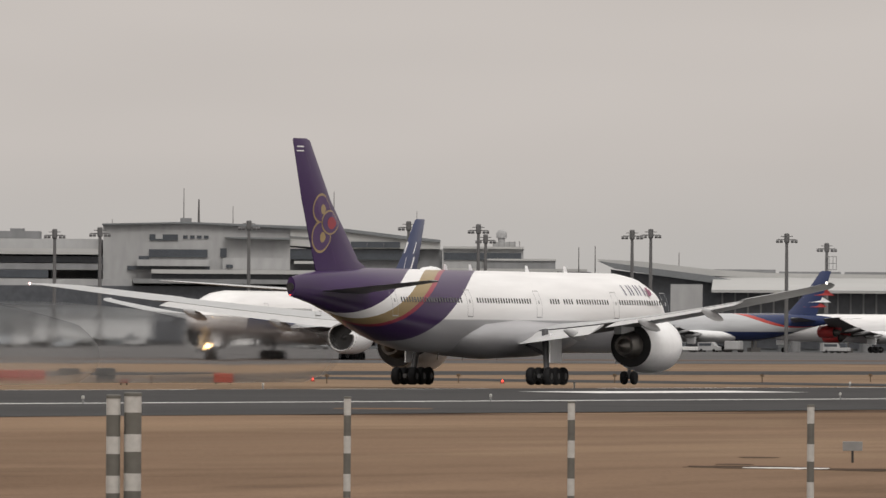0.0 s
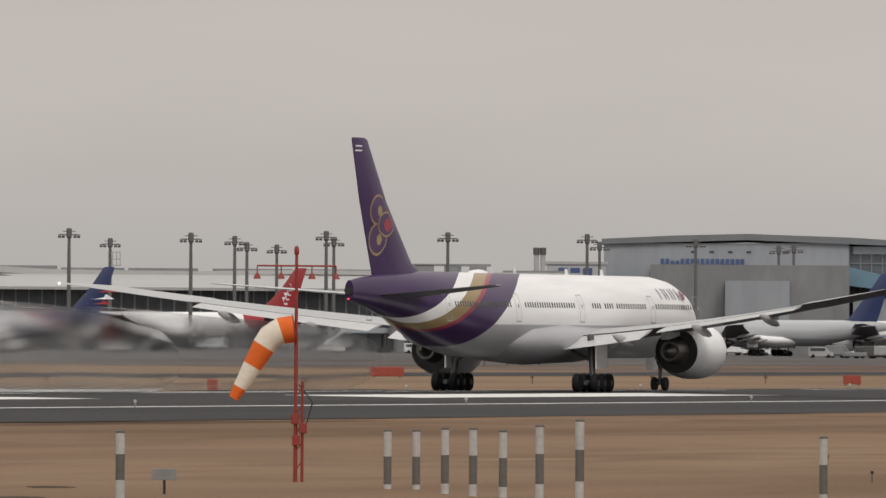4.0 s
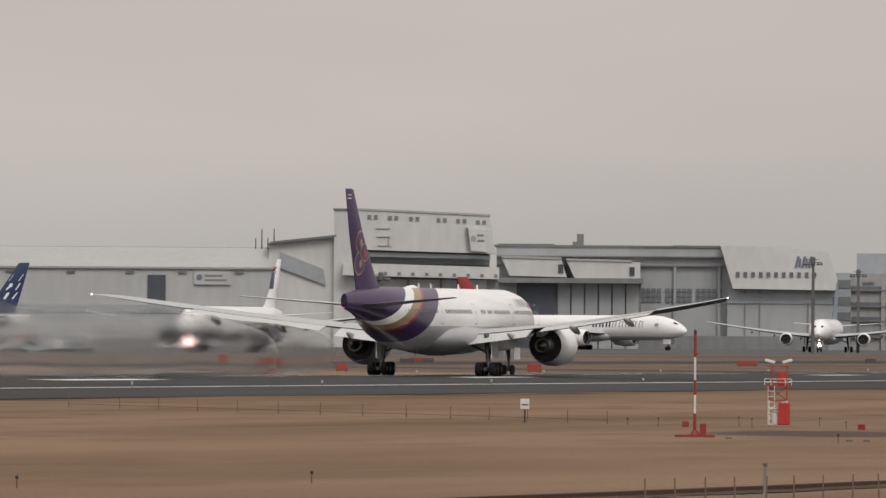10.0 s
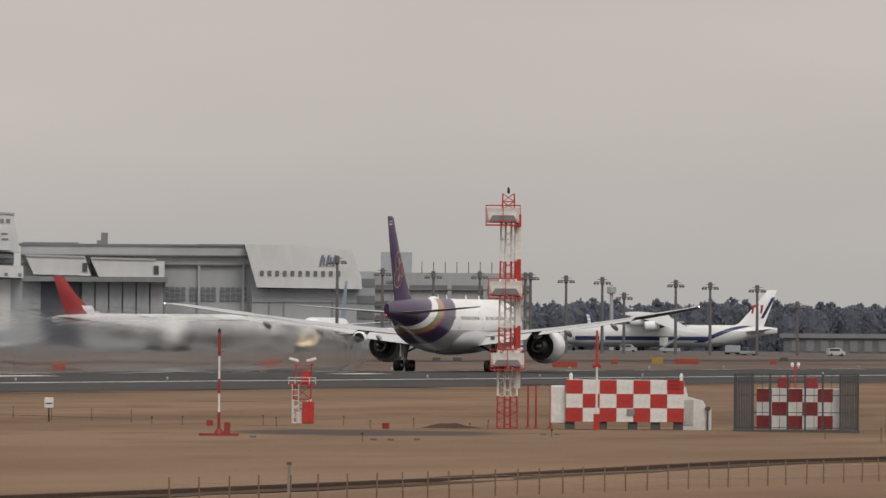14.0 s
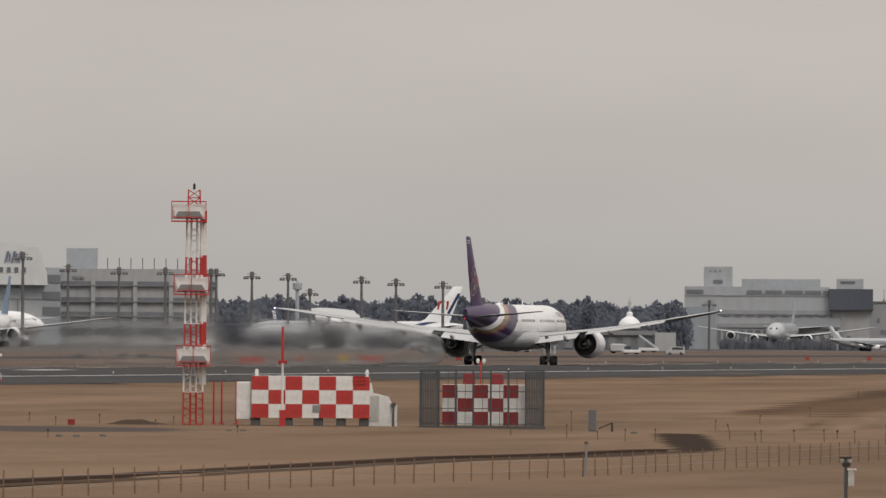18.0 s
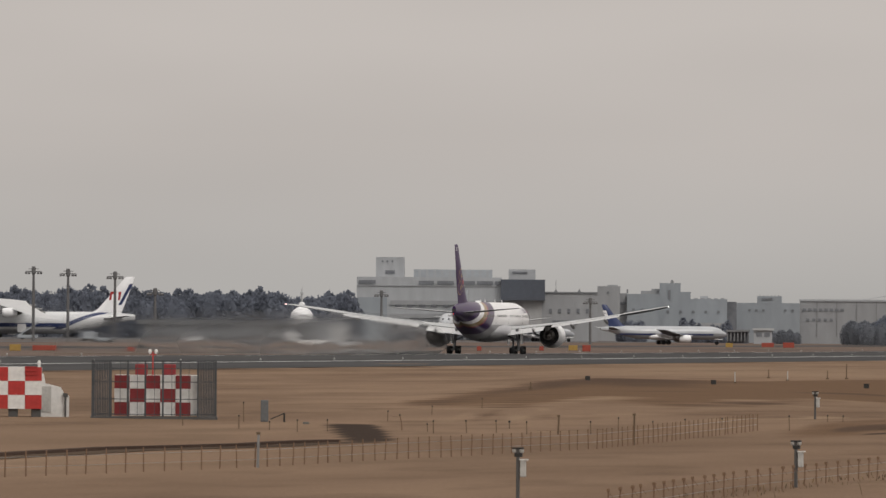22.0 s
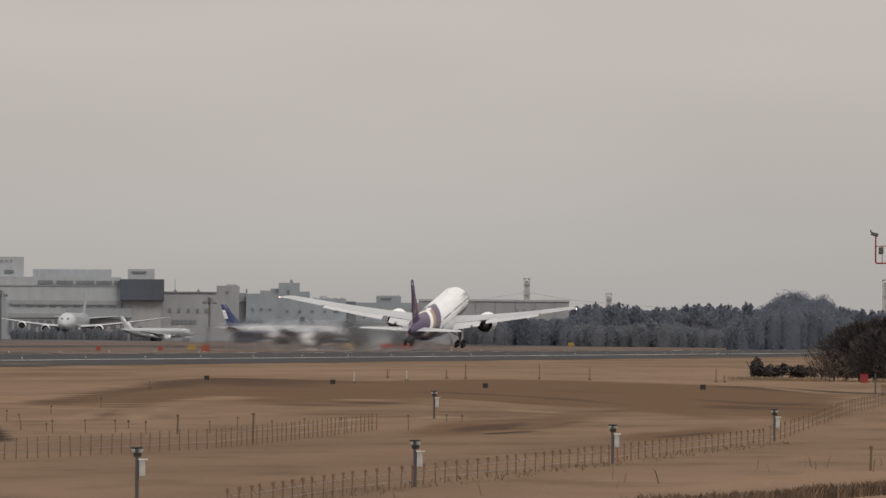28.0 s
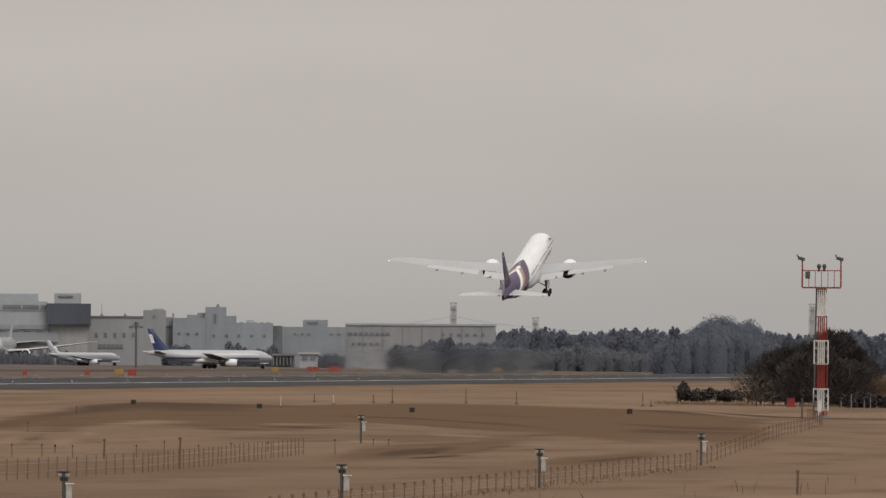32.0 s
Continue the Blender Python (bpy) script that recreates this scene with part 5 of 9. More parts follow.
# long white hangar with louvred vents
b = Block("long_hangar", "long white hangar with square louvres and a grey base band", -16.5, -14.58, 2700, far=1.17)
b.bx("wall", -16.5, -14.58, -99, 19.4, 0, 60, M_clad)
b.slope("roof_face", -16.5, -14.56, 19.4, -0.8, 23.8, 6, M_roof, 0.5, "sloping pale roof face")
b.bx("roof", -16.5, -14.56, 23.2, 23.9, 6, 60, M_roof)
b.bx("base_band", -16.5, -14.6, 9.2, 10.9, -0.5, 0.3, M_clad2, "grey rail band")
b.bx("base", -16.5, -14.6, -99, 4.0, -0.5, 0.3, M_concrete2)
for a in (-16.35, -16.12, -15.84, -15.55, -15.27, -15.02, -14.75):
    v = b.bx("louvre", a - 0.02, a + 0.02, 17.9, 19.0, -0.4, 0.2, M_clad2)
    for k in range(4):
        b.bx("slat", a - 0.019, a + 0.019, 18.0 + k * 0.25, 18.12 + k * 0.25, -0.55, -0.4, M_concrete2, under=v)
b.bx("door", -15.185, -15.10, 11.4, 17.6, -0.5, 0.2, M_navyglass, "tall dark blue door")
b.bx("door", -16.27, -16.19, 11.6, 17.4, -0.5, 0.2, M_door, "brown door")
sg = b.bx("signboard", -14.965, -14.79, 15.5, 18.4, -0.7, 0.1, M_clad, "pale signboard")
part("emblem", mk("emblem", moved(turned([(-0.8, 0.75), (-0.7, 0.8)], 20), pose(b.x(-14.94), 0, (17.1 - b.z) * b.far)), M_farlogo), sg, "round pale blue emblem")
for k in range(2):
    b.bx("sign_line", -14.915, -14.83 + 0.02 * k, 17.3 - 1.0 * k, 17.7 - 1.0 * k, -0.8, -0.7, M_concrete2, under=sg)
part("antenna", mk("antenna", tube((b.x(-15.62), 20, 20), (b.x(-15.62), 20, 25.5), 0.15, 0.08, 6), M_pole), b.t)

# tall maintenance hangar
b = Block("maintenance_hangar", "tall white maintenance hangar with a leaning upper face", -14.62, -13.5, 3159)
b.prism("side_wall", [(-14.61, 0), (-14.61, 28.3), (-14.29, 30.2), (-14.29, 0)], 2, 60, M_hangar)
b.prism("side_roof", [(-14.62, 28.2), (-14.60, 28.9), (-14.29, 30.8), (-14.29, 30.2)], 0, 60, M_roofdark)
b.prism("side_panel", [(-14.559, 26.2), (-14.351, 21.8), (-14.339, 17.6), (-14.559, 22.0)], 1.2, 1.9, M_clad2, "grey louvred panel")
b.bx("tower", -14.301, -14.197, -99, 37.3, 0, 50, M_hangar)
b.bx("tower_cap", -14.305, -14.193, 37.3, 37.7, -0.5, 50, M_roofdark)
b.prism("upper_face", [(-14.195, 37.4), (-13.563, 36.0), (-13.533, 26.0), (-14.164, 26.9)], -4, 3, M_hangar, "tall blank upper face")
b.prism("back", [(-14.195, 37.2), (-13.565, 35.8), (-13.55, 0), (-14.19, 0)], 8, 50, M_hangar)
b.prism("face_cap", [(-14.198, 37.3), (-14.198, 37.8), (-13.56, 36.4), (-13.56, 35.9)], -4.3, 50, M_roof)
# recess and soffit in greyer cladding, their shade put into the colour
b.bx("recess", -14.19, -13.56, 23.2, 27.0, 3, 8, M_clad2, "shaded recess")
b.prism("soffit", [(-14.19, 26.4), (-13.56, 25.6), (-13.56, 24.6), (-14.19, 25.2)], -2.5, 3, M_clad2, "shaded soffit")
b.prism("ledge", [(-14.259, 23.5), (-13.516, 22.5), (-13.516, 19.4), (-14.259, 20.2)], -4.5, 4, M_hangar)
for i in range(10):
    a = -14.13 + i * 0.0655
    b.bx("ledge_vent", a, a + 0.016, 20.4 - i * 0.06, 21.2 - i * 0.06, -4.7, -4.4, M_concrete2)
for i, (a, z) in enumerate(((-14.143, 36.0), (-14.045, 35.8), (-13.945, 35.6), (-13.815, 35.3), (-13.722, 35.1), (-13.628, 34.8))):
    b.bx("face_window", a, a + 0.018, z - 1.1, z, -4.2, -3.9, M_concrete2)
    b.bx("face_window", a + 0.030, a + 0.048, z - 1.1, z, -4.2, -3.9, M_concrete2)
for z, a0, a1 in ((32.4, -14.105, -14.035), (30.2, -14.100, -14.035), (27.9, -14.095, -14.030)):
    b.bx("ladder_rung", a0, a1, z, z + 0.2, -4.3, -3.9, M_clad2)
b.bx("ladder_rail", -14.045, -14.042, 27.9, 30.2, -4.3, -3.9, M_concrete2)
b.prism("sign_edge", [(-13.675, 32.9), (-13.664, 32.6), (-13.651, 26.8), (-13.660, 27.0)], -5.4, -4, M_roofdark)
sg = b.prism("signboard", [(-13.664, 32.6), (-13.588, 32.2), (-13.574, 26.5), (-13.651, 26.8)], -5.4, -4.2, M_hangar, "pale leaning signboard with grey marks")
part("emblem", mk("emblem", moved(turned([(-5.55, 0.7), (-5.4, 0.75)], 16), pose(b.x(-13.640), 0, 30.0 - b.base)), M_clad2), sg, "round grey emblem")
b.bx("sign_line", -13.622, -13.592, 30.6, 31.1, -5.5, -5.4, M_concrete2, under=sg)
b.bx("sign_line", -13.620, -13.588, 29.2, 29.7, -5.5, -5.4, M_concrete2, under=sg)
b.bx("door_frame", -14.25, -13.52, -99, 20.0, 1.6, 4, M_clad2)
for a0, a1 in ((-14.235, -14.18), (-14.165, -14.09), (-14.075, -13.952), (-13.942, -13.797), (-13.787, -13.716), (-13.704, -13.575)):
    d_ = b.bx("hangar_door", a0, a1, -99, 19.2, 0.6, 1.6, M_hangar)
    b.bx("door_base", a0, a1, 2.5, 5.2, 0.4, 0.6, M_clad2, under=d_)
for a in (-14.175, -14.083, -13.948, -13.792, -13.71):
    b.bx("post", a - 0.004, a + 0.004, -99, 19.6, -1, 0.4, M_concrete2)
for k in range(4):
    part("antenna", mk("antenna", tube((b.x(-14.62) + k * 1.6 - 3, 6, 20), (b.x(-14.62) + k * 1.6 - 3, 6, 28.6 + (k % 2) * 2.4), 0.25, 0.12, 6), M_pole), b.t)

# wide grey hangar with hooded door canopies
b = Block("grey_hangar", "wide grey hangar with a pale leaning corner and hooded doors", -13.55, -11.9, 3306)
b.bx("wall", -13.53, -12.38, -99, 24.3, 8, 90, M_cladgrey)
b.bx("upper_wall", -13.53, -12.39, 24.3, 26.8, 7, 90, M_cladgrey)
b.bx("fascia", -13.53, -12.455, 26.8, 29.2, 5.5, 90, M_cladgrey)
b.bx("eaves_line", -13.53, -12.455, 26.5, 26.8, 5.2, 7, M_concrete2)
b.bx("wall_line", -12.86, -12.455, 24.0, 24.3, 6.7, 8, M_concrete2)
b.bx("roof", -13.54, -12.45, 29.2, 29.7, 5, 91, M_roofdark)
for a in (-12.90, -12.68, -12.47):
    b.bx("pilaster", a - 0.006, a + 0.006, 2, 26.8, 6.8, 8, M_cladgrey)
b.prism("corner", [(-12.465, 29.8), (-12.405, 18.0), (-11.906, 17.7), (-11.91, 21.2), (-11.955, 28.1), (-12.2, 29.6)], 0, 80, M_hangar, "pale leaning corner")
b.bx("corner_base", -12.43, -11.93, -99, 17.7, 4, 70, M_cladgrey)
for a in (-12.35, -12.28, -12.05):
    b.bx("base_joint", a, a + 0.006, 2, 17.6, 3.7, 4, M_concrete2)
b.bx("base_band", -12.43, -11.93, 14.0, 16.8, 3.6, 4, M_clad2)
b.row("corner_vent", -12.40, -12.0, 11, 1.0, 21.3, 22.6, M_fargallery, -0.4, 0.4)
for i in range(3):
    a = -12.112 + i * 0.031
    b.prism("logo_stroke", [(a, 24.0), (a + 0.012, 24.0), (a + 0.024, 27.0), (a + 0.012, 27.0)], -0.4, 0.2, M_farlogo, "slanted navy logo stroke")
    b.prism("logo_stroke", [(a + 0.02, 24.2), (a + 0.028, 24.2), (a + 0.030, 26.4), (a + 0.022, 26.4)], -0.4, 0.2, M_farlogo)
for a0, a1, z in ((-13.504, -13.222, 26.1), (-13.196, -12.884, 25.5)):
    hood = b.prism("canopy", [(a0, z), (a1, z - 0.3), (a1 + 0.03, z - 5.3), (a0 + 0.04, z - 5.0)], -8, 5, M_hangar, "pale leaning door hood")
    # dark strip painted for the shade at the hood's end
    b.bx("hood_shade", a1 - 0.012, a1 + 0.012, z - 4.2, z - 1.8, -8.3, -7.9, M_dim, under=hood)
    b.prism("canopy_cap", [(a0, z - 0.1), (a0, z + 0.4), (a1, z + 0.1), (a1, z - 0.4)], -8.4, 8, M_roof)
b.bx("hood_end", -12.884, -12.845, 20.2, 25.0, -4, 6, M_hangar)
b.bx("canopy_lip", -13.52, -12.83, 19.2, 20.6, -10, 6, M_concrete2)
# not open: a dark slab stands for the shade inside
b.bx("open_bay", -13.431, -13.25, -99, 19.2, -5, -4, M_navyglass, "open hangar bay, its shade drawn as a dark slab")
b.bx("bay_back", -13.53, -12.84, -99, 19.4, -4, 8, M_concrete2)
b.bx("bay_jamb", -13.53, -13.431, -99, 19.2, -5.2, -4, M_cladgrey)
for k in range(4):
    b.bx("bay_window", -13.475, -13.44, 11.5 + k * 1.7, 12.7 + k * 1.7, -5.5, -5.2, M_clad2)
for i in range(6):
    a = -13.235 + i * 0.065
    b.bx("door_leaf", a, a + 0.058, -99, 19.2, -5, -4.2, M_cladgrey if i % 2 else M_clad2)
for i in range(3):
    for k in range(3):
        for w in range(5):
            a = -12.87 + i * 0.145 + w * 0.026
            b.bx("window", a, a + 0.021, 14.2 + k * 1.4, 15.2 + k * 1.4, 7.6, 8.1, M_farwindow)
st = b.bx("roof_vent", -13.150, -13.118, 29.6, 32.9, 20, 26, M_concrete2)
b.bx("vent_step", -13.17, -13.150, 29.6, 30.8, 20, 26, M_concrete2, under=st)
b.bx("roof_ridge", -13.53, -13.26, 29.6, 30.2, 30, 60, M_roofdark)
b.bx("roof_ridge", -12.69, -12.44, 29.6, 30.0, 30, 60, M_roofdark)
b.bx("base_dark", -12.85, -11.95, -99, 5.0, -1, 4, M_concrete2)

# logistics building with gallery bands
b = Block("logistics_building", "pale multi-storey logistics building with dark gallery bands", -11.95, -11.1, 3000, far=1.12)
b.bx("wall", -11.91, -11.1, -99, 20.6, 0, 70, M_concrete)
b.bx("roof_block", -11.818, -11.67, 20.6, 25.7, 5, 30, M_clad2)
for z in (16.6, 12.6, 9.0, 5.0):
    g = b.bx("gallery", -11.84, -11.1, z, z + 0.9, -0.4, 0.3, M_fargallery, "dark gallery band")
    b.bx("rail", -11.84, -11.1, z - 0.3, z, -1.2, 0, M_concrete2, under=g)
for a in (-11.7, -11.5, -11.33, -11.16):
    b.bx("column", a, a + 0.02, -99, 17.5, -1.0, 0.2, M_concrete)
b.bx("stair_tower", -11.955, -11.845, -99, 20.8, -3, 0, M_clad2)
for z in (17.0, 12.8, 9.0):
    b.bx("stair_band", -11.955, -11.845, z, z + 2.0, -3.3, -3, M_roofdark, "dark stair window")
b.row("antenna", -11.65, -11.15, 9, 0.2, 20.6, 23.4, M_pole, 10, 10.2)
for k in range(2):
    b.bx("sign_line", -11.79 + 0.002, -11.735, 18.0 + k * 0.0, 18.6, -0.3, 0, M_clad2)

# big cargo warehouse
b = Block("cargo_warehouse", "white multi-storey cargo warehouse with penthouses and a dark corner", -8.88, -7.74, 4000)
b.bx("wall", -8.88, -8.19, -99, 21.8, 0, 80, M_cladpale)
b.bx("tower", -8.79, -8.655, 21.8, 28.4, 5, 30, M_cladpale)
b.row("tower_window", -8.77, -8.70, 3, 0.5, 26.8, 27.3, M_farwindow, 4.7, 5)
b.bx("penthouse", -8.61, -8.235, 21.8, 24.4, 8, 40, M_clad2)
b.row("penthouse_rib", -8.6, -8.24, 10, 0.8, 21.8, 24.2, M_cladpale, 7.6, 8)
b.bx("penthouse", -8.157, -8.03, 21.2, 24.6, 8, 40, M_cladpale)
b.bx("penthouse_band", -8.14, -8.07, 23.3, 23.9, 7.6, 8, M_farwindow)
b.bx("corner", -8.195, -7.985, 14.3, 21.2, -3, 60, M_navyglass, "dark glazed corner")
b.bx("corner_base", -8.18, -8.0, -99, 14.3, 0, 60, M_concrete)
b.bx("window_strip", -8.87, -8.79, 19.5, 20.7, -0.4, 0.3, M_farwindow)
for a0, a1 in ((-8.585, -8.513), (-8.497, -8.418), (-8.403, -8.318), (-8.308, -8.232), (-8.222, -8.197)):
    b.bx("window_strip", a0, a1, 19.4, 20.6, -0.4, 0.3, M_farwindow)
b.bx("floor_line", -8.88, -8.19, 18.7, 19.0, -0.3, 0.2, M_works)
b.bx("logo", -8.745, -8.70, 22.9, 24.0, 4.7, 5, M_farwindow, "grey logo patch")
b.bx("band", -8.72, -8.19, 12.6, 14.0, -0.6, 0.3, M_works)
b.row("band_window", -8.71, -8.20, 9, 2.2, 12.0, 12.6, M_farwindow, -0.5, 0.3)
b.bx("band", -8.72, -8.19, 8.2, 9.6, -0.6, 0.3, M_works)
b.bx("dock_shade", -8.72, -8.19, 3.0, 7.4, -0.8, 0.3, M_fargallery)
b.row("dock_pier", -8.72, -8.19, 14, 0.8, 3.0, 7.4, M_works, -1.0, -0.7)
b.bx("side_wall", -8.88, -8.735, 1.0, 15.0, -0.5, 0.2, M_worksblue)
b.bx("wing", -8.0, -7.735, -99, 17.1, 2, 60, M_works)
b.bx("wing_roof", -8.0, -7.735, 16.7, 17.2, 1.6, 2, M_roofdark)
b.row("wing_window", -7.98, -7.76, 5, 0.9, 10.2, 11.6, M_farwindow, 1.7, 2.1)
b.row("wing_door", -7.95, -7.83, 6, 1.2, 6.4, 7.8, M_farwindow, 1.7, 2.1)
for a, z, w in ((-7.932, 21.3, 0.22), (-7.821, 18.4, 0.3)):
    b.prism("antenna", [(a - 0.010, 17.2), (a + 0.010, 17.2), (a + 0.0015, 18.0), (a + 0.001, z), (a - 0.001, z), (a - 0.0015, 18.0)], 10, 10.3, M_concrete2)
b.slope("low_roof", -8.45, -8.14, 8.5, -20, 11.5, -4, M_roofdark, 0.6)
b.bx("low_shed", -8.44, -8.15, -99, 8.4, -19, -1, M_concrete)
b.row("shed_window", -8.42, -8.16, 6, 1.6, 4.5, 6.2, M_farwindow, -19.3, -18.9)

# works buildings further on
b = Block("works_building", "pale blue works buildings of several heights with roof plant", -7.74, -7.06, 4150)
b.bx("tower", -7.736, -7.629, -99, 19.8, 0, 40, M_works)
b.bx("tower_window", -7.69, -7.68, 17.2, 18.0, -0.3, 0.2, M_farwindow)
b.bx("roof_plant", -7.69, -7.64, 19.8, 20.3, 10, 14, M_works)
b.bx("link", -7.629, -7.595, -99, 17.4, 6, 40, M_works)
b.row("link_window", -7.628, -7.598, 2, 1.1, 13.6, 14.4, M_farwindow, 5.7, 6.1)
b.bx("flue", -7.598, -7.590, 17.4, 18.8, 8, 9, M_concrete2)
b.bx("wall", -7.595, -7.441, -99, 17.2, 2, 60, M_worksblue)
b.bx("roof_plant", -7.53, -7.441, 17.2, 18.3, 8, 30, M_works)
b.bx("roof_plant", -7.48, -7.441, 18.3, 19.0, 8, 30, M_works)
b.bx("stepped_block", -7.441, -7.341, -99, 21.0, 3, 40, M_worksblue)
b.prism("dish", [(-7.39, 21.0), (-7.388, 21.9), (-7.382, 22.2), (-7.375, 21.9), (-7.373, 21.0)], 10, 12, M_concrete2, "grey roof dish")
b.bx("stair_shade", -7.400, -7.388, 15.5, 18.6, 2.7, 3, M_farwindow)
b.bx("stepped_block", -7.341, -7.293, -99, 18.0, 3, 40, M_worksblue)
b.bx("wall", -7.293, -7.119, -99, 15.6, 3, 60, M_worksblue)
b.bx("roof_plant", -7.247, -7.209, 15.6, 16.6, 12, 20, M_cladpale)
b.row("parapet_box", -7.285, -7.125, 5, 1.4, 15.6, 15.9, M_works, 4, 7)
b.bx("recess", -7.119, -7.074, -99, 14.7, 5, 40, M_fargallery, "dark recessed bay")
b.row("window", -7.585, -7.46, 3, 0.9, 11.4, 12.2, M_farwindow, 1.7, 2.1)
b.row("window", -7.43, -7.13, 5, 0.9, 10.8, 11.6, M_farwindow, 2.7, 3.1)
b.bx("lean_to", -7.27, -7.12, -99, 7.4, -8, 3, M_works)
b = Block("long_works", "long low works building with a pale blue end and small windows", -7.07, -6.0, 4200)
b.bx("wall", -7.074, -6.775, -99, 14.5, 0, 50, M_worksblue)
b.bx("head_block", -6.977, -6.861, 14.5, 16.9, 0, 30, M_worksblue)
b.bx("head_band", -6.955, -6.905, 15.6, 16.2, -0.3, 0, M_farwindow)
b.row("rail_post", -6.972, -6.866, 6, 0.15, 16.9, 17.3, M_pole, 2, 2.15)
b.row("window", -7.03, -6.93, 3, 0.8, 11.6, 12.3, M_farwindow, -0.3, 0.1)
b.row("window", -6.86, -6.79, 2, 0.8, 11.6, 12.3, M_farwindow, -0.3, 0.1)
b.bx("wall", -6.775, -6.06, -99, 15.6, 6, 60, M_works)
b.bx("parapet", -6.777, -6.055, 15.2, 15.9, 5.6, 60, M_cladpale)
b.row("window", -6.765, -6.56, 8, 1.2, 11.8, 12.7, M_farwindow, 5.7, 6.1)
b.row("window", -6.75, -6.61, 5, 1.0, 8.3, 9.2, M_farwindow, 5.7, 6.1)
b.row("window", -6.33, -6.1, 6, 1.0, 11.8, 12.6, M_farwindow, 5.7, 6.1)
b.row("downpipe", -6.74, -6.08, 7, 0.25, 3.0, 15.2, M_concrete2, 5.75, 6.0)
b = Block("gatehouse", "small white gatehouse with dark windows by the works", -7.0, -6.89, 4020)
b.bx("wall", -6.992, -6.905, -99, 4.9, 0, 8, M_cladpale)
b.bx("roof", -6.998, -6.896, 4.9, 5.6, -0.8, 8.6, M_clad)
b.row("window", -6.985, -6.91, 2, 1.8, 2.8, 4.2, M_farwindow, -0.2, 0.2)
b = Block("carport", "low dark open shed on thin columns", -7.13, -7.0, 4030)
b.bx("roof", -7.125, -7.01, 4.4, 5.0, -1, 9, M_concrete2)
b.row("column", -7.125, -7.01, 7, 0.4, 1.2, 4.4, M_concrete2, -0.6, -0.2)
b.bx("back_wall", -7.12, -7.015, -99, 4.4, 7, 8, M_fargallery)
for az, d, h in ((-10.72, 3600, 19.5),):
    t = thing("control_mast", "pale mast with a platform", "tower", spot(az, d))
    part("shaft", mk("shaft", tube((0, 0, 0), (0, 0, h), 0.7, 0.5, 10), M_cladpale), t)
    part("platform", mk("platform", moved(turned([(h - 2.6, 0.9), (h - 2.4, 1.4), (h - 0.6, 1.4), (h - 0.4, 0.8)], 12, "z"), pose(0, 0, 0)), M_clad2), t)
t = thing("radar_dome", "white round radar dome on a low base", "radar dome", spot(-9.14, 3482))
part("dome", mk("dome", turned([(6.3, 3.0), (7.0, 3.25), (7.9, 3.05), (8.8, 2.4), (9.4, 1.6), (9.75, 0.95), (10.8, 0.85), (11.1, 0.5)], 22, "z"), M_white, True), t)
part("spire", mk("spire", turned([(11.1, 0.34), (13.3, 0.26), (13.35, 0.5), (14.0, 0.46), (14.1, 0.2), (15.6, 0.06)], 12, "z"), M_clad, True), t, "pale antenna spire")
part("base", mk("base", turned([(-0.5, 2.6), (6.1, 2.6), (6.15, 3.3), (6.4, 3.3)], 18, "z"), M_concrete2), t)
b = Block("low_shed", "long low grey shed on the apron", -9.92, -8.9, 3450)
b.bx("wall", -9.9, -9.03, -99, 5.2, 0, 20, M_fargallery)
b.bx("roof", -9.92, -9.01, 5.2, 6.5, -1, 21, M_concrete2)
b.row("bay", -9.88, -9.05, 12, 2.2, 1.4, 4.6, M_concrete2, -0.3, 0.2)
b.bx("end_block", -9.02, -8.92, -99, 6.0, -2, 12, M_concrete)


# ---- floodlight masts on the apron ----
def flood_mast(az, d, top, cage=False):
    m = spot(az, d)
    h = top - m.translation.z
    t = thing("floodlight_mast", "tall dark apron floodlight mast with a ring of lamps", "light mast", m, "apron floodlight masts")
    part("pole", mk("pole", turned([(0, 0.40), (h * 0.6, 0.35), (h - 1.8, 0.28)], 10, "z"), M_mast, True), t)
    hd = part("head", mk("head", merge(turned([(h - 2.0, 0.3), (h - 1.7, 0.52), (h - 0.2, 0.52), (h, 0.35)], 12, "z"), *[box(-1.8, 1.8, -0.1, 0.1, h - 1.35, h - 1.15)], *[box(-1.2, 1.2, -0.07, 0.07, h - 0.7, h - 0.55)]), M_mast), t)
    for x in (-1.8, -1.1, 1.1, 1.8):
        part("lamp", mk("lamp", moved(box(-0.3, 0.3, -0.45, 0.35, -0.17, 0.2), pose(x, -0.25, h - 1.55, 25)), M_mast), hd)
    if cage:
        for x in (-0.3, 0.5, 1.3, 2.0):
            part("cage_bar", mk("cage_bar", box(x - 0.06, x + 0.06, -1, -0.9, h - 5.6, h - 2.8), M_galv), t)
        for z in (h - 5.6, h - 4.3, h - 2.9):
            part("cage_rail", mk("cage_rail", box(-0.4, 2.1, -1.02, -0.88, z, z + 0.12), M_galv), t)
    return t


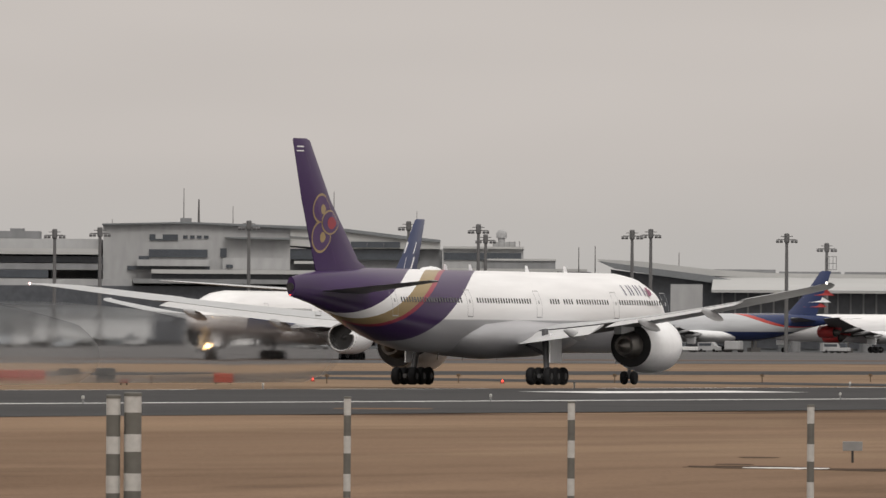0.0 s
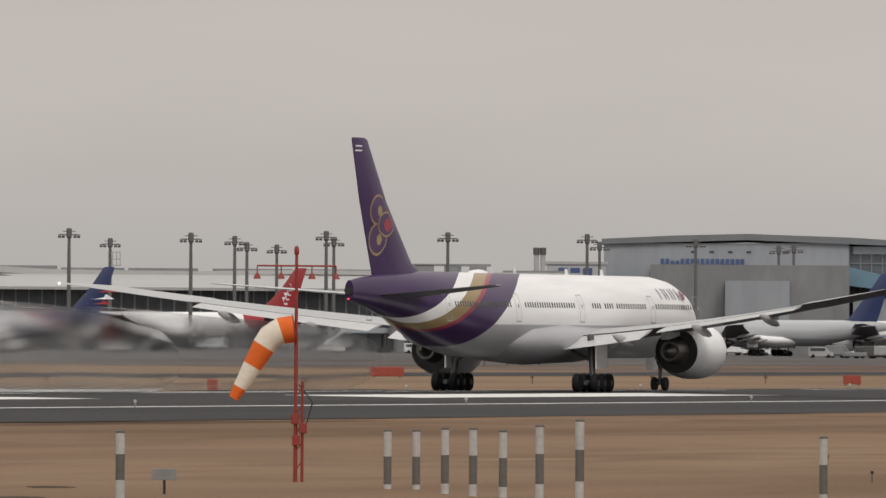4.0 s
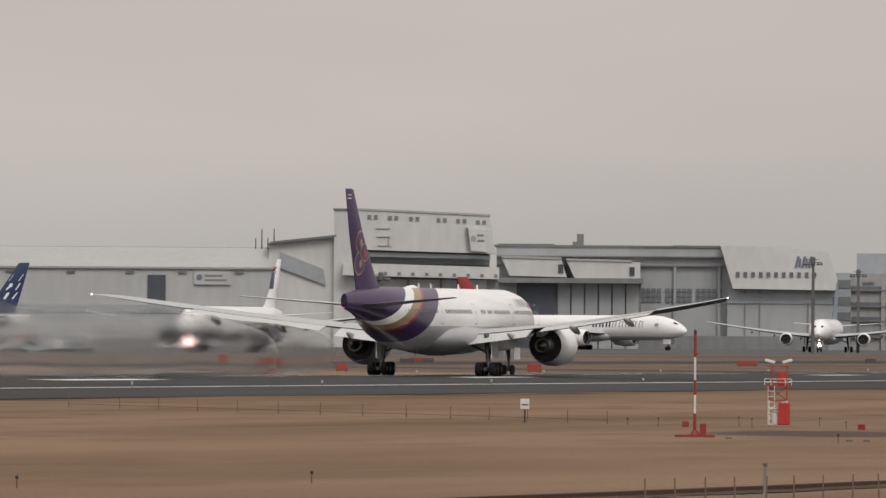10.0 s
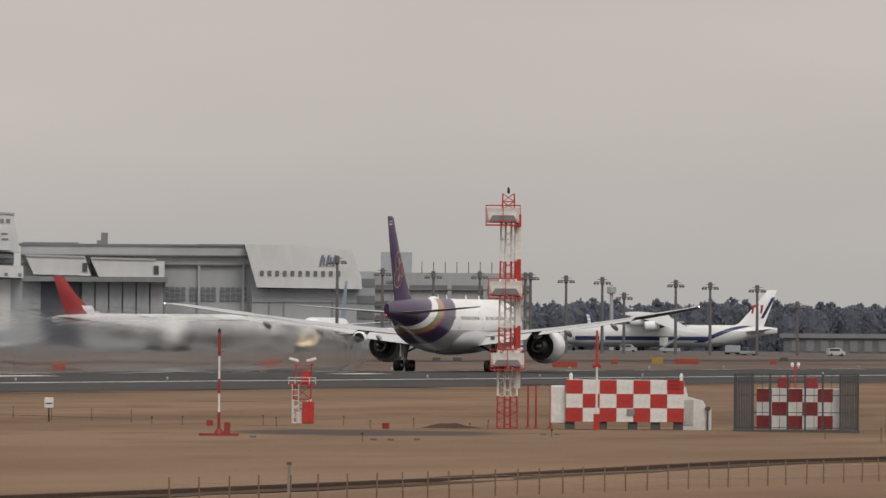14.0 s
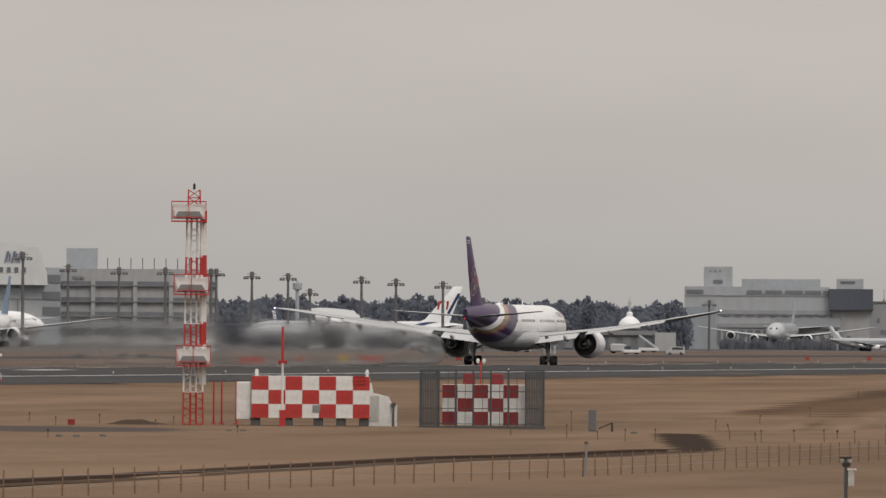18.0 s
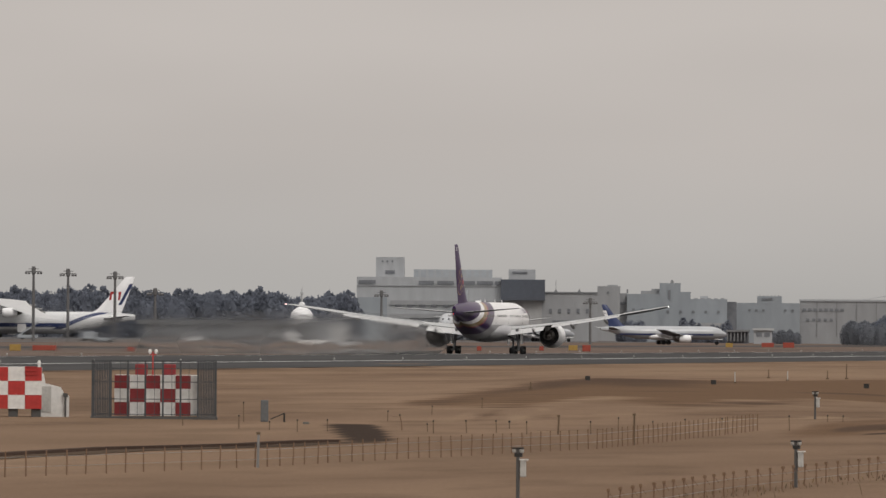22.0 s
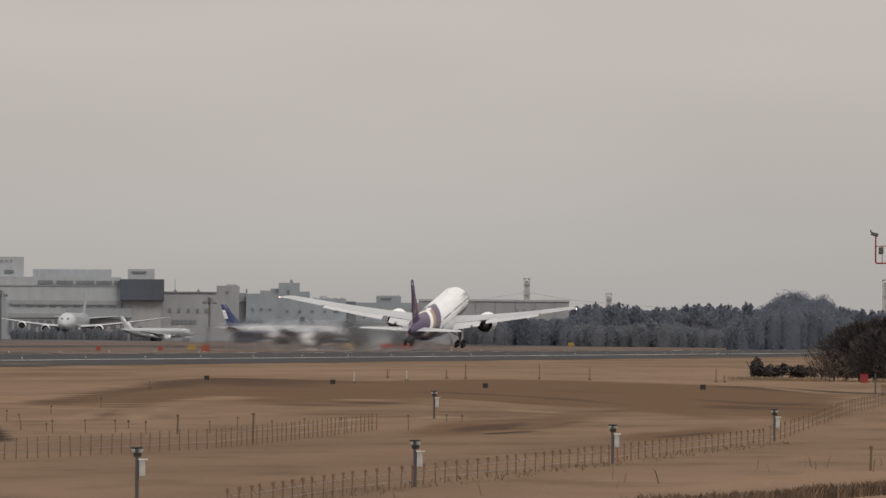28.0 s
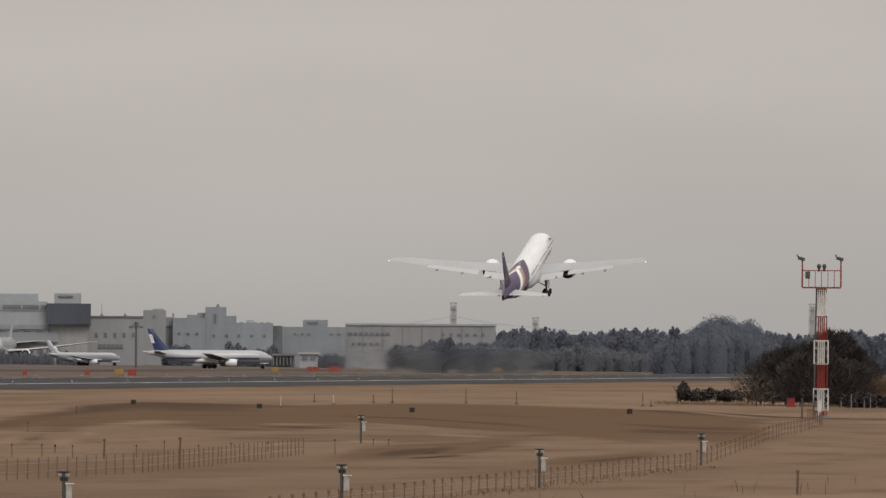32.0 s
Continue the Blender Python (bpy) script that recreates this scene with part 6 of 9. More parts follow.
PIER_MASTS = ((-24.234, 2295, 24.6), (-24.013, 2295, 25.0), (-23.286, 2295, 26.5), (-22.506, 2295, 26.6), (-22.165, 2295, 26.1), (-22.129, 2430, 25.3), (-21.414, 2295, 25.2), (-21.323, 2360, 26.0), (-20.659, 2295, 24.7), (-20.083, 2295, 24.0),
                   (-19.876, 2430, 24.6), (-19.818, 2430, 23.4), (-19.677, 2500, 23.5), (-19.443, 2360, 25.1), (-19.407, 2430, 24.5), (-18.868, 2360, 25.0), (-18.209, 1800, 19.8), (-18.15, 1900, 19.5), (-18.012, 2100, 18.9), (-17.695, 1900, 20.1), (-17.302, 1950, 19.5),
                   (-17.231, 1950, 19.7), (-16.767, 2000, 19.8))
APRON_MASTS = ((-14.078, 2600, 18.0), (-12.024, 2700, 22.6), (-11.809, 2900, 21.1), (-11.567, 2900, 20.5), (-11.347, 2900, 20.5), (-11.13, 2900, 20.3), (-11.105, 2900, 20.3), (-10.936, 2950, 19.9), (-10.764, 2950, 19.6),
                   (-10.66, 2980, 16.0), (-10.415, 2950, 19.0), (-10.251, 2950, 18.5), (-10.028, 2950, 17.9), (-9.837, 3000, 14.1), (-8.762, 3500, 15.6), (-7.769, 3500, 13.9))
for az, d, top in PIER_MASTS + APRON_MASTS:
    k = 1.35 if d < 2150 else 1.0
    flood_mast(az, d * k, 3.6 + (top - 3.6) * k)
flood_mast(-20.465, 2430, 24.0, cage=True)

# ---- other airliners, taxiing and parked ----
def facing(az, d, ang):
    """A pose on the ground with the nose turned ang degrees to the right of straight away."""
    return spot(az, d, 0, -ang)


NAVY, SILVER = (0.018, 0.032, 0.105), (0.50, 0.51, 0.53)
M_bluewhite = bands("white_blue_livery", [(-60, NAVY), (-31.0, WHITE)], (0.0, 0.0), belly=(3.6, (0.35, 0.36, 0.38)))
M_whitenavy = bands("white_navy_belly_livery", [(-60, WHITE), (-59, WHITE)], (0, 0), belly=(3.75, NAVY))
M_enginenavy = mat("dark_navy_engine_paint", (0.060, 0.070, 0.115), 0.3, vary=0.06)
M_lamp_pink = mat("pink_taxi_light", (1.0, 0.55, 0.50), 0.4, emit=6.0)
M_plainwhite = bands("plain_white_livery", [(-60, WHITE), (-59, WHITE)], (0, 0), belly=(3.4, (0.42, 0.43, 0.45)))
# white of far parked jets, dulled for haze in the paint colour
M_palegrey = bands("hazed_white_livery", [(-60, (0.46, 0.475, 0.50)), (-59, (0.46, 0.475, 0.50))], (0, 0), belly=(3.4, (0.30, 0.31, 0.33)))
M_silverblue = bands("silver_blue_livery", [(-60, NAVY), (-8.0, (0.42, 0.05, 0.04)), (-5.5, SILVER)], (0.09, 0.0006), belly=(4.2, NAVY))
M_whitered = bands("white_red_tail_livery", [(-60, (0.34, 0.025, 0.035)), (-17.0, WHITE)], (0.03, 0.0))
PALE = (0.66, 0.668, 0.68)
M_freighter = bands("white_freighter_livery", [(-60, PALE), (-25.5, NAVY), (-22.8, PALE)], (-0.12, 0.0), belly=(2.6, (0.46, 0.47, 0.49)), zc=4.4)
M_teal = mat("faded_blue_fin_paint", (0.13, 0.20, 0.30), 0.35, vary=0.06)
M_redwhite_fin = mat("red_fin_paint", (0.33, 0.03, 0.035), 0.3, vary=0.06)


def tail_marks(jet, marks):
    """Flat marks on both faces of the fin: (y, z, half length, half height, lean, material)."""
    for side in (-1, 1):
        for y, z, a, h, lean, m in marks:
            v = [(side * (fin_side(jet, py, pz) + 0.03), py, pz) for py, pz in ((y - a - lean, z - h), (y + a - lean, z - h), (y + a + lean, z + h), (y - a + lean, z + h))]
            part("fin_mark", mk("fin_mark", (v, [(0, 1, 2, 3)]), m), jet)


# a blue and white jet taxiing on the parallel taxiway
taxi_a = airliner("taxiing_airliner", "white and blue airliner taxiing with its landing light on", pose(-508, 1200, 0.5, 0, 0, 180), M_bluewhite, M_navy, detail=1, flaps=False, lights=[(0.0, 32.2, 1.7, 0.30, M_lamp_warm)])
tail_marks(taxi_a, [(-29.9 - 0.75 * i, 10.6 + 1.9 * i, 1.3, 0.72, -0.55, M_white) for i in range(3)])
for side in (-1, 1):
    part("cheat_line", mk("cheat_line", merge(flank_patch(-24, 27, 94, 120, 3.12, 5.55, side, 4)), M_navy), taxi_a, "navy cheat line")
    part("cheat_line", mk("cheat_line", merge(flank_patch(-24, 4, 86, 94, 3.12, 5.55, side, 3)), M_sky), taxi_a, "light blue cheat line")
cabin(taxi_a, [(-22, -10), (-7, 3), (7, 19)], doors=(-24, -9, 4.5, 20.6, 31))

# a white and navy jet taxiing towards the runway end
taxi_b = airliner("taxiing_airliner", "white and navy airliner with a red and white fin, taxiing", pose(-592, 2262, 1.1, 0, 0, 180), M_whitenavy, M_white, detail=1, flaps=False, engine_mat=M_enginenavy, lights=[(0.0, 32.2, 1.7, 0.5, M_lamp_pink), (0.0, 32.4, 2.0, 0.22, M_lamp_white)])
tail_marks(taxi_b, [(-29.4, 13.8, 0.9, 1.6, -1.1, M_navy), (-30.5, 11.5, 2.2, 0.7, 0.6, M_redpaint), (-31.4, 13.6, 1.8, 0.6, 0.6, M_navy), (-32.8, 15.8, 1.5, 0.7, 0.5, M_redpaint), (-28.5, 9.8, 2.4, 0.6, 0.5, M_redpaint)])
part("nose_emblem", mk("nose_emblem", merge(flank_patch(27.5, 30.5, 58, 74, 2.98, 5.5, 1, 4), flank_patch(27.5, 30.5, 58, 74, 2.98, 5.5, -1, 4)), M_redpaint), taxi_b, "red nose emblem")

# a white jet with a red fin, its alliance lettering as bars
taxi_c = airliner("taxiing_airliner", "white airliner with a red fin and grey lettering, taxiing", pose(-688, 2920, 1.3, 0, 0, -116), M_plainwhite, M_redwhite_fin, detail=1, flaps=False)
for side in (-1, 1):
    for i in range(8):
        bold = i < 3
        y0 = 9.6 + i * 2.1
        tall = 5 if i in (6, 7) else 0
        part("lettering", mk("lettering", merge(flank_patch(y0, y0 + (0.55 if bold else 0.3), 58 - tall, 88, 3.12, 5.55, side), flank_patch(y0 + 0.95, y0 + (1.5 if bold else 1.25), 62, 88, 3.12, 5.55, side), flank_patch(y0, y0 + 1.4, 58, 63 if bold else 61, 3.12, 5.55, side)), M_navy if bold else M_line), taxi_c, "dark lettering stroke")
    part("emblem", mk("emblem", merge(flank_patch(29.2, 30.4, 66, 82, 2.98, 5.5, side)), M_line), taxi_c, "round grey emblem")

tail_marks(taxi_c, [(-25.0, 9.9, 1.5, 0.75, -0.6, M_white), (-23.3, 8.75, 1.9, 0.38, -0.4, M_white)])

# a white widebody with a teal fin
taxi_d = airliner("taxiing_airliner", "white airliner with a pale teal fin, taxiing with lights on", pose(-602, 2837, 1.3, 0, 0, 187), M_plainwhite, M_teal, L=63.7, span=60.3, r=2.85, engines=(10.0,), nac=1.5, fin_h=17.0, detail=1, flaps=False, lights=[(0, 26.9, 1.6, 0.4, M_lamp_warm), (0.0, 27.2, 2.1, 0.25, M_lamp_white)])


def parked(name_label, az, d, ang, body, fin, **kw):
    return airliner("parked_airliner", name_label, facing(az, d, ang), body, fin, detail=1, flaps=False, **kw)


p1 = parked("silver and blue airliner with a striped fin, parked at the pier", -21.03, 2415, -52, M_silverblue, M_navy, L=63, span=60, r=2.85, engines=(10.0,), nac=1.4, fin_h=16.7)
tail_marks(p1, [(-27.5, 10.8, 2.6, 0.5, 1.0, M_white), (-28.6, 12.3, 2.4, 0.6, 1.0, M_redpaint), (-26.6, 9.7, 2.8, 0.4, 0.8, M_redpaint)])
p2 = parked("white airliner with red tail and engines, parked at the pier", -20.15, 2415, -52, M_whitered, M_redwhite_fin, L=66, span=60, r=2.85, engines=(9.5, 19.0), nac=1.25, engine_mat=M_redpaint, fin_h=16.7)
tail_marks(p2, [(-27.5 - i * 0.45, 10.2 + i * 0.9, 0.35, 0.75, 0.3, M_white) for i in range(4)])
parked("white airliner with dark blue fin, parked before cargo building", -17.35, 2330, -60, M_palegrey, M_navy, L=55, span=48, r=2.5, engines=(9.0,), nac=1.3, fin_h=16.0)
for az, d in ((-16.75, 2330), (-16.34, 2330)):
    p = parked("white and blue airliner with white-marked navy fin, parked", az, d, -62, M_bluewhite, M_navy, L=55, span=47.6, r=2.5, engines=(8.5,), nac=1.35, fin_h=16.6)
    for side in (-1, 1):
        part("cheat_line", mk("cheat_line", merge(flank_patch(-17, 17, 96, 112, 2.53, 4.48, side, 3)), M_sky), p, "light blue cheat line")
        part("cheat_line", mk("cheat_line", merge(flank_patch(-17, 17, 112, 124, 2.53, 4.48, side, 3)), M_navy), p, "navy cheat line")
    tail_marks(p, [(-23.2 - 0.62 * i, 10.2 + 1.75 * i, 1.1, 0.66, -0.5, M_white) for i in range(3)])
p = parked("white and blue airliner behind the freighter, parked", -10.63, 3575, 40, M_bluewhite, M_navy, L=42, span=36, r=2.0, engines=(6.5,), nac=1.1, fin_h=12.0)
tail_marks(p, [(-19.0 - 0.3 * i, 8.2 + 1.0 * i, 0.55, 0.42, -0.2, M_white) for i in range(3)])
# the high-winged freighter
p = parked("large white high-winged freighter with a navy stripe, parked", -10.455, 3430, -88, M_freighter, M_white, L=63, span=62, r=3.2, engines=(9.0, 17.0), nac=1.3, high=True, fin_h=17.6)
for side in (-1, 1):
    part("cheat_line", mk("cheat_line", merge(flank_patch(-12, 26, 92, 112, 3.23, 4.4, side, 4)), M_navy), p, "navy cheat line")
    part("flank_emblem", mk("flank_emblem", merge(flank_patch(17.5, 19.2, 92, 112, 3.26, 4.4, side, 3)), M_white), p, "white emblem")
tail_marks(p, [(-25.6, 11.4, 1.3, 0.45, 0.0, M_redpaint), (-25.6, 13.0, 1.1, 0.4, 0.0, M_redpaint), (-26.9, 12.2, 0.3, 1.2, -0.2, M_redpaint), (-24.4, 12.2, 0.3, 1.2, -0.2, M_redpaint), (-28.6, 12.6, 0.45, 3.0, -1.6, M_navy)])
p = parked("white four-engined freighter parked facing the runway", -8.405, 3950, 186, M_palegrey, M_clad2, L=70, span=60, r=3.2, engines=(9.5, 18.5), nac=1.35, fin_h=16.5)
p = parked("white narrow airliner with a navy stripe and navy fin, parked", -7.42, 3650, 78, M_palegrey, M_navy, L=39, span=34, r=2.0, engines=(6.3,), nac=1.1, fin_h=12.0)
for side in (-1, 1):
    part("cheat_line", mk("cheat_line", merge(flank_patch(-14, 15, 98, 112, 2.03, 3.58, side, 3)), M_navy), p, "navy cheat line")
tail_marks(p, [(-17.6 - 0.3 * i, 8.0 + 0.9 * i, 0.5, 0.4, -0.2, M_white) for i in range(3)])
p = parked("small white jet parked by the warehouse", -8.02, 3850, 100, M_palegrey, M_palegrey, L=24, span=22, r=1.5, engines=(4.0,), nac=0.8, fin_h=8.0)


# ---- apron vehicles and stacked containers ----
def van(az, d, turn, kind, m):
    t = thing(kind, {"service_van": "white service van parked on the apron", "container_dolly": "pale cargo container on a low dolly", "tow_tractor": "low dark tow tractor on the apron", "stair_truck": "pale passenger stair truck"}[kind], "vehicle", spot(az, d, 0, turn), "apron vehicles")
    wheels = [(-1.4, 0.75), (1.4, 0.75), (-1.4, -0.75), (1.4, -0.75)]
    if kind == "service_van":
        pr = [(-2.2, 0.35), (-2.2, 2.0), (0.9, 2.05), (1.6, 1.25), (2.3, 1.1), (2.35, 0.35)]
        part("body", mk("body", ([(x, -0.85, z) for x, z in pr] + [(x, 0.85, z) for x, z in pr], [tuple(range(6)), tuple(range(11, 5, -1))] + [(i, (i + 1) % 6, (i + 1) % 6 + 6, i + 6) for i in range(6)]), m), t)
        part("side_window", mk("side_window", box(-1.9, 0.8, -0.88, 0.88, 1.25, 1.8), M_window), t)
    elif kind == "container_dolly":
        part("container", bevelled("container", box(-1.6, 1.6, -1.2, 1.2, 0.6, 2.3), m, 0.1), t)
        part("deck", mk("deck", box(-1.9, 1.9, -1.25, 1.25, 0.42, 0.6), M_pole), t)
    elif kind == "tow_tractor":
        part("body", bevelled("body", box(-2.2, 2.2, -1.0, 1.0, 0.35, 1.1), m, 0.1), t)
        part("cab", bevelled("cab", box(0.3, 1.6, -0.8, 0.8, 1.1, 2.0), M_window, 0.1), t)
    else:
        part("body", bevelled("body", box(-2.6, 2.6, -1.0, 1.0, 0.4, 1.2), m, 0.08), t)
        part("stair", mk("stair", ([(-2.4, y, 1.2) for y in (-0.8, 0.8)] + [(2.6, y, 4.6) for y in (-0.8, 0.8)] + [(2.6, y, 4.2) for y in (-0.8, 0.8)] + [(-2.0, y, 1.0) for y in (-0.8, 0.8)], [(0, 1, 3, 2), (2, 3, 5, 4), (4, 5, 7, 6), (6, 7, 1, 0), (0, 2, 4, 6), (1, 7, 5, 3)]), M_clad2), t)
    wm = mk("wheel", moved(turned([(-0.1, 0.34), (0.1, 0.34)], 12), pose(0, 0, 0)), M_tyre)
    for x, y in wheels:
        part("wheel", wm, t, "", pose(x, y, 0.34))


rng = random.Random(12)
for i in range(64):
    az = rng.choice((rng.uniform(-24.5, -21.6), rng.uniform(-21.4, -18.5), rng.uniform(-18.3, -16.0), rng.uniform(-16.0, -14.6), rng.uniform(-11.4, -8.6)))
    d = {True: rng.uniform(2300, 2420), False: rng.uniform(2380, 2480)}[az < -18.4] if az < -16 else (rng.uniform(2450, 2600) if az < -14 else rng.uniform(2900, 3300))
    kind = rng.choice(("service_van", "container_dolly", "container_dolly", "tow_tractor", "stair_truck"))
    van(az, d, rng.uniform(-25, 25) + rng.choice((0, 180)), kind, rng.choice((M_carwhite, M_carwhite, M_clad2, M_concrete, M_redpaint if kind == "container_dolly" and i % 5 == 0 else M_clad)))
# the crowded stands beside the cargo building
for i in range(30):
    kind = rng.choice(("container_dolly", "container_dolly", "tow_tractor", "service_van"))
    van(-17.1 + i * 0.055 + rng.uniform(-0.02, 0.02), rng.uniform(2180, 2260), rng.uniform(-15, 15), kind, rng.choice((M_clad2, M_concrete, M_concrete2, M_carwhite, M_pole)))
van(-19.02, 2380, 8, "service_van", M_carwhite)


# ---- woods, hill, bushes, reeds ----
def leaf_cloud(rng, cx, cy, cz, rx, ry, rz, n, size, taper=0.0, outer=False):
    """Small tilted leaf sheets scattered through a crown, as vertices and faces; outer: hanging leaves on its outside alone."""
    g = np.random.default_rng(rng.randrange(1 << 30))
    p = g.normal(size=(n, 3))
    p *= (g.uniform(0.7 if outer else 0.12, 1, (n, 1)) ** 0.4) / np.linalg.norm(p, axis=1, keepdims=True)
    w = 1 - taper * (p[:, 2:3] + 1) / 2
    c0 = np.array((cx, cy, cz)) + p * np.hstack((rx * w, ry * w, np.full((n, 1), rz)))
    nrm = np.column_stack((g.uniform(-0.9, 0.9, n), g.uniform(-0.9, 0.9, n), g.uniform(0.0, 0.45, n) if outer else g.uniform(0.3, 1, n)))
    nrm /= np.linalg.norm(nrm, axis=1, keepdims=True)
    t1 = np.cross(nrm, g.normal(size=(n, 3)))
    t1 /= np.linalg.norm(t1, axis=1, keepdims=True)
    t2 = np.cross(nrm, t1)
    s = size * g.uniform(0.6, 1.4, (n, 1))
    v = np.stack([c0 + s * (a * t1 + r * t2) for a, r in ((1, 0.1), (0.1, 0.9), (-1, -0.1), (0.1, -0.8))], axis=1).reshape(-1, 3)
    return v.tolist(), np.arange(4 * n).reshape(-1, 4).tolist()


def crown(rng, x, y, z, h, rx, ry, pine):
    """A dense crown that reaches to the ground, round-headed or pointed, with a lumpy outline."""
    k, v = 12, []
    prof = ((0.0, 0.9), (0.25, 1.0), (0.45, 0.92), (0.62, 0.66), (0.78, 0.42), (0.9, 0.2), (1.0, 0.04)) if pine else ((0.0, 0.92), (0.3, 1.0), (0.55, 1.02), (0.72, 0.9), (0.85, 0.68), (0.95, 0.38), (1.0, 0.08))
    seed = rng.uniform(0, 99)
    for u, w in prof:
        for j in range(k):
            a = 2 * math.pi * (j + 0.5 * rng.random()) / k
            q = w * (1 + 0.34 * noise.noise(Vector((1.6 * math.cos(a) + seed, 1.6 * math.sin(a), 4 * u))))
            v.append((x + rx * q * math.cos(a), y + ry * q * math.sin(a), z + h * (u + 0.06 * noise.noise(Vector((2 * math.cos(a), seed, 5 * u))))))
    n = len(prof)
    f = [(k * i + j, k * i + (j + 1) % k, k * i + k + (j + 1) % k, k * i + k + j) for i in range(n - 1) for j in range(k)]
    return v, f + [tuple(range(k * n - k, k * n))]


def wood(name, label, az0, az1, d0, d1, h0, h1, count, material, seed, base=0.0, rise=None, conifer=0.35, leaves=190, size=0.28, wide=1.0):
    """A far wood of many crowns with an uneven skyline, one sheet of stuff: dense crowns fringed with leaves. rise: the hill under it."""
    rng = random.Random(seed)
    v, f = [], []

    def add(shape):
        o = len(v)
        v.extend(shape[0])
        f.extend(tuple(i_ + o for i_ in g) for g in shape[1])

    for i in range(count):
        az = az0 + (az1 - az0) * (i + rng.uniform(-0.4, 0.4)) / count
        d = rng.uniform(d0, d1)
        x, y = d * math.sin(radians(az)), d * math.cos(radians(az))
        up = base + (rise((az - az0) / (az1 - az0)) * (0.35 + 0.65 * (d - d0) / (d1 - d0)) if rise else 0.0)
        z = land(x, y) - 0.3
        h = up + rng.uniform(h0, h1) * (1 + 0.18 * noise.noise(Vector((az * 4, seed, 0))))
        pine = rng.random() < conifer
        h += 1.6 * pine
        tall = h - up
        rx = tall * (rng.uniform(0.18, 0.24) if pine else rng.uniform(0.30, 0.44)) * wide
        ry = rx * 0.45
        add(crown(rng, x, y, z, h * 0.88, rx * 0.72, ry * 0.7, pine))
        add(leaf_cloud(rng, x, y, z + h - tall * 0.5, rx * (0.75 if pine else 0.95), ry, tall * 0.46, leaves, size * 0.8 * tall / 11, 0.85 if pine else 0.1, True))
        add(leaf_cloud(rng, x, y, z + h * 0.42, rx * 1.1, ry * 1.25, h * 0.52, int(leaves * 1.5), size * 1.5 * tall / 11, 0.2, True))
    return tagged(new(name, mesh_of(name, v, f, material, True)), label, "woodland", kind="stuff")


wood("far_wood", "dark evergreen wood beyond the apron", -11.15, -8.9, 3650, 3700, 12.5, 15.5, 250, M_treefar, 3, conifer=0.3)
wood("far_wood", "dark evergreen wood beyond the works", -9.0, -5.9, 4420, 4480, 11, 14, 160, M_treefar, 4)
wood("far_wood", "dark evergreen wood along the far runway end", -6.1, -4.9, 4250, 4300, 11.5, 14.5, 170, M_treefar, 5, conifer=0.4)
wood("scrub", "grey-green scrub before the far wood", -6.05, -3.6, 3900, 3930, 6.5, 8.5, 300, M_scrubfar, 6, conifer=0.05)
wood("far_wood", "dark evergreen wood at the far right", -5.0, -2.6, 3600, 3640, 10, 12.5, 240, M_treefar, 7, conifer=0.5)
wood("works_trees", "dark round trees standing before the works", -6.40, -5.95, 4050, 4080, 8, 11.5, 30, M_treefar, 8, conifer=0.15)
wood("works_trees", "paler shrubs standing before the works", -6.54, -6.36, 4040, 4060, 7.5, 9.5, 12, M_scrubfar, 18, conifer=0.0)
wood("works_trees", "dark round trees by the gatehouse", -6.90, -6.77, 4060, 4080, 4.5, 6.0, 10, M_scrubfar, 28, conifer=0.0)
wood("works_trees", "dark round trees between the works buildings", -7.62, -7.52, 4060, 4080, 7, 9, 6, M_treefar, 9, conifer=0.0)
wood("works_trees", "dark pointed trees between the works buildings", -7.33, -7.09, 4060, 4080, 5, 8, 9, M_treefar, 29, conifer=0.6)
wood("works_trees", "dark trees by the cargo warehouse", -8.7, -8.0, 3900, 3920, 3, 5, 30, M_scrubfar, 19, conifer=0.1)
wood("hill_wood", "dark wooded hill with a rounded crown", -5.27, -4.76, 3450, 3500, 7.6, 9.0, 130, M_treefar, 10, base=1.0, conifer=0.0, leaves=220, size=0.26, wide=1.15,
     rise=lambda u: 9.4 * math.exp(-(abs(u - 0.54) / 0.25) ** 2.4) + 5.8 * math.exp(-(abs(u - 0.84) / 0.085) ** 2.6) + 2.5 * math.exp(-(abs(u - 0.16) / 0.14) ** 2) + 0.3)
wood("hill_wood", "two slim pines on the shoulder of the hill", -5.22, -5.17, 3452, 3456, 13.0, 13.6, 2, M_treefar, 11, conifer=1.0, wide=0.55)


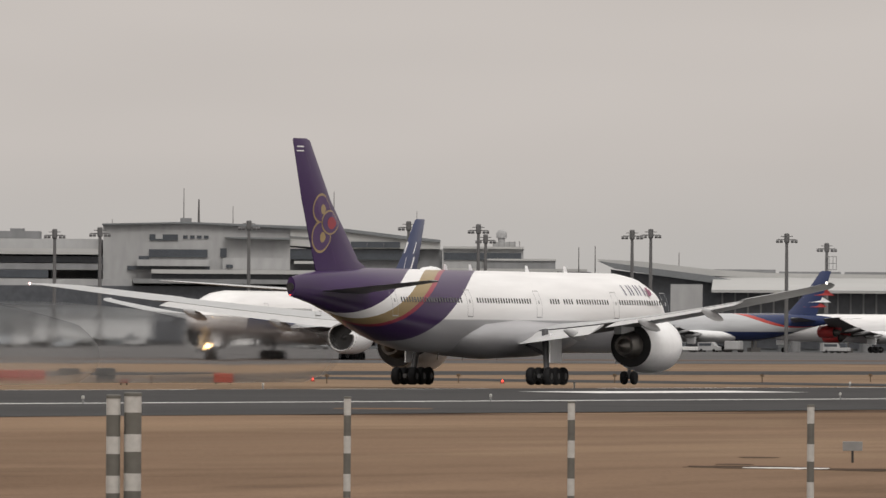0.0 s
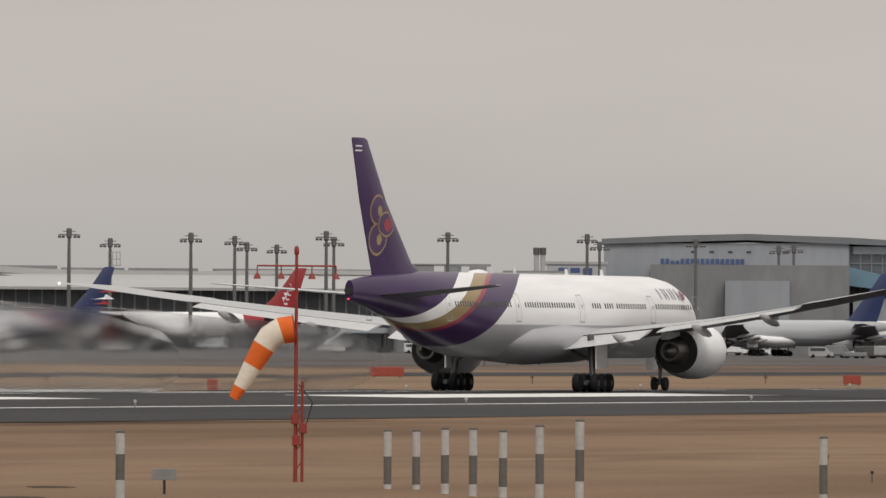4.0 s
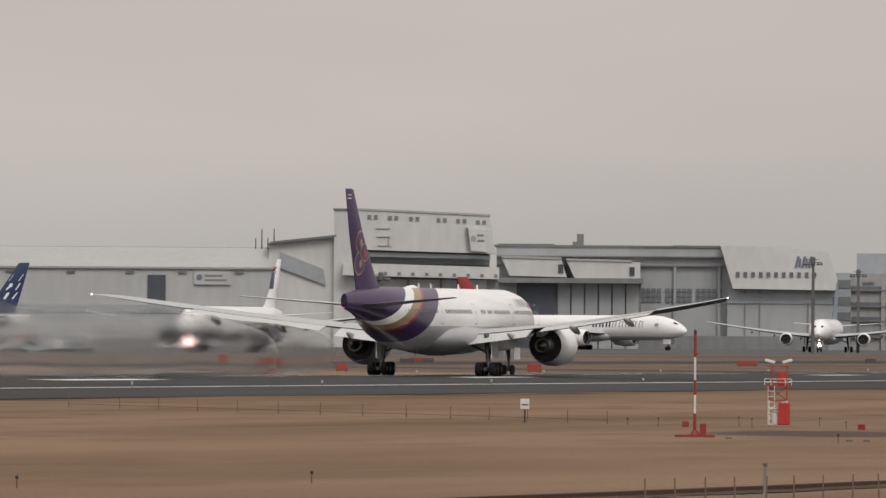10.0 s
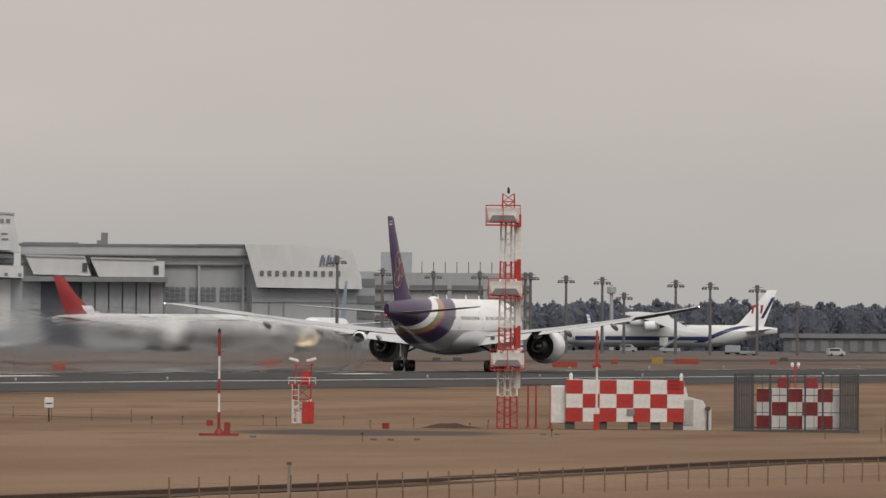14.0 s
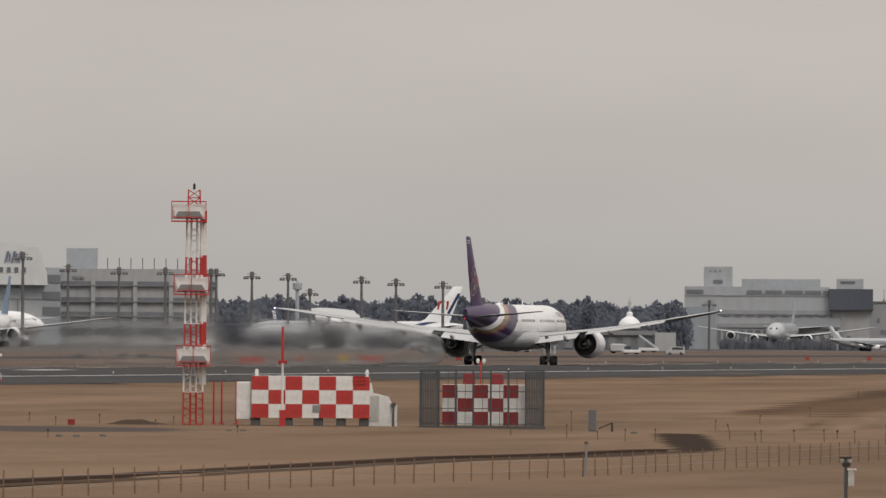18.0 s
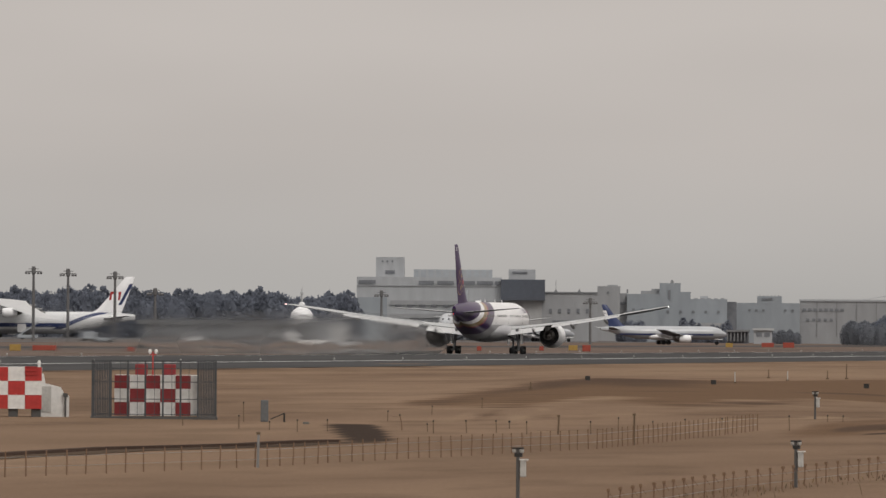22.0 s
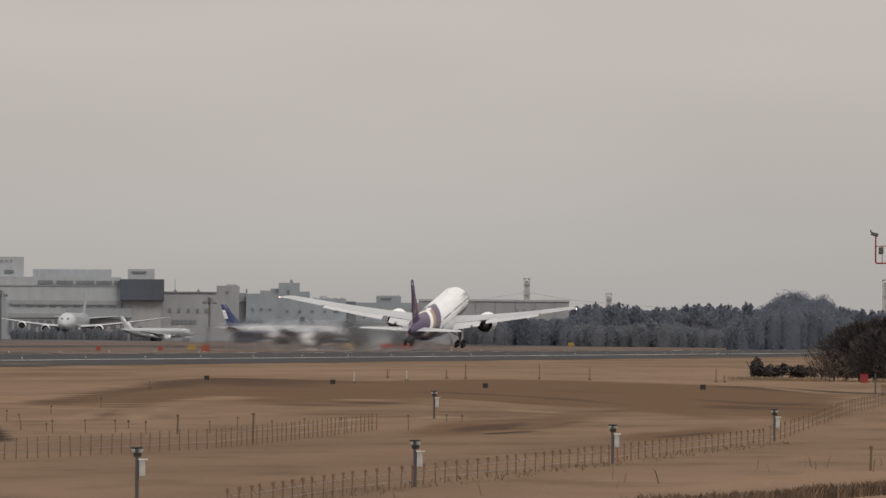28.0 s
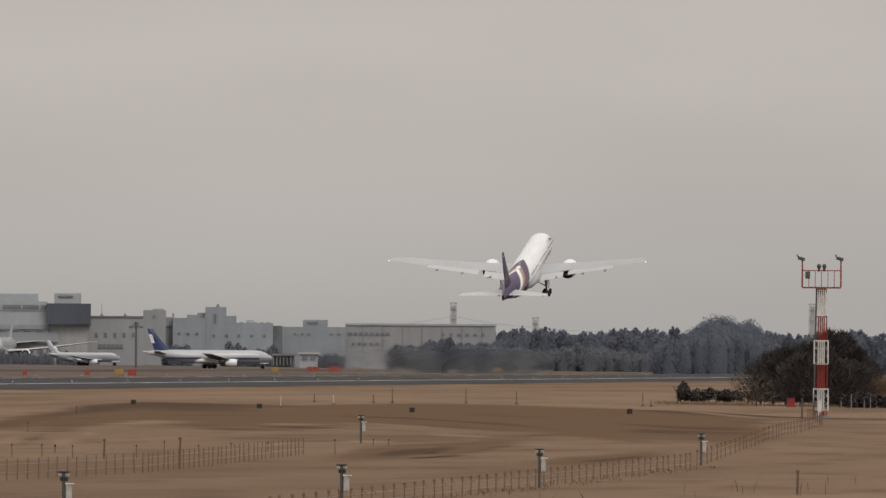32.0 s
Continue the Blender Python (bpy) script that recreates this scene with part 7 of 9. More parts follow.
def bare_tree(x, y, h, r, seed, twigs=900, material=None):
    """A winter tree: tapered trunk, limbs, and a crown of fine twigs."""
    rng = random.Random(seed)
    t = thing("bare_tree", "leafless dark winter tree with a dense twiggy crown", "tree", on_ground(x, y), "winter trees by the lamp mast")
    limbs = []
    for i in range(7):
        a = rng.uniform(0, 6.28)
        z0 = h * rng.uniform(0.12, 0.4)
        p, q = Vector((0, 0, z0)), Vector((r * 0.7 * math.cos(a), r * 0.7 * math.sin(a), h * rng.uniform(0.6, 0.9)))
        limbs.append(tube(p, q, h * 0.010, h * 0.003, 6))
    part("trunk", mk("trunk", merge(tube((0, 0, -0.3), (0, 0, h * 0.75), h * 0.028, h * 0.008, 9), *limbs), M_bark, True), t)
    v, f = [], []
    for _ in range(int(twigs * 1.6)):
        a, u = rng.uniform(0, 6.28), rng.uniform(0, 1) ** 0.5
        zz = rng.uniform(0.06, 1) * (1 + 0.16 * noise.noise(Vector((3 * math.cos(a), 3 * math.sin(a), seed))))
        u *= 1 + 0.25 * noise.noise(Vector((4 * math.cos(a), 4 * zz, seed + 9)))
        rad = r * u * math.sqrt(max(0.02, 1 - (max(0, zz - 0.42) / 0.6) ** 2))
        p = Vector((rad * math.cos(a), rad * math.sin(a), h * zz))
        dr = Vector((math.cos(a) * 0.6 + rng.uniform(-0.5, 0.5), math.sin(a) * 0.6 + rng.uniform(-0.5, 0.5), rng.uniform(0.2, 1))).normalized()
        s = Vector((rng.uniform(-1, 1), rng.uniform(-1, 1), rng.uniform(-1, 1))).cross(dr).normalized()
        L, w = rng.uniform(0.3, 0.8), rng.uniform(0.02, 0.06)
        o = len(v)
        v += [tuple(p - s * w), tuple(p + s * w), tuple(p + dr * L + s * w * 0.3 + s * 0.15), tuple(p + dr * L - s * w * 0.3 + s * 0.15)]
        f.append((o, o + 1, o + 2, o + 3))
    tagged(part("crown", mesh_of("crown", v, f, material or M_twig), t), kind="stuff")
    return t


for i, (az, d, h, r, twigs) in enumerate(((-4.86, 1310, 3.8, 1.9, 220), (-4.80, 1302, 4.8, 2.1, 600), (-4.74, 1300, 5.6, 2.3, 1700), (-4.68, 1298, 6.0, 2.3, 2600), (-4.61, 1303, 6.2, 2.5, 3200), (-4.54, 1300, 6.6, 2.5, 3400), (-4.47, 1304, 7.7, 2.5, 4200), (-4.41, 1306, 7.4, 2.4, 4000), (-4.35, 1303, 6.0, 2.2, 3000), (-4.29, 1308, 4.6, 1.9, 1500), (-4.60, 1290, 5.0, 3.0, 2800), (-4.47, 1288, 5.0, 3.0, 2800), (-4.37, 1290, 4.4, 2.6, 2200))):
    p = spot(az, d).translation
    bare_tree(p.x, p.y, h, r, 50 + i, twigs, M_twig if i < 1 else M_tree)


def bush(x, y, w, h, seed, material=None, n=900):
    rng = random.Random(seed)
    t = thing("evergreen_bush", "low dark evergreen bush in the dry grass", "bush", on_ground(x, y, 5), "bushes by the track")
    for _ in range(7):
        part("stem", mk("stem", tube((rng.uniform(-w, w) * 0.3, 0, -0.1), (rng.uniform(-w, w) * 0.7, rng.uniform(-0.5, 0.5), h * 0.7), 0.05, 0.02, 5), M_bark), t)
    shp = [leaf_cloud(rng, rng.uniform(-w, w) * 0.75, rng.uniform(-0.6, 0.6), h * rng.uniform(0.3, 0.62), w * 0.36, 0.9, h * 0.36, n // 5, 0.11) for _ in range(8)]
    tagged(part("foliage", mesh_of("foliage", *merge(*shp), material or M_tree), t), kind="stuff")


for az, d, w, h, s_ in ((-5.185, 1362, 1.1, 2.5, 1), (-5.13, 1361, 1.5, 1.9, 5), (-5.07, 1360, 1.7, 1.7, 2), (-5.0, 1361, 1.7, 1.6, 3), (-4.93, 1360, 1.5, 1.5, 4)):
    p = spot(az, d).translation
    bush(p.x, p.y, w, h, s_)


def reeds(name, label, pts, width, h, count, material, seed, lean=0.25):
    """Dry stems in a strip, one sheet of stuff."""
    rng = random.Random(seed)
    seg = [math.hypot(c[0] - a[0], c[1] - a[1]) for a, c in zip(pts, pts[1:])]
    v, f = [], []
    for _ in range(count):
        u = rng.uniform(0, sum(seg))
        for (a, c), L in zip(zip(pts, pts[1:]), seg):
            if u <= L:
                break
            u -= L
        w = rng.uniform(-0.5, 0.5) * width
        x, y = a[0] + (c[0] - a[0]) * u / L + w, a[1] + (c[1] - a[1]) * u / L
        z = land(x, y)
        k = 0.6 + 0.4 * noise.noise(Vector((x * 0.4, y * 0.12, seed)))
        hh = h * rng.uniform(0.5, 1.15) * max(0.3, k + 0.3)
        s = rng.uniform(0.008, 0.022)
        dx, dy = rng.uniform(-lean, lean) * hh, rng.uniform(-lean, lean) * hh
        o = len(v)
        v += [(x - s, y, z), (x + s, y, z), (x + dx * 0.4 + s, y + dy * 0.4, z + hh * 0.6), (x + dx * 0.4 - s, y + dy * 0.4, z + hh * 0.6), (x + dx, y + dy, z + hh)]
        f += [(o, o + 1, o + 2, o + 3), (o + 3, o + 2, o + 4)]
    return tagged(new(name, mesh_of(name, v, f, material)), label, "dry plants", kind="stuff")


reeds("reed_bank", "bank of dry brown reeds and weeds", [(-37.5, 318), (-36.2, 332), (-33.3, 366), (-30, 407), (-26, 460), (-20, 530)], 1.8, 0.42, 15000, M_hedge, 21, 0.5)
reeds("dry_weeds", "scattered tall dry weed stalks", [(-46, 350), (-42, 400), (-39, 445), (-35, 520)], 5.0, 0.6, 26, M_dryweed, 22, 0.4)
reeds("fence_weeds", "thin dry weeds along the fence", [(-46, 350), (-48, 470), (-50, 566)], 2.0, 0.16, 400, M_dryweed, 23, 0.4)
reeds("track_weeds", "pale dry grass before the trees", [(-118, 1290), (-108, 1270), (-94, 1262), (-70, 1240)], 5.0, 0.4, 4000, M_dryweed, 24, 0.3)

reeds("dry_scrub", "pale brown dry scrub behind the hedge", [spot(a, 1290).translation.to_2d() for a in (-4.42, -4.3, -4.1, -3.9)], 6.0, 2.9, 5000, M_dryweed, 25, 0.35)
for i, az in enumerate((-4.38, -4.33, -4.28, -4.23, -4.18, -4.13)):
    p = spot(az, 1262 + 3 * (i % 2)).translation
    bush(p.x, p.y, 1.0, 1.5 + 0.2 * (i % 3), 30 + i, M_tree)
p = spot(-4.82, 1268).translation
bare_tree(p.x, p.y, 3.2, 2.0, 77, 160, M_twig)
t = thing("red_cabinet", "small deep red steel cabinet before the trees", "cabinet", spot(-4.657, 1262, 0, 3))
part("body", bevelled("body", box(-0.4, 0.4, -0.3, 0.3, -0.05, 0.9), M_cagered, 0.03), t)
part("door", mk("door", box(-0.33, 0.33, -0.33, -0.3, 0.08, 0.84), M_cagered), t)
part("roof", mk("roof", box(-0.44, 0.44, -0.36, 0.34, 0.9, 0.96), M_cagered), t)
for az, d, h in ((-4.418, 1200, 1.0), (-4.37, 1200, 1.7), (-4.308, 1205, 1.1), (-4.279, 1205, 1.4), (-4.12, 1190, 1.3)):
    t = thing("thin_pole", "thin grey pole at the edge of the trees", "pole", spot(az, d))
    part("shaft", mk("shaft", tube((0, 0, -0.1), (0, 0, h), 0.05, 0.04, 8), M_galv), t)
    part("cap", mk("cap", turned([(h - 0.04, 0.06), (h + 0.04, 0.05)], 8, "z"), M_black), t)

# ---- things in the grass before the runway ----
def striped_post(x, y, top, r=0.125, pale=0.80, grey=0.88):
    """A round marker post in white and grey bands."""
    m = on_ground(x, y)
    h = top - m.translation.z
    t = thing("marker_post", "round marker post in white and grey bands", "post", m, "striped marker posts")
    z, k = h, 0
    part("cap", mk("cap", turned([(h - 0.02, r * 1.04), (h + 0.03, r * 1.04), (h + 0.05, r * 0.8)], 14, "z"), M_postgrey, True), t)
    while z > 0:
        lo = max(-0.2, z - (pale if k % 2 == 0 else grey))
        part("band", mk("band", turned([(lo, r), (z, r)], 14, "z"), M_postwhite if k % 2 == 0 else M_postgrey, True), t, "white band" if k % 2 == 0 else "grey band")
        z, k = lo, k + 1
        if lo < 0:
            break
    return t


for x, y, top in ((-109.3, 354.6, 0.81), (-99.1, 347.2, 0.64), (-127.9, 368.5, 0.79), (-127.05, 368.8, 0.79), (-123.6, 361.5, 0.92), (-121.5, 358.0, 0.95), (-120.0, 356.4, 0.90), (-114.5, 343.4, 1.16), (-108.1, 327.7, 1.44)):
    striped_post(x, y, top)
for x, y, top in ((-116.6, 274.2, 1.55), (-110.4, 276.8, 1.46), (-103.7, 279.4, 1.40)):
    striped_post(x, y, top, 0.11, 0.52, 0.62)
for x, y, top, r in ((-57.47, 123.26, 2.32, 0.117), (-57.18, 123.40, 2.36, 0.145)):
    striped_post(x, y, top, r, 0.29, 0.36)

# windsock on a red lattice pole
t = thing("windsock", "orange and white windsock drooping from a red pole", "windsock", on_ground(-135.0, 379.8, 20))
part("pole", mk("pole", merge(tube((0, 0, 0), (0, 0, 7.4), 0.07, 0.05, 10), tube((0.22, 0, 0), (0.22, 0, 3.3), 0.05, 0.05, 8), *[tube((0, 0, z), (0.22, 0, z + 0.3), 0.02, 0.02, 6) for z in (0.4, 1.0, 1.6, 2.2, 2.8)]), M_darkred, True), t)
for x, z in ((-0.02, 1.9), (0.24, 1.6), (0.02, 1.2)):
    part("junction_box", bevelled("junction_box", box(x - 0.13, x + 0.13, -0.16, 0.02, z, z + 0.34), M_darkred, 0.02), t, "red junction box")
part("pole_band", mk("pole_band", tube((0, 0, 3.4), (0, 0, 5.0), 0.062, 0.06, 10), M_darkred, True), t, "red band")
part("obstruction_lamp", mk("obstruction_lamp", turned([(7.4, 0.05), (7.45, 0.08), (7.62, 0.08), (7.7, 0.03)], 12, "z"), M_darkred, True), t, "red lamp")
bar = part("lamp_arm", mk("lamp_arm", merge(tube((-1.28, 0, 7.05), (1.28, 0, 7.05), 0.03, 0.03, 8), *[tube((x, 0, 7.05), (x, 0, 6.8), 0.02, 0.02, 6) for x in (-1.28, -0.5, 0.5, 1.28)]), M_darkred), t)
for x in (-1.28, -0.5, 0.5, 1.28):
    part("shade", mk("shade", moved(turned([(0.2, 0.03), (0.15, 0.07), (0, 0.13), (0.03, 0.07)], 14, "z"), pose(x, 0, 6.62)), M_darkred, True), bar, "red lamp shade")
path = [(-0.06, 4.99, 0.50), (-0.50, 4.93, 0.49), (-0.85, 4.72, 0.46), (-1.05, 4.42, 0.43), (-1.22, 4.12, 0.39), (-1.42, 3.78, 0.35), (-1.62, 3.42, 0.30), (-1.82, 3.08, 0.25), (-2.02, 2.72, 0.19)]
path = [(px, pz, pr * 0.86) for px, pz, pr in path]


def sock_ring(i):
    px, pz, pr = path[i]
    a, c = path[max(0, i - 1)], path[min(len(path) - 1, i + 1)]
    d = Vector((c[0] - a[0], 0, c[1] - a[1])).normalized()
    side, up = Vector((0, 1, 0)), Vector((-d.z, 0, d.x))
    return [tuple(Vector((px, 0, pz)) + pr * (math.cos(2 * math.pi * j / 18) * side + math.sin(2 * math.pi * j / 18) * up * (1 + 0.06 * math.sin(3 * j)))) for j in range(18)]


for k, (i0, i1) in enumerate(((0, 1), (1, 3), (3, 5), (5, 7), (7, 8))):
    v, f = loft([sock_ring(i) for i in range(i0, i1 + 1)], caps=k == 4)
    part("sock_band", mk("sock_band", (v, f), M_orange if k % 2 == 0 else M_sock, True), t, "orange cloth band" if k % 2 == 0 else "white cloth band")
part("hoop", mk("hoop", merge(*[tube(sock_ring(0)[j], sock_ring(0)[(j + 1) % 18], 0.025, 0.025, 6) for j in range(18)]), M_darkred), t, "red hoop")
part("cable", mk("cable", merge(tube((0.1, 0, 3.2), (0.55, 0, 2.6), 0.02, 0.02, 5), tube((0.55, 0, 2.6), (0.35, 0, 1.9), 0.02, 0.02, 5)), M_black), t)


def board(x, y, w=0.75, h=0.4, leg=0.5, turn=18, tall=False):
    t = thing("cable_marker", "small pale metal sign on a short leg", "sign", on_ground(x, y, turn))
    part("plate", bevelled("plate", box(-w / 2, w / 2, -0.02, 0.02, leg, leg + h), M_aviowhite if tall else M_galv, 0.01), t)
    part("leg", mk("leg", merge(box(-0.04, 0.04, -0.03, 0.05, 0, leg)), M_black), t)
    return t


board(-128.6, 350.1, 0.72, 0.34, 0.45)
s = board(-150.2, 631.0, 0.48, 0.55, 0.75, 13, True)
part("plate_line", mk("plate_line", box(-0.17, 0.17, -0.04, -0.02, 0.95, 1.02), M_black), s)


# orange distance boards, lights and markers along the runway
def sign_box(az, x, w=1.6, h=0.85, m=None, label="orange-red runway sign board seen from behind"):
    y = x / math.tan(radians(az))
    t = thing("sign_board", label, "runway sign", on_ground(x, y, -az), "runway sign boards")
    part("panel", bevelled("panel", box(-w / 2, w / 2, -0.12, 0.12, 0.15, 0.15 + h), m or M_orangebox, 0.04), t)
    for u in (-0.38, 0.38):
        part("foot", mk("foot", box(u * w - 0.05, u * w + 0.05, -0.08, 0.08, -0.1, 0.16), M_black), t)
    return t


for az, x, w, h in ((-23.49, -352, 1.5, 0.8), (-24.52, -372, 4.0, 0.75), (-24.75, -372, 3.0, 0.75), (-24.0, -350, 0.6, 0.4), (-19.97, -335, 0.8, 0.75), (-19.15, -402, 3.4, 0.95), (-16.962, -340, 1.7, 0.85), (-14.81, -427, 1.3, 1.1), (-14.26, -348, 1.4, 0.8), (-13.345, -334, 1.7, 0.95), (-12.336, -377, 3.0, 0.8), (-10.94, -342, 3.8, 0.95), (-10.705, -380, 1.2, 0.7), (-10.36, -374, 4.2, 0.9),
                    (-9.95, -368, 1.1, 0.7), (-8.296, -352, 0.9, 0.9), (-7.786, -338, 1.7, 1.3), (-6.925, -398, 3.4, 1.2), (-6.826, -386, 3.0, 1.4), (-14.6, -430, 2.6, 0.7), (-13.9, -430, 2.4, 0.7), (-8.0, -352, 0.9, 0.9)):
    sign_box(az, x, w, h)
for az, x in ((-7.108, -400), (-5.907, -412), (-6.05, -405), (-10.5, -372), (-7.85, -352)):
    sign_box(az, x, 1.9, 1.1, M_yellowbox, "yellow taxiway sign board seen from behind")
for az, x, w in ((-24.07, -408, 1.7), (-24.25, -405, 1.8), (-13.95, -425, 2.2), (-13.85, -428, 1.6), (-11.75, -420, 1.8), (-11.55, -420, 1.4), (-11.45, -420, 1.6), (-9.9, -420, 1.6)):
    sign_box(az, x, w, 0.6, M_pole, "dark taxiway sign board seen from behind")
for x, y in ((-367.7, 865.1), (-363.3, 872.4), (-353.1, 871.1)):
    t = thing("stop_light", "small red glowing runway light on a base", "runway light", on_ground(x, y))
    part("base", mk("base", turned([(0, 0.2), (0.16, 0.18), (0.18, 0.1)], 10, "z"), M_orangebox), t)
    part("lens", mk("lens", turned([(0.18, 0.08), (0.28, 0.08), (0.32, 0.03)], 10, "z"), M_lamp_red, True), t, "glowing red lens")
for i in range(40):
    for x in (-248.2, -314.4):
        y = 430 + i * 60
        t = thing("edge_light", "small pale runway edge light", "runway light", on_ground(x, y, 0, 0.03), "runway edge lights")
        part("stem", mk("stem", tube((0, 0, 0), (0, 0, 0.28), 0.06, 0.05, 8), M_galv), t)
        part("lens", mk("lens", turned([(0.28, 0.09), (0.40, 0.10), (0.46, 0.03)], 8, "z"), M_postwhite, True), t)
for i in range(14):
    t = thing("marker_stake", "short brown marker stake with a small head", "post", on_ground(-357 + (i % 3), 772 + i * 33.0))
    part("stake", mk("stake", tube((0, 0, 0), (0, 0, 0.6), 0.05, 0.05, 8), M_wood), t)
    part("head", mk("head", box(-0.14, 0.14, -0.1, 0.1, 0.55, 0.78), M_wood), t)


# lattice masts
def lattice(h0, h1, w0, w1, material, legs=4, step=0.6, r=0.04, thin=1.0):
    """An upright lattice between two heights, as one shape."""
    out = []
    cor = [(-1, -1), (1, -1), (1, 1), (-1, 1)] if legs == 4 else [(-1, -0.7), (1, -0.7), (0, 1)]
    n = max(1, round((h1 - h0) / step))

    def at(i, u):
        w = (w0 + (w1 - w0) * u) / 2
        return (cor[i % len(cor)][0] * w, cor[i % len(cor)][1] * w, h0 + (h1 - h0) * u)

    for i in range(len(cor)):
        out.append(tube(at(i, 0), at(i, 1), r, r, 6))
        for k in range(n):
            out.append(tube(at(i, k / n), at(i + 1, (k + 1) / n if k % 2 else k / n), r * 0.55 * thin, r * 0.55 * thin, 4))
            out.append(tube(at(i, (k + (k % 2)) / n), at(i + 1, (k + 1 - (k % 2)) / n), r * 0.5 * thin, r * 0.5 * thin, 4))
    return merge(*out)


# far pale lattice towers carrying slack cables
def far_tower(az, d, h, w):
    t = thing("cable_tower", "pale grey lattice cable tower far behind the woods", "tower", spot(az, d), "far cable towers")
    part("lattice", mk("lattice", lattice(0, h, w, w * 0.9, M_clad, 4, 2.4, 0.16), M_clad), t)
    part("core", mk("core", box(-w * 0.34, w * 0.34, -w * 0.34, w * 0.34, 0, h - 1.2), M_clad), t)
    part("platform", mk("platform", merge(box(-w * 0.6, w * 0.6, -w * 0.6, w * 0.6, h - 0.3, h), box(-w * 0.56, w * 0.56, -w * 0.56, w * 0.56, h - 2.6, h - 2.2), box(-w * 0.56, w * 0.56, -w * 0.56, w * 0.56, h * 0.74, h * 0.74 + 0.6)), M_concrete), t, "grey platform")
    return t


far_tower(-6.262, 4400, 24.0, 2.2)
far_tower(-5.872, 4600, 19.5, 2.2)
far_tower(-4.557, 4400, 25.0, 2.4)
pts = []
for (a0, z0), (a1, z1) in (((-6.9, 13.5), (-6.262, 19.5)), ((-6.262, 19.5), (-5.872, 15.5)), ((-5.872, 15.5), (-4.557, 15.0))):
    for i in range(8):
        u = i / 8
        m = spot(a0 + (a1 - a0) * u, 4450).translation
        pts.append((m.x, m.y, z0 + (z1 - z0) * u - 6.0 * u * (1 - u) * (a1 - a0)))
t = thing("far_cable", "slack cable hanging between far towers", "cable", Matrix.Identity(4))
part("strand", mk("strand", merge(*[tube(a, c, 0.07, 0.07, 4) for a, c in zip(pts, pts[1:])]), M_cladpale), t)

# glide path mast with three antenna balconies
t = thing("glide_path_mast", "red and white lattice antenna mast with three railed balconies", "antenna mast", on_ground(-123.4, 622.5, 11.2))
for z0, z1, m in ((0, 1.7, M_aviored), (1.7, 4.15, M_aviowhite), (4.15, 5.3, M_aviored), (5.3, 7.9, M_aviowhite), (7.9, 8.8, M_aviored), (8.8, 11.1, M_aviowhite)):
    w0, w1 = 1.05 - 0.028 * z0, 1.05 - 0.028 * z1
    sec = part("lattice_section", mk("lattice_section", lattice(z0, z1, w0, w1, m, 4, 0.45 if m is M_aviored else 0.62, 0.05, 0.6), m), t, "red section" if m is M_aviored else "white section")
    for x in (-0.14, 0.16):
        part("riser_pipe", mk("riser_pipe", tube((x, -0.3, z0), (x, -0.3, z1), 0.055, 0.055, 8), m, True), sec)
part("top_section", mk("top_section", lattice(11.1, 12.35, 0.66, 0.60, M_aviored, 4, 0.4, 0.04), M_aviored), t, "red top frame")
part("finial", mk("finial", turned([(12.35, 0.03), (12.4, 0.07), (12.6, 0.07), (12.7, 0.02)], 8, "z"), M_black), t, "dark top lamp")
for z0, z1, m in ((2.1, 4.2, M_aviowhite), (4.2, 5.4, M_aviored), (5.4, 7.75, M_aviowhite), (7.75, 8.9, M_aviored), (8.9, 10.6, M_aviowhite), (10.6, 11.25, M_aviored)):
    part("cable_tray", mk("cable_tray", box(0.32, 0.68, -0.25, -0.10, z0, z1), m), t, "red tray" if m is M_aviored else "white tray")
for zb, dx in ((3.05, 0.0), (6.8, -0.12), (10.65, -0.28)):
    w0, w1 = -0.92 + dx, 0.92 + dx
    bal = part("balcony", mk("balcony", box(w0, w1, -1.3, 0.2, zb, zb + 0.07), M_aviored), t, "red railed balcony deck")
    for z in (0.22, 1.05):
        for y in (-1.3, 0.16):
            part("rail", mk("rail", box(w0, w1, y, y + 0.04, zb + z, zb + z + 0.045), M_aviored), bal)
    for x in np.linspace(w0, w1 - 0.04, 3):
        part("rail_post", mk("rail_post", box(x, x + 0.04, -1.3, -1.26, zb + 0.07, zb + 1.05), M_aviored), bal)
    for x in (w0, w1 - 0.04):
        part("side_rail", mk("side_rail", box(x, x + 0.04, -1.26, 0.16, zb + 1.05, zb + 1.09), M_aviored), bal)
    horn = [[(x, y, z) for x, z in ((-a + dx, zb + 0.16 + zz), (a + dx, zb + 0.16 + zz), (c + dx, zb + 0.92), (-c + dx, zb + 0.92))] for y, a, c, zz in ((-1.05, 0.70, 0.88, 0.04), (-0.1, 0.88, 0.88, 0.0))]
    part("antenna_box", mk("antenna_box", loft(horn), M_aviowhite), bal, "white antenna trough")
    f = [(-0.74, 0.24), (0.74, 0.24), (0.56, 0.55), (-0.56, 0.55)]
    part("antenna_face", mk("antenna_face", ([(x + dx, -1.06, zb + z) for x, z in f] + [(x * 0.98 + dx, -1.10, zb + z) for x, z in f], [(0, 1, 2, 3), (7, 6, 5, 4), (0, 4, 5, 1), (1, 5, 6, 2), (2, 6, 7, 3), (3, 7, 4, 0)]), M_concrete2), bal, "grey sloping antenna face")

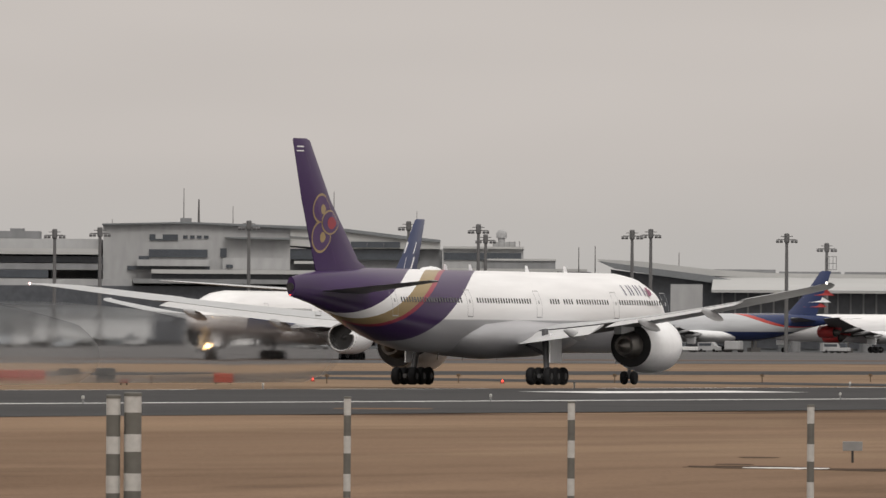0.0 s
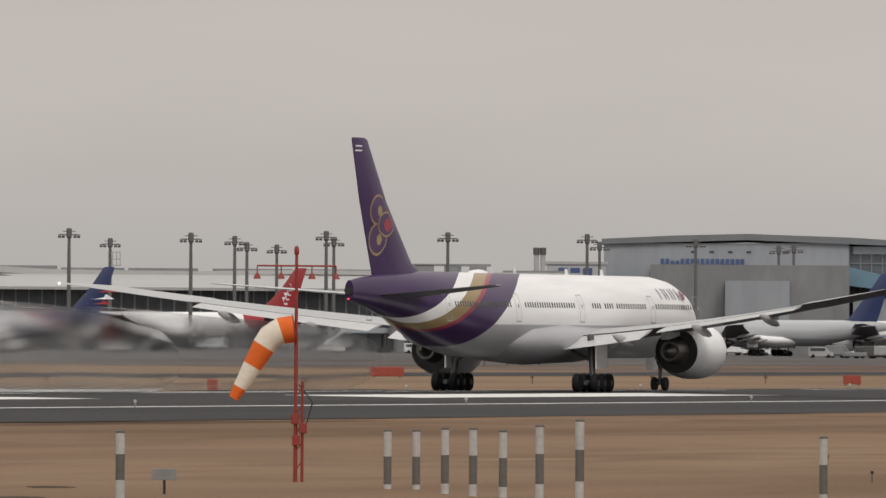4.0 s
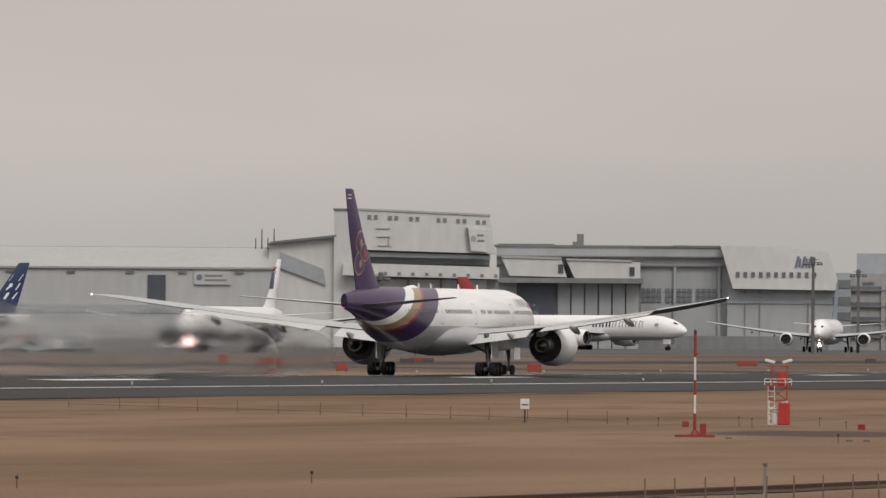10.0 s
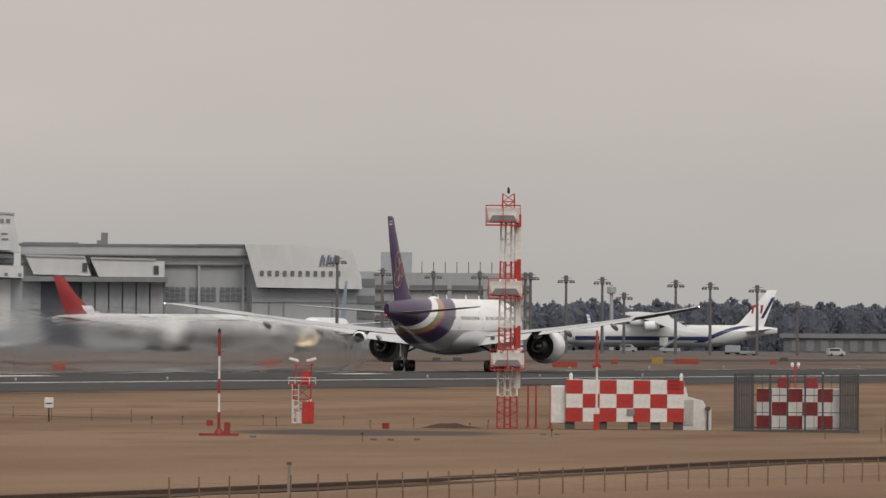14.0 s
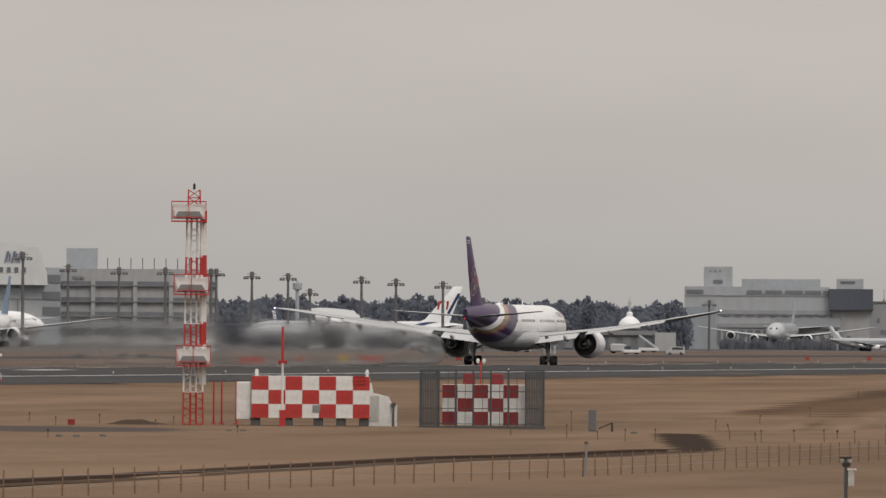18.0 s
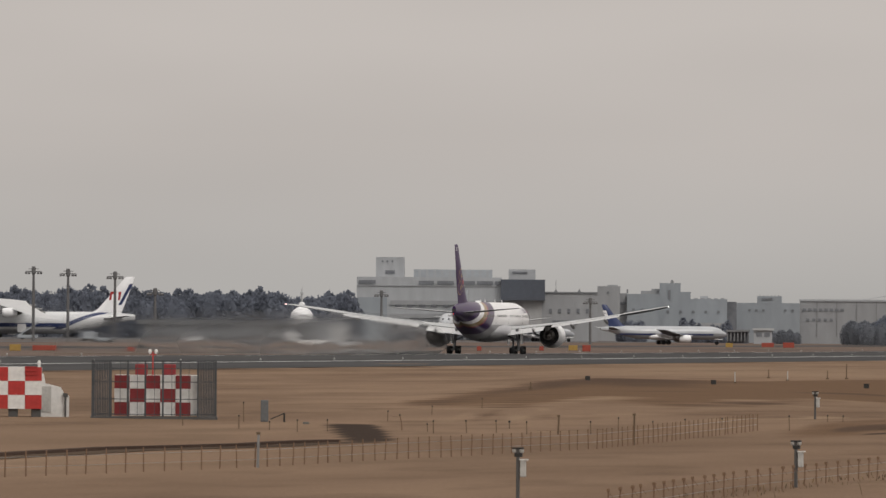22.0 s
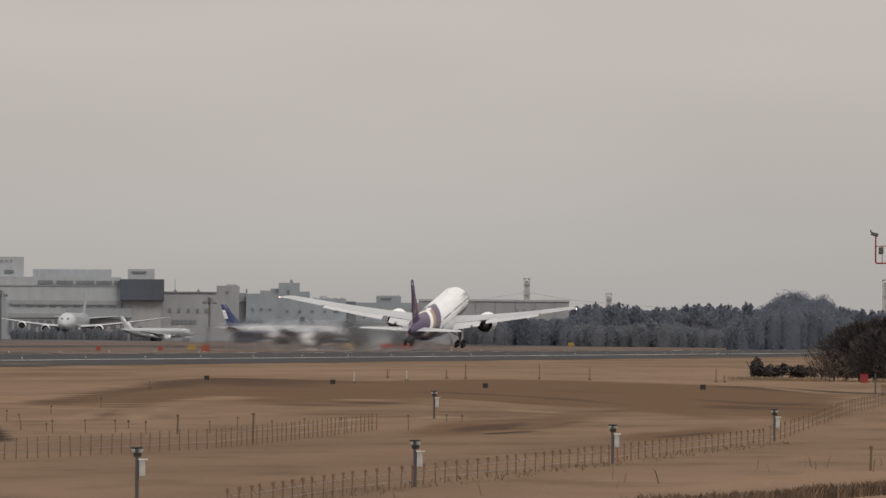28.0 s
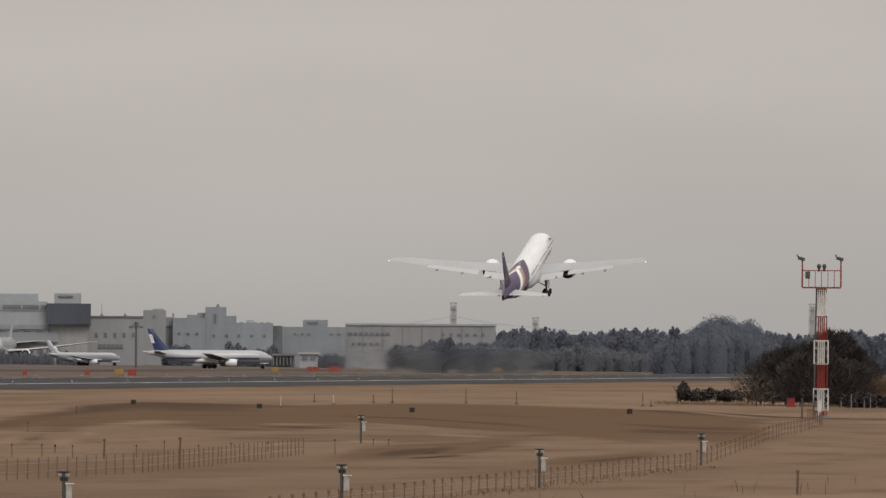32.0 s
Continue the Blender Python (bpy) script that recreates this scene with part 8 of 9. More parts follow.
# cabinet poles beside it
for x, y in ((-122.5, 623.6), (-122.15, 624.0), (-121.6, 625.2)):
    t = thing("red_pole", "thin red steel pole with a small cap", "pole", on_ground(x, y, 11), "red cable poles")
    part("shaft", mk("shaft", tube((0, 0, 0), (0, 0, 2.3), 0.05, 0.045, 8), M_aviored, True), t)
    part("cap", mk("cap", box(-0.3, 0.3, -0.04, 0.04, 2.28, 2.34), M_pole), t)
    part("foot", mk("foot", turned([(0, 0.16), (0.1, 0.12)], 10, "z"), M_aviored), t)


def checks(t, x0, z0, cols, rows, w, h, y, first=0, red=None):
    """Red and white painted panels, one by one."""
    for m, kind in ((red or M_aviored, 1), (M_aviowhite, 0)):
        me = mk("panel", box(0, w - 0.012, y, y + 0.03, 0, h - 0.012), m)
        for i in range(cols):
            for k in range(rows):
                if (i + k + first) % 2 == kind:
                    part("panel", me, t, "red panel" if kind else "white panel", pose(x0 + i * w, 0, z0 + k * h))


t = thing("equipment_shelter", "equipment shelter painted in red and white checks on blocks", "shelter", on_ground(-116.9, 621.5, 10.65))
part("body", bevelled("body", box(-3.1, 3.1, 0, 2.5, 0.42, 2.62), M_aviowhite, 0.04), t)
checks(t, -3.1, 0.42, 7, 3, 6.2 / 7, 2.2 / 3, -0.045, 1)
for x in (-2.9, -1.2, 0.4, 1.6, 2.8):
    part("block", bevelled("block", box(x - 0.25, x + 0.25, 0.1, 2.4, -0.2, 0.42), M_pole, 0.03), t, "dark support block")
part("side_box", bevelled("side_box", box(-3.9, -3.12, 0.3, 1.9, 0.3, 2.3), M_aviowhite, 0.05), t, "white side box")
part("roof_frame", mk("roof_frame", merge(*[box(2.2 + x, 2.24 + x, -0.1, -0.06, 2.2, 2.62) for x in (0, 0.3, 0.6)], *[box(2.2, 2.84, -0.1, -0.06, z, z + 0.04) for z in (2.2, 2.4, 2.6)]), M_aviored), t, "red ladder frame")
part("lamp", mk("lamp", moved(turned([(0, 0.08), (0.16, 0.1), (0.3, 0.09), (0.36, 0.03)], 10, "z"), pose(-2.85, 1, 2.62)), M_aviowhite), t)
part("lamp", mk("lamp", moved(turned([(0, 0.06), (0.2, 0.1), (0.36, 0.05)], 10, "z"), pose(2.95, 1, 2.62)), M_aviowhite), t)
part("vent", mk("vent", box(0.1, 0.5, -0.1, -0.05, 0.75, 1.1), M_galv), t)
t = thing("generator_unit", "white generator housing with a stepped front beside the shelter", "generator", on_ground(-113.6, 624.5, 10.3))
pr = [(-0.9, 0.0), (-0.9, 2.3), (-0.6, 2.25), (-0.5, 1.75), (0.3, 1.55), (0.5, 1.2), (0.75, 1.1), (0.75, 0.0)]
part("housing", mk("housing", ([(x, 0, z) for x, z in pr] + [(x, 2.2, z) for x, z in pr], [tuple(range(8)), tuple(range(15, 7, -1))] + [(i, (i + 1) % 8, (i + 1) % 8 + 8, i + 8) for i in range(8)]), M_aviowhite), t)
part("pipe", mk("pipe", merge(tube((0.55, -0.15, 0), (0.55, -0.15, 1.15), 0.05, 0.05, 8), box(0.42, 0.68, -0.22, -0.08, 1.05, 1.25)), M_pole), t, "dark pipe")
part("door", mk("door", box(-0.75, -0.2, -0.03, 0.0, 0.25, 1.6), M_postwhite), t)
t = thing("check_pole", "thin red and white pole standing before the shelter", "pole", on_ground(-117.75, 618.0, 10.7))
part("lower", mk("lower", tube((0, 0, 0), (0, 0, 3.3), 0.06, 0.055, 8), M_aviowhite, True), t)
part("upper", mk("upper", tube((0, 0, 3.3), (0, 0, 5.2), 0.075, 0.06, 8), M_aviored, True), t, "red upper half")
part("base", mk("base", box(-0.16, 0.16, -0.12, 0.12, 0, 0.85), M_aviored), t)
for x in (-0.16, 0.16):
    part("lamp", mk("lamp", moved(turned([(0, 0.05), (0.12, 0.09), (0.22, 0.05)], 8, "z"), pose(x, 0, 3.25)), M_aviored), t)

# checked cabinet in a steel cage
t = thing("caged_cabinet", "red and white checked cabinet inside a dark steel bar cage", "equipment cage", on_ground(-107.9, 622.0, 9.85))
part("cabinet", bevelled("cabinet", box(-2.05, 2.3, 0.4, 2.6, 0.15, 2.28), M_aviowhite, 0.03), t)
checks(t, -2.05, 0.15, 5, 3, 0.80, 0.71, 0.355, 1, M_cagered)
for x in (-0.98, 0.5):
    part("vent_box", bevelled("vent_box", box(x, x + 0.66, 0.8, 1.6, 2.28, 2.85), M_cagered, 0.04), t, "red roof vent")
part("kerb", mk("kerb", box(-3.3, 3.35, -0.3, 3.2, -0.15, 0.1), M_pole), t, "concrete kerb")
for y in (-0.2, 3.1):
    for x in np.linspace(-3.2, 3.25, 8):
        part("post", mk("post", box(x - 0.05, x + 0.05, y - 0.03, y + 0.03, 0, 3.05), M_dgreen), t)
    for z in (0.2, 1.0, 1.9, 2.6, 3.0):
        part("rail", mk("rail", box(-3.2, 3.25, y - 0.02, y + 0.02, z, z + 0.04), M_dgreen), t)
for x0 in (-3.2, 2.35):
    for k in range(11):
        x = x0 + k * 0.086
        part("side_bar", mk("side_bar", box(x - 0.027, x + 0.027, -0.24, -0.18, 0.05, 3.05), M_dgreen), t)
        part("side_bar", mk("side_bar", box(x - 0.027, x + 0.027, 3.1, 3.16, 0.05, 3.05), M_dgreen), t)
thin = mk("bar", box(-0.013, 0.013, -0.22, -0.19, 0.05, 3.0), M_dgreen)
for x in np.linspace(-2.2, 2.3, 11):
    part("bar", thin, t, "", pose(float(x), 0, 0))
lp = part("lamp_post", mk("lamp_post", merge(tube((-0.05, 3.0, 0), (-0.05, 3.0, 3.5), 0.04, 0.04, 8), tube((-0.2, 3, 3.35), (0.12, 3, 3.35), 0.03, 0.03, 6)), M_aviored), t)
for x in (-0.2, 0.12):
    part("lamp", mk("lamp", moved(turned([(0, 0.05), (0.12, 0.10), (0.26, 0.06)], 10, "z"), pose(x, 3, 3.38)), M_aviowhite), lp)

t = thing("grey_cabinet", "upright grey steel cabinet standing in the grass", "cabinet", on_ground(-100.6, 613.4, 9.3))
part("body", bevelled("body", box(-0.2, 0.2, -0.15, 0.25, 0, 1.12), M_cabinet, 0.02), t)
part("door", mk("door", box(-0.17, 0.17, -0.17, -0.15, 0.08, 1.04), M_cabinet), t)
t = thing("tap_stand", "bent dark standpipe beside the cabinet", "pipe", on_ground(-99.6, 613.6, 9))
part("pipe", mk("pipe", merge(tube((0, 0, 0), (0, 0, 0.45), 0.05, 0.05, 8), tube((0, 0, 0.45), (-0.7, 0, 0.15), 0.03, 0.03, 6)), M_black), t)

# small red camera tower and slim red-white pole
t = thing("camera_tower", "short red and white lattice stand with two white cameras", "tower", on_ground(-137.9, 638.5, 12.2))
for z0, z1, m in ((0, 1.3, M_aviowhite), (1.3, 2.05, M_aviored)):
    part("frame", mk("frame", lattice(z0, z1, 0.95, 0.95, m, 4, 0.5, 0.04), m), t)
part("deck", mk("deck", box(-0.75, 0.75, -0.6, 0.6, 2.05, 2.13), M_aviored), t)
part("railing", mk("railing", merge(*[box(-0.74, 0.74, y, y + 0.03, 2.13 + z, 2.16 + z) for y in (-0.6, 0.57) for z in (0.15, 0.33)], *[box(x, x + 0.03, y, y + 0.03, 2.13, 2.48) for x in (-0.74, -0.4, 0.37, 0.71) for y in (-0.6, 0.57)]), M_aviowhite), t, "white railing")
part("cabinet", bevelled("cabinet", box(0.02, 0.66, -0.75, -0.3, 0, 1.18), M_aviored, 0.03), t, "red cabinet")
part("gear_box", bevelled("gear_box", box(-0.05, 0.4, -0.3, 0.2, 2.13, 2.85), M_aviored, 0.03), t, "red gear box")
part("side_cabinet", bevelled("side_cabinet", box(-0.3, 0.0, -0.5, -0.1, 0, 0.6), M_aviowhite, 0.02), t)
part("arm", mk("arm", merge(tube((-0.32, 0, 2.1), (-0.32, 0, 3.15), 0.04, 0.04, 8), tube((0.5, 0, 2.1), (0.5, 0, 3.25), 0.04, 0.04, 8), tube((-0.6, 0, 3.15), (0.6, 0, 3.15), 0.03, 0.03, 6)), M_aviored), t)
for x, a in ((-0.45, -15), (0.5, 15)):
    part("camera_head", bevelled("camera_head", moved(box(-0.28, 0.28, -0.12, 0.12, -0.05, 0.11), pose(x, 0, 3.4, 0, -a)), M_aviowhite, 0.03), t, "white camera")
part("ladder", mk("ladder", merge(box(-0.55, -0.52, -0.62, -0.58, 0, 2.1), box(-0.2, -0.17, -0.62, -0.58, 0, 2.1), *[box(-0.55, -0.17, -0.62, -0.58, z, z + 0.03) for z in (0.3, 0.6, 0.9, 1.2, 1.5, 1.8)]), M_aviowhite), t)
t = thing("slim_mast", "slim red and white banded mast on a dark base", "pole", on_ground(-125.7, 563.2, 12.6))
for z0, z1, m in ((0, 1.15, M_darkred), (1.15, 2.05, M_aviowhite), (2.05, 2.75, M_darkred), (2.75, 3.85, M_aviowhite), (3.85, 4.95, M_darkred)):
    part("band", mk("band", tube((0, 0, z0), (0, 0, z1), 0.075 if m is M_darkred else 0.055, 0.07 if m is M_darkred else 0.05, 10), m, True), t, "red band" if m is M_darkred else "white band")
part("base", mk("base", merge(turned([(0, 0.35), (0.35, 0.12)], 10, "z"), box(-0.95, 0.95, -0.4, 0.5, -0.1, 0.14)), M_darkred), t)
part("junction_box", bevelled("junction_box", box(0.25, 0.55, -0.2, 0.1, 0, 0.68), M_darkred, 0.03), t)
part("small_box", bevelled("small_box", box(-0.6, -0.28, -0.15, 0.1, 0.5, 0.78), M_darkred, 0.02), t)
part("lamp", mk("lamp", moved(turned([(0, 0.07), (0.12, 0.08), (0.22, 0.03)], 8, "z"), pose(0, 0, 4.95)), M_black), t)
part("arm", mk("arm", tube((0, 0, 4.0), (0.22, 0, 4.05), 0.03, 0.03, 6), M_darkred), t)

# railed mast at the far right with four lamps
t = thing("lamp_mast", "red and white lattice mast with a railed deck and lamps", "light mast", on_ground(-78.8, 998.0, 4.5))
for z0, z1, w, m in ((0, 0.65, 0.95, M_darkred), (0.65, 2.5, 1.2, M_aviowhite), (2.5, 4.5, 1.0, M_darkred), (4.5, 6.5, 1.15, M_aviowhite), (6.5, 8.5, 0.9, M_darkred), (8.5, 10.8, 0.8, M_aviowhite)):
    sec = part("lattice_section", mk("lattice_section", lattice(z0, z1, w, w, m, 4, 0.66, 0.05, 0.5), m), t, "red section" if m is M_darkred else "white section")
    for x in (-0.24, -0.08, 0.08, 0.24):
        part("riser_pipe", mk("riser_pipe", tube((x, -0.1, z0), (x, -0.1, z1), 0.11 if m is M_darkred and z0 < 6 else 0.055, 0.055, 8), m, True), sec)
    part("collar", mk("collar", merge(*[box(-w / 2 - 0.06, w / 2 + 0.06, y - 0.05, y + 0.05, z1 - 0.09, z1) for y in (-w / 2, w / 2)]), m), sec)
part("side_leg", mk("side_leg", tube((-0.60, -0.62, 0), (-0.40, -0.42, 10.8), 0.07, 0.07, 8), M_pole, True), t, "dark cable duct")
part("cable_cabinet", bevelled("cable_cabinet", box(-0.24, 0.02, -0.75, -0.5, 0.25, 1.5), M_aviowhite, 0.03), t, "white cabinet")
part("deck", mk("deck", box(-1.6, 1.6, -0.8, 0.8, 10.8, 10.92), M_darkred), t)
part("railing", mk("railing", merge(*[box(-1.6, 1.6, y, y + 0.05, 10.9 + z, 10.96 + z) for y in (-0.8, 0.75) for z in (1.35,)], *[box(x - 0.025, x + 0.025, y, y + 0.05, 10.9, 12.3) for x in np.linspace(-1.58, 1.58, 7) for y in (-0.8, 0.75)]), M_darkred), t, "red railing")
for x in (-1.6, 1.6):
    arm = part("lamp_arm", mk("lamp_arm", tube((x, 0, 10.9), (x, 0, 13.1), 0.07, 0.06, 8), M_darkred), t)
    part("lamp", mk("lamp", moved(merge(box(-0.35, 0.25, -0.15, 0.15, -0.1, 0.18), tube((-0.35, 0, 0.1), (-0.5, 0, 0.3), 0.08, 0.05, 6)), pose(x - 0.05, 0, 13.2, 0, 15)), M_pole), arm, "dark lamp")
for x in (-0.22, 0.22):
    part("lamp", mk("lamp", moved(turned([(0, 0.1), (0.3, 0.12), (0.42, 0.2), (0.62, 0.12)], 10, "z"), pose(x, 0, 12.2)), M_pole), t, "dark lamp")
part("speaker_box", bevelled("speaker_box", box(-1.35, -0.95, -0.9, -0.6, 11.6, 12.2), M_pole, 0.04), t)
part("foot", mk("foot", box(-0.8, 0.8, -0.8, 0.8, -0.3, 0.25), M_concrete2), t)
t = thing("dark_post", "thin dark post at the track", "post", on_ground(-78.5, 975.0))
part("shaft", mk("shaft", tube((0, 0, 0), (0, 0, 1.7), 0.07, 0.06, 8), M_pole), t)


# ---- fences ----
def fence(name, label, pts, spacing, h, kink=False, r=0.027, wires=(0.35, 0.75), wire=0.006):
    """Posts with wires along a line on the ground; each post is a part."""
    t = thing(name, label, "fence", Matrix.Identity(4))
    tops = []
    post = mk("post", merge(tube((0, 0, -0.15), (0, 0, h), r, r * 0.9, 6)) if not kink else merge(tube((0, 0, -0.15), (0, 0, h), r, r * 0.9, 6), tube((0, 0, h * 0.97), (0.07, 0, h * 0.86), 0.008, 0.008, 4), tube((0.07, 0, h * 0.86), (0.16, 0, h * 0.66), 0.008, 0.007, 4), box(-0.045, 0.045, -0.045, 0.045, h - 0.02, h + 0.07)), M_rustpost)
    for (x0, y0), (x1, y1) in zip(pts, pts[1:]):
        n = max(1, int(math.hypot(x1 - x0, y1 - y0) / spacing))
        for i in range(n):
            x, y = x0 + (x1 - x0) * i / n, y0 + (y1 - y0) * i / n
            part("post", post, t, "", on_ground(x + random.uniform(-0.04, 0.04), y, random.uniform(-20, 20)) @ pose(0, 0, 0, random.uniform(-2, 2), random.uniform(-1.8, 1.8)))
            tops.append((x, y))
    for z in wires:
        segs = [tube((a[0], a[1], land(*a) + h * z), (c[0], c[1], land(*c) + h * z), wire, wire, 4) for a, c in zip(tops, tops[1:])]
        if wire < 0.01:
            part("wire", mk("wire", merge(*segs), M_galv), t)
        else:
            for seg in segs:
                part("rail", mk("rail", seg, M_wood), t)
    return t


fence("field_fence", "low wire fence on thin wooden posts along the ditch", [(-78.5, 345), (-75.6, 365), (-73.7, 392), (-70.5, 428), (-69.0, 508), (-73.2, 600)], 2.5, 0.84)
fence("perimeter_fence", "rusty fence posts with loose tie strands in the dry grass", [(-44.5, 330), (-46.5, 374), (-47.5, 430), (-48.3, 470), (-50, 560)], 3.6, 0.66, True)
fence("perimeter_fence", "sparser rusty fence posts climbing towards the lamp mast", [(-50, 560), (-57, 680), (-67, 850), (-78.5, 980)], 8.0, 0.75, True)
fence("old_fence", "sparse old fence posts with slack wire", [(-196, 704), (-190.6, 696), (-159.3, 651.4), (-142, 625)], 6.3, 0.72, False, 0.030, (0.3,), 0.016)
for x, y, h in ((-81.7, 376.3, 0.95), (-70.4, 427.8, 1.25), (-69.8, 526.0, 1.35), (-79, 568, 0.9), (-36.8, 455, 0.9)):
    t = thing("tall_stake", "weathered stake rising above the fence", "post", on_ground(x, y))
    part("stake", mk("stake", tube((0, 0, -0.1), (0.03, 0, h), 0.05, 0.045, 8), M_galv if y < 430 else M_wood), t)
    part("tip", mk("tip", box(-0.05, 0.09, -0.05, 0.05, h - 0.06, h + 0.03), M_wood), t)


def bollard(x, y, h=1.45):
    t = thing("field_lamp_post", "dark post with a white box and twin capped lamps", "post", on_ground(x, y, -random.uniform(2, 8)), "field lamp posts along the fence")
    part("shaft", bevelled("shaft", box(-0.05, 0.05, -0.06, 0.06, -0.1, h + 0.06), M_pole, 0.015), t)
    part("crossbar", bevelled("crossbar", box(-0.17, 0.17, -0.08, 0.08, h + 0.04, h + 0.09), M_black, 0.01), t)
    for x in (-0.11, 0.11):
        part("top_lamp", mk("top_lamp", moved(turned([(0, 0.04), (0.04, 0.075), (0.11, 0.075), (0.12, 0.03)], 10, "z"), pose(x, 0, h - 0.08)), M_postwhite, True), t, "pale lamp glass")
    part("lower_bar", bevelled("lower_bar", box(-0.10, 0.13, -0.07, 0.07, h - 0.2, h - 0.08), M_black, 0.01), t)
    wb = part("white_box", bevelled("white_box", box(0.08, 0.24, -0.1, 0.1, h - 0.80, h - 0.28), M_postwhite, 0.015), t, "white box")
    part("hood", mk("hood", box(0.06, 0.30, -0.12, 0.12, h - 0.30, h - 0.26), M_aviowhite), wb)
    part("bracket", mk("bracket", box(-0.02, 0.16, -0.04, 0.04, h - 0.58, h - 0.52), M_galv), t)


for x, y in ((-51.2, 359.4), (-46.8, 393.2), (-47.9, 467.6), (-50.4, 566.8), (-77.1, 656.5)):
    bollard(x, y)

# ground boxes, stakes and far markers
for x, y in ((-143.0, 1046.7), (-127.6, 1012.7), (-112.5, 994.2), (-90.4, 952.4)):
    t = thing("ground_box", "small dark brown box set in the grass", "box", on_ground(x, y, 7))
    part("body", bevelled("body", box(-0.22, 0.22, -0.2, 0.2, -0.05, 0.34), M_black, 0.03), t)
    part("lid", mk("lid", box(-0.24, 0.24, -0.22, 0.22, 0.34, 0.38), M_black), t)
for i, (az, d, h, m) in enumerate(((-7.08, 1059, 1.0, M_postwhite), (-6.83, 1089, 0.9, M_postwhite), (-6.92, 1120, 0.8, M_wood), (-6.55, 1103, 1.4, M_wood), (-6.2, 1234, 1.5, M_wood), (-5.96, 1231, 1.3, M_wood), (-5.36, 1229, 1.4, M_wood), (-5.32, 1229, 0.7, M_wood), (-4.1, 1080, 0.9, M_wood), (-8.05, 900, 0.6, M_wood), (-6.64, 1103, 0.8, M_wood))):
    t = thing("field_stake", "thin stake standing in the dry grass", "post", spot(az, d))
    part("stake", mk("stake", tube((0, 0, -0.1), (0, 0, h), 0.05, 0.045, 8), m), t)
    part("foot", mk("foot", box(-0.16, 0.16, -0.14, 0.14, -0.05, 0.12), M_wood), t)
for i, (az, d) in enumerate(((-12.9, 640), (-15.8, 380), (-14.4, 400), (-17.1, 470), (-11.9, 560), (-11.0, 590), (-8.15, 600), (-16.9, 420))):
    t = thing("survey_peg", "tiny wooden peg with a dark tag", "post", spot(az, d))
    part("peg", mk("peg", tube((0, 0, -0.05), (0, 0, 0.38), 0.025, 0.02, 6), M_wood), t)
    part("tag", mk("tag", box(-0.05, 0.05, -0.03, 0.03, 0.3, 0.4), M_black), t)
for x, y in ((-122.9, 558.1), (-116.1, 553.5), (-115.3, 553.6), (-114.7, 556.8), (-114.6, 587.4), (-114.2, 589.0), (-97.2, 605.7)):
    t = thing("concrete_slab", "small weathered concrete slab in the grass", "slab", on_ground(x, y, 12))
    part("slab", bevelled("slab", box(-0.15, 0.15, -0.3, 0.3, -0.05, 0.10), M_postgrey, 0.02), t)


# old stakes left round the masts, the drain and the bank, some still joined by wire
knob = mk("knob", turned([(-0.03, 0.02), (0.0, 0.035), (0.05, 0.035), (0.06, 0.01)], 8, "z"), M_black)
for x, y, h in ((-100.6, 588.5, 0.54), (-95.9, 577.1, 0.62), (-101.8, 614.1, 0.96), (-93.7, 572.9, 0.39), (-91.2, 565.7, 0.54), (-90.5, 570.4, 0.53), (-96.3, 627.2, 0.49), (-86.2, 574.1, 0.36), (-99.1, 661.6, 0.46), (-84.8, 566.7, 0.57),
                (-83.9, 571.4, 0.55), (-82.7, 573.1, 0.55), (-102.4, 703.6, 0.56), (-80.4, 567.3, 0.57), (-78.0, 572.2, 0.57), (-79.7, 594.7, 0.57), (-77.2, 589.0, 0.45), (-76.0, 592.1, 0.54), (-75.7, 604.3, 0.48), (-71.6, 598.7, 0.7), (-74.4, 639.2, 0.35),
                (-73.6, 639.3, 0.33), (-140.1, 618.8, 0.43), (-136.9, 624.2, 0.48), (-134.3, 615.5, 0.47), (-134.3, 632.4, 0.41), (-129.2, 615.1, 0.35), (-128.8, 624.4, 0.42), (-124.1, 616.1, 0.25), (-123.5, 617.8, 0.40)):
    t = thing("old_stake", "thin weathered stake with a dark knob", "post", on_ground(x, y, 8 * noise.noise(Vector((x, y, 0)))), "old stakes in the grass")
    part("shaft", mk("shaft", tube((0, 0, -0.1), (0.08 * noise.noise(Vector((y, x, 3))), 0, h), 0.024, 0.020, 6), M_wood), t)
    part("knob", knob, t, "", pose(0.08 * noise.noise(Vector((y, x, 3))), 0, h))
t = thing("bent_stake", "bent rusty stake leaning over the drain", "post", on_ground(-88.3, 579.8))
part("shaft", mk("shaft", merge(tube((0, 0, -0.1), (-0.03, 0, 0.42), 0.030, 0.027, 8), tube((-0.03, 0, 0.40), (-0.12, 0, 0.72), 0.027, 0.022, 8)), M_rustpost), t)
part("knob", knob, t, "", pose(-0.12, 0, 0.72))
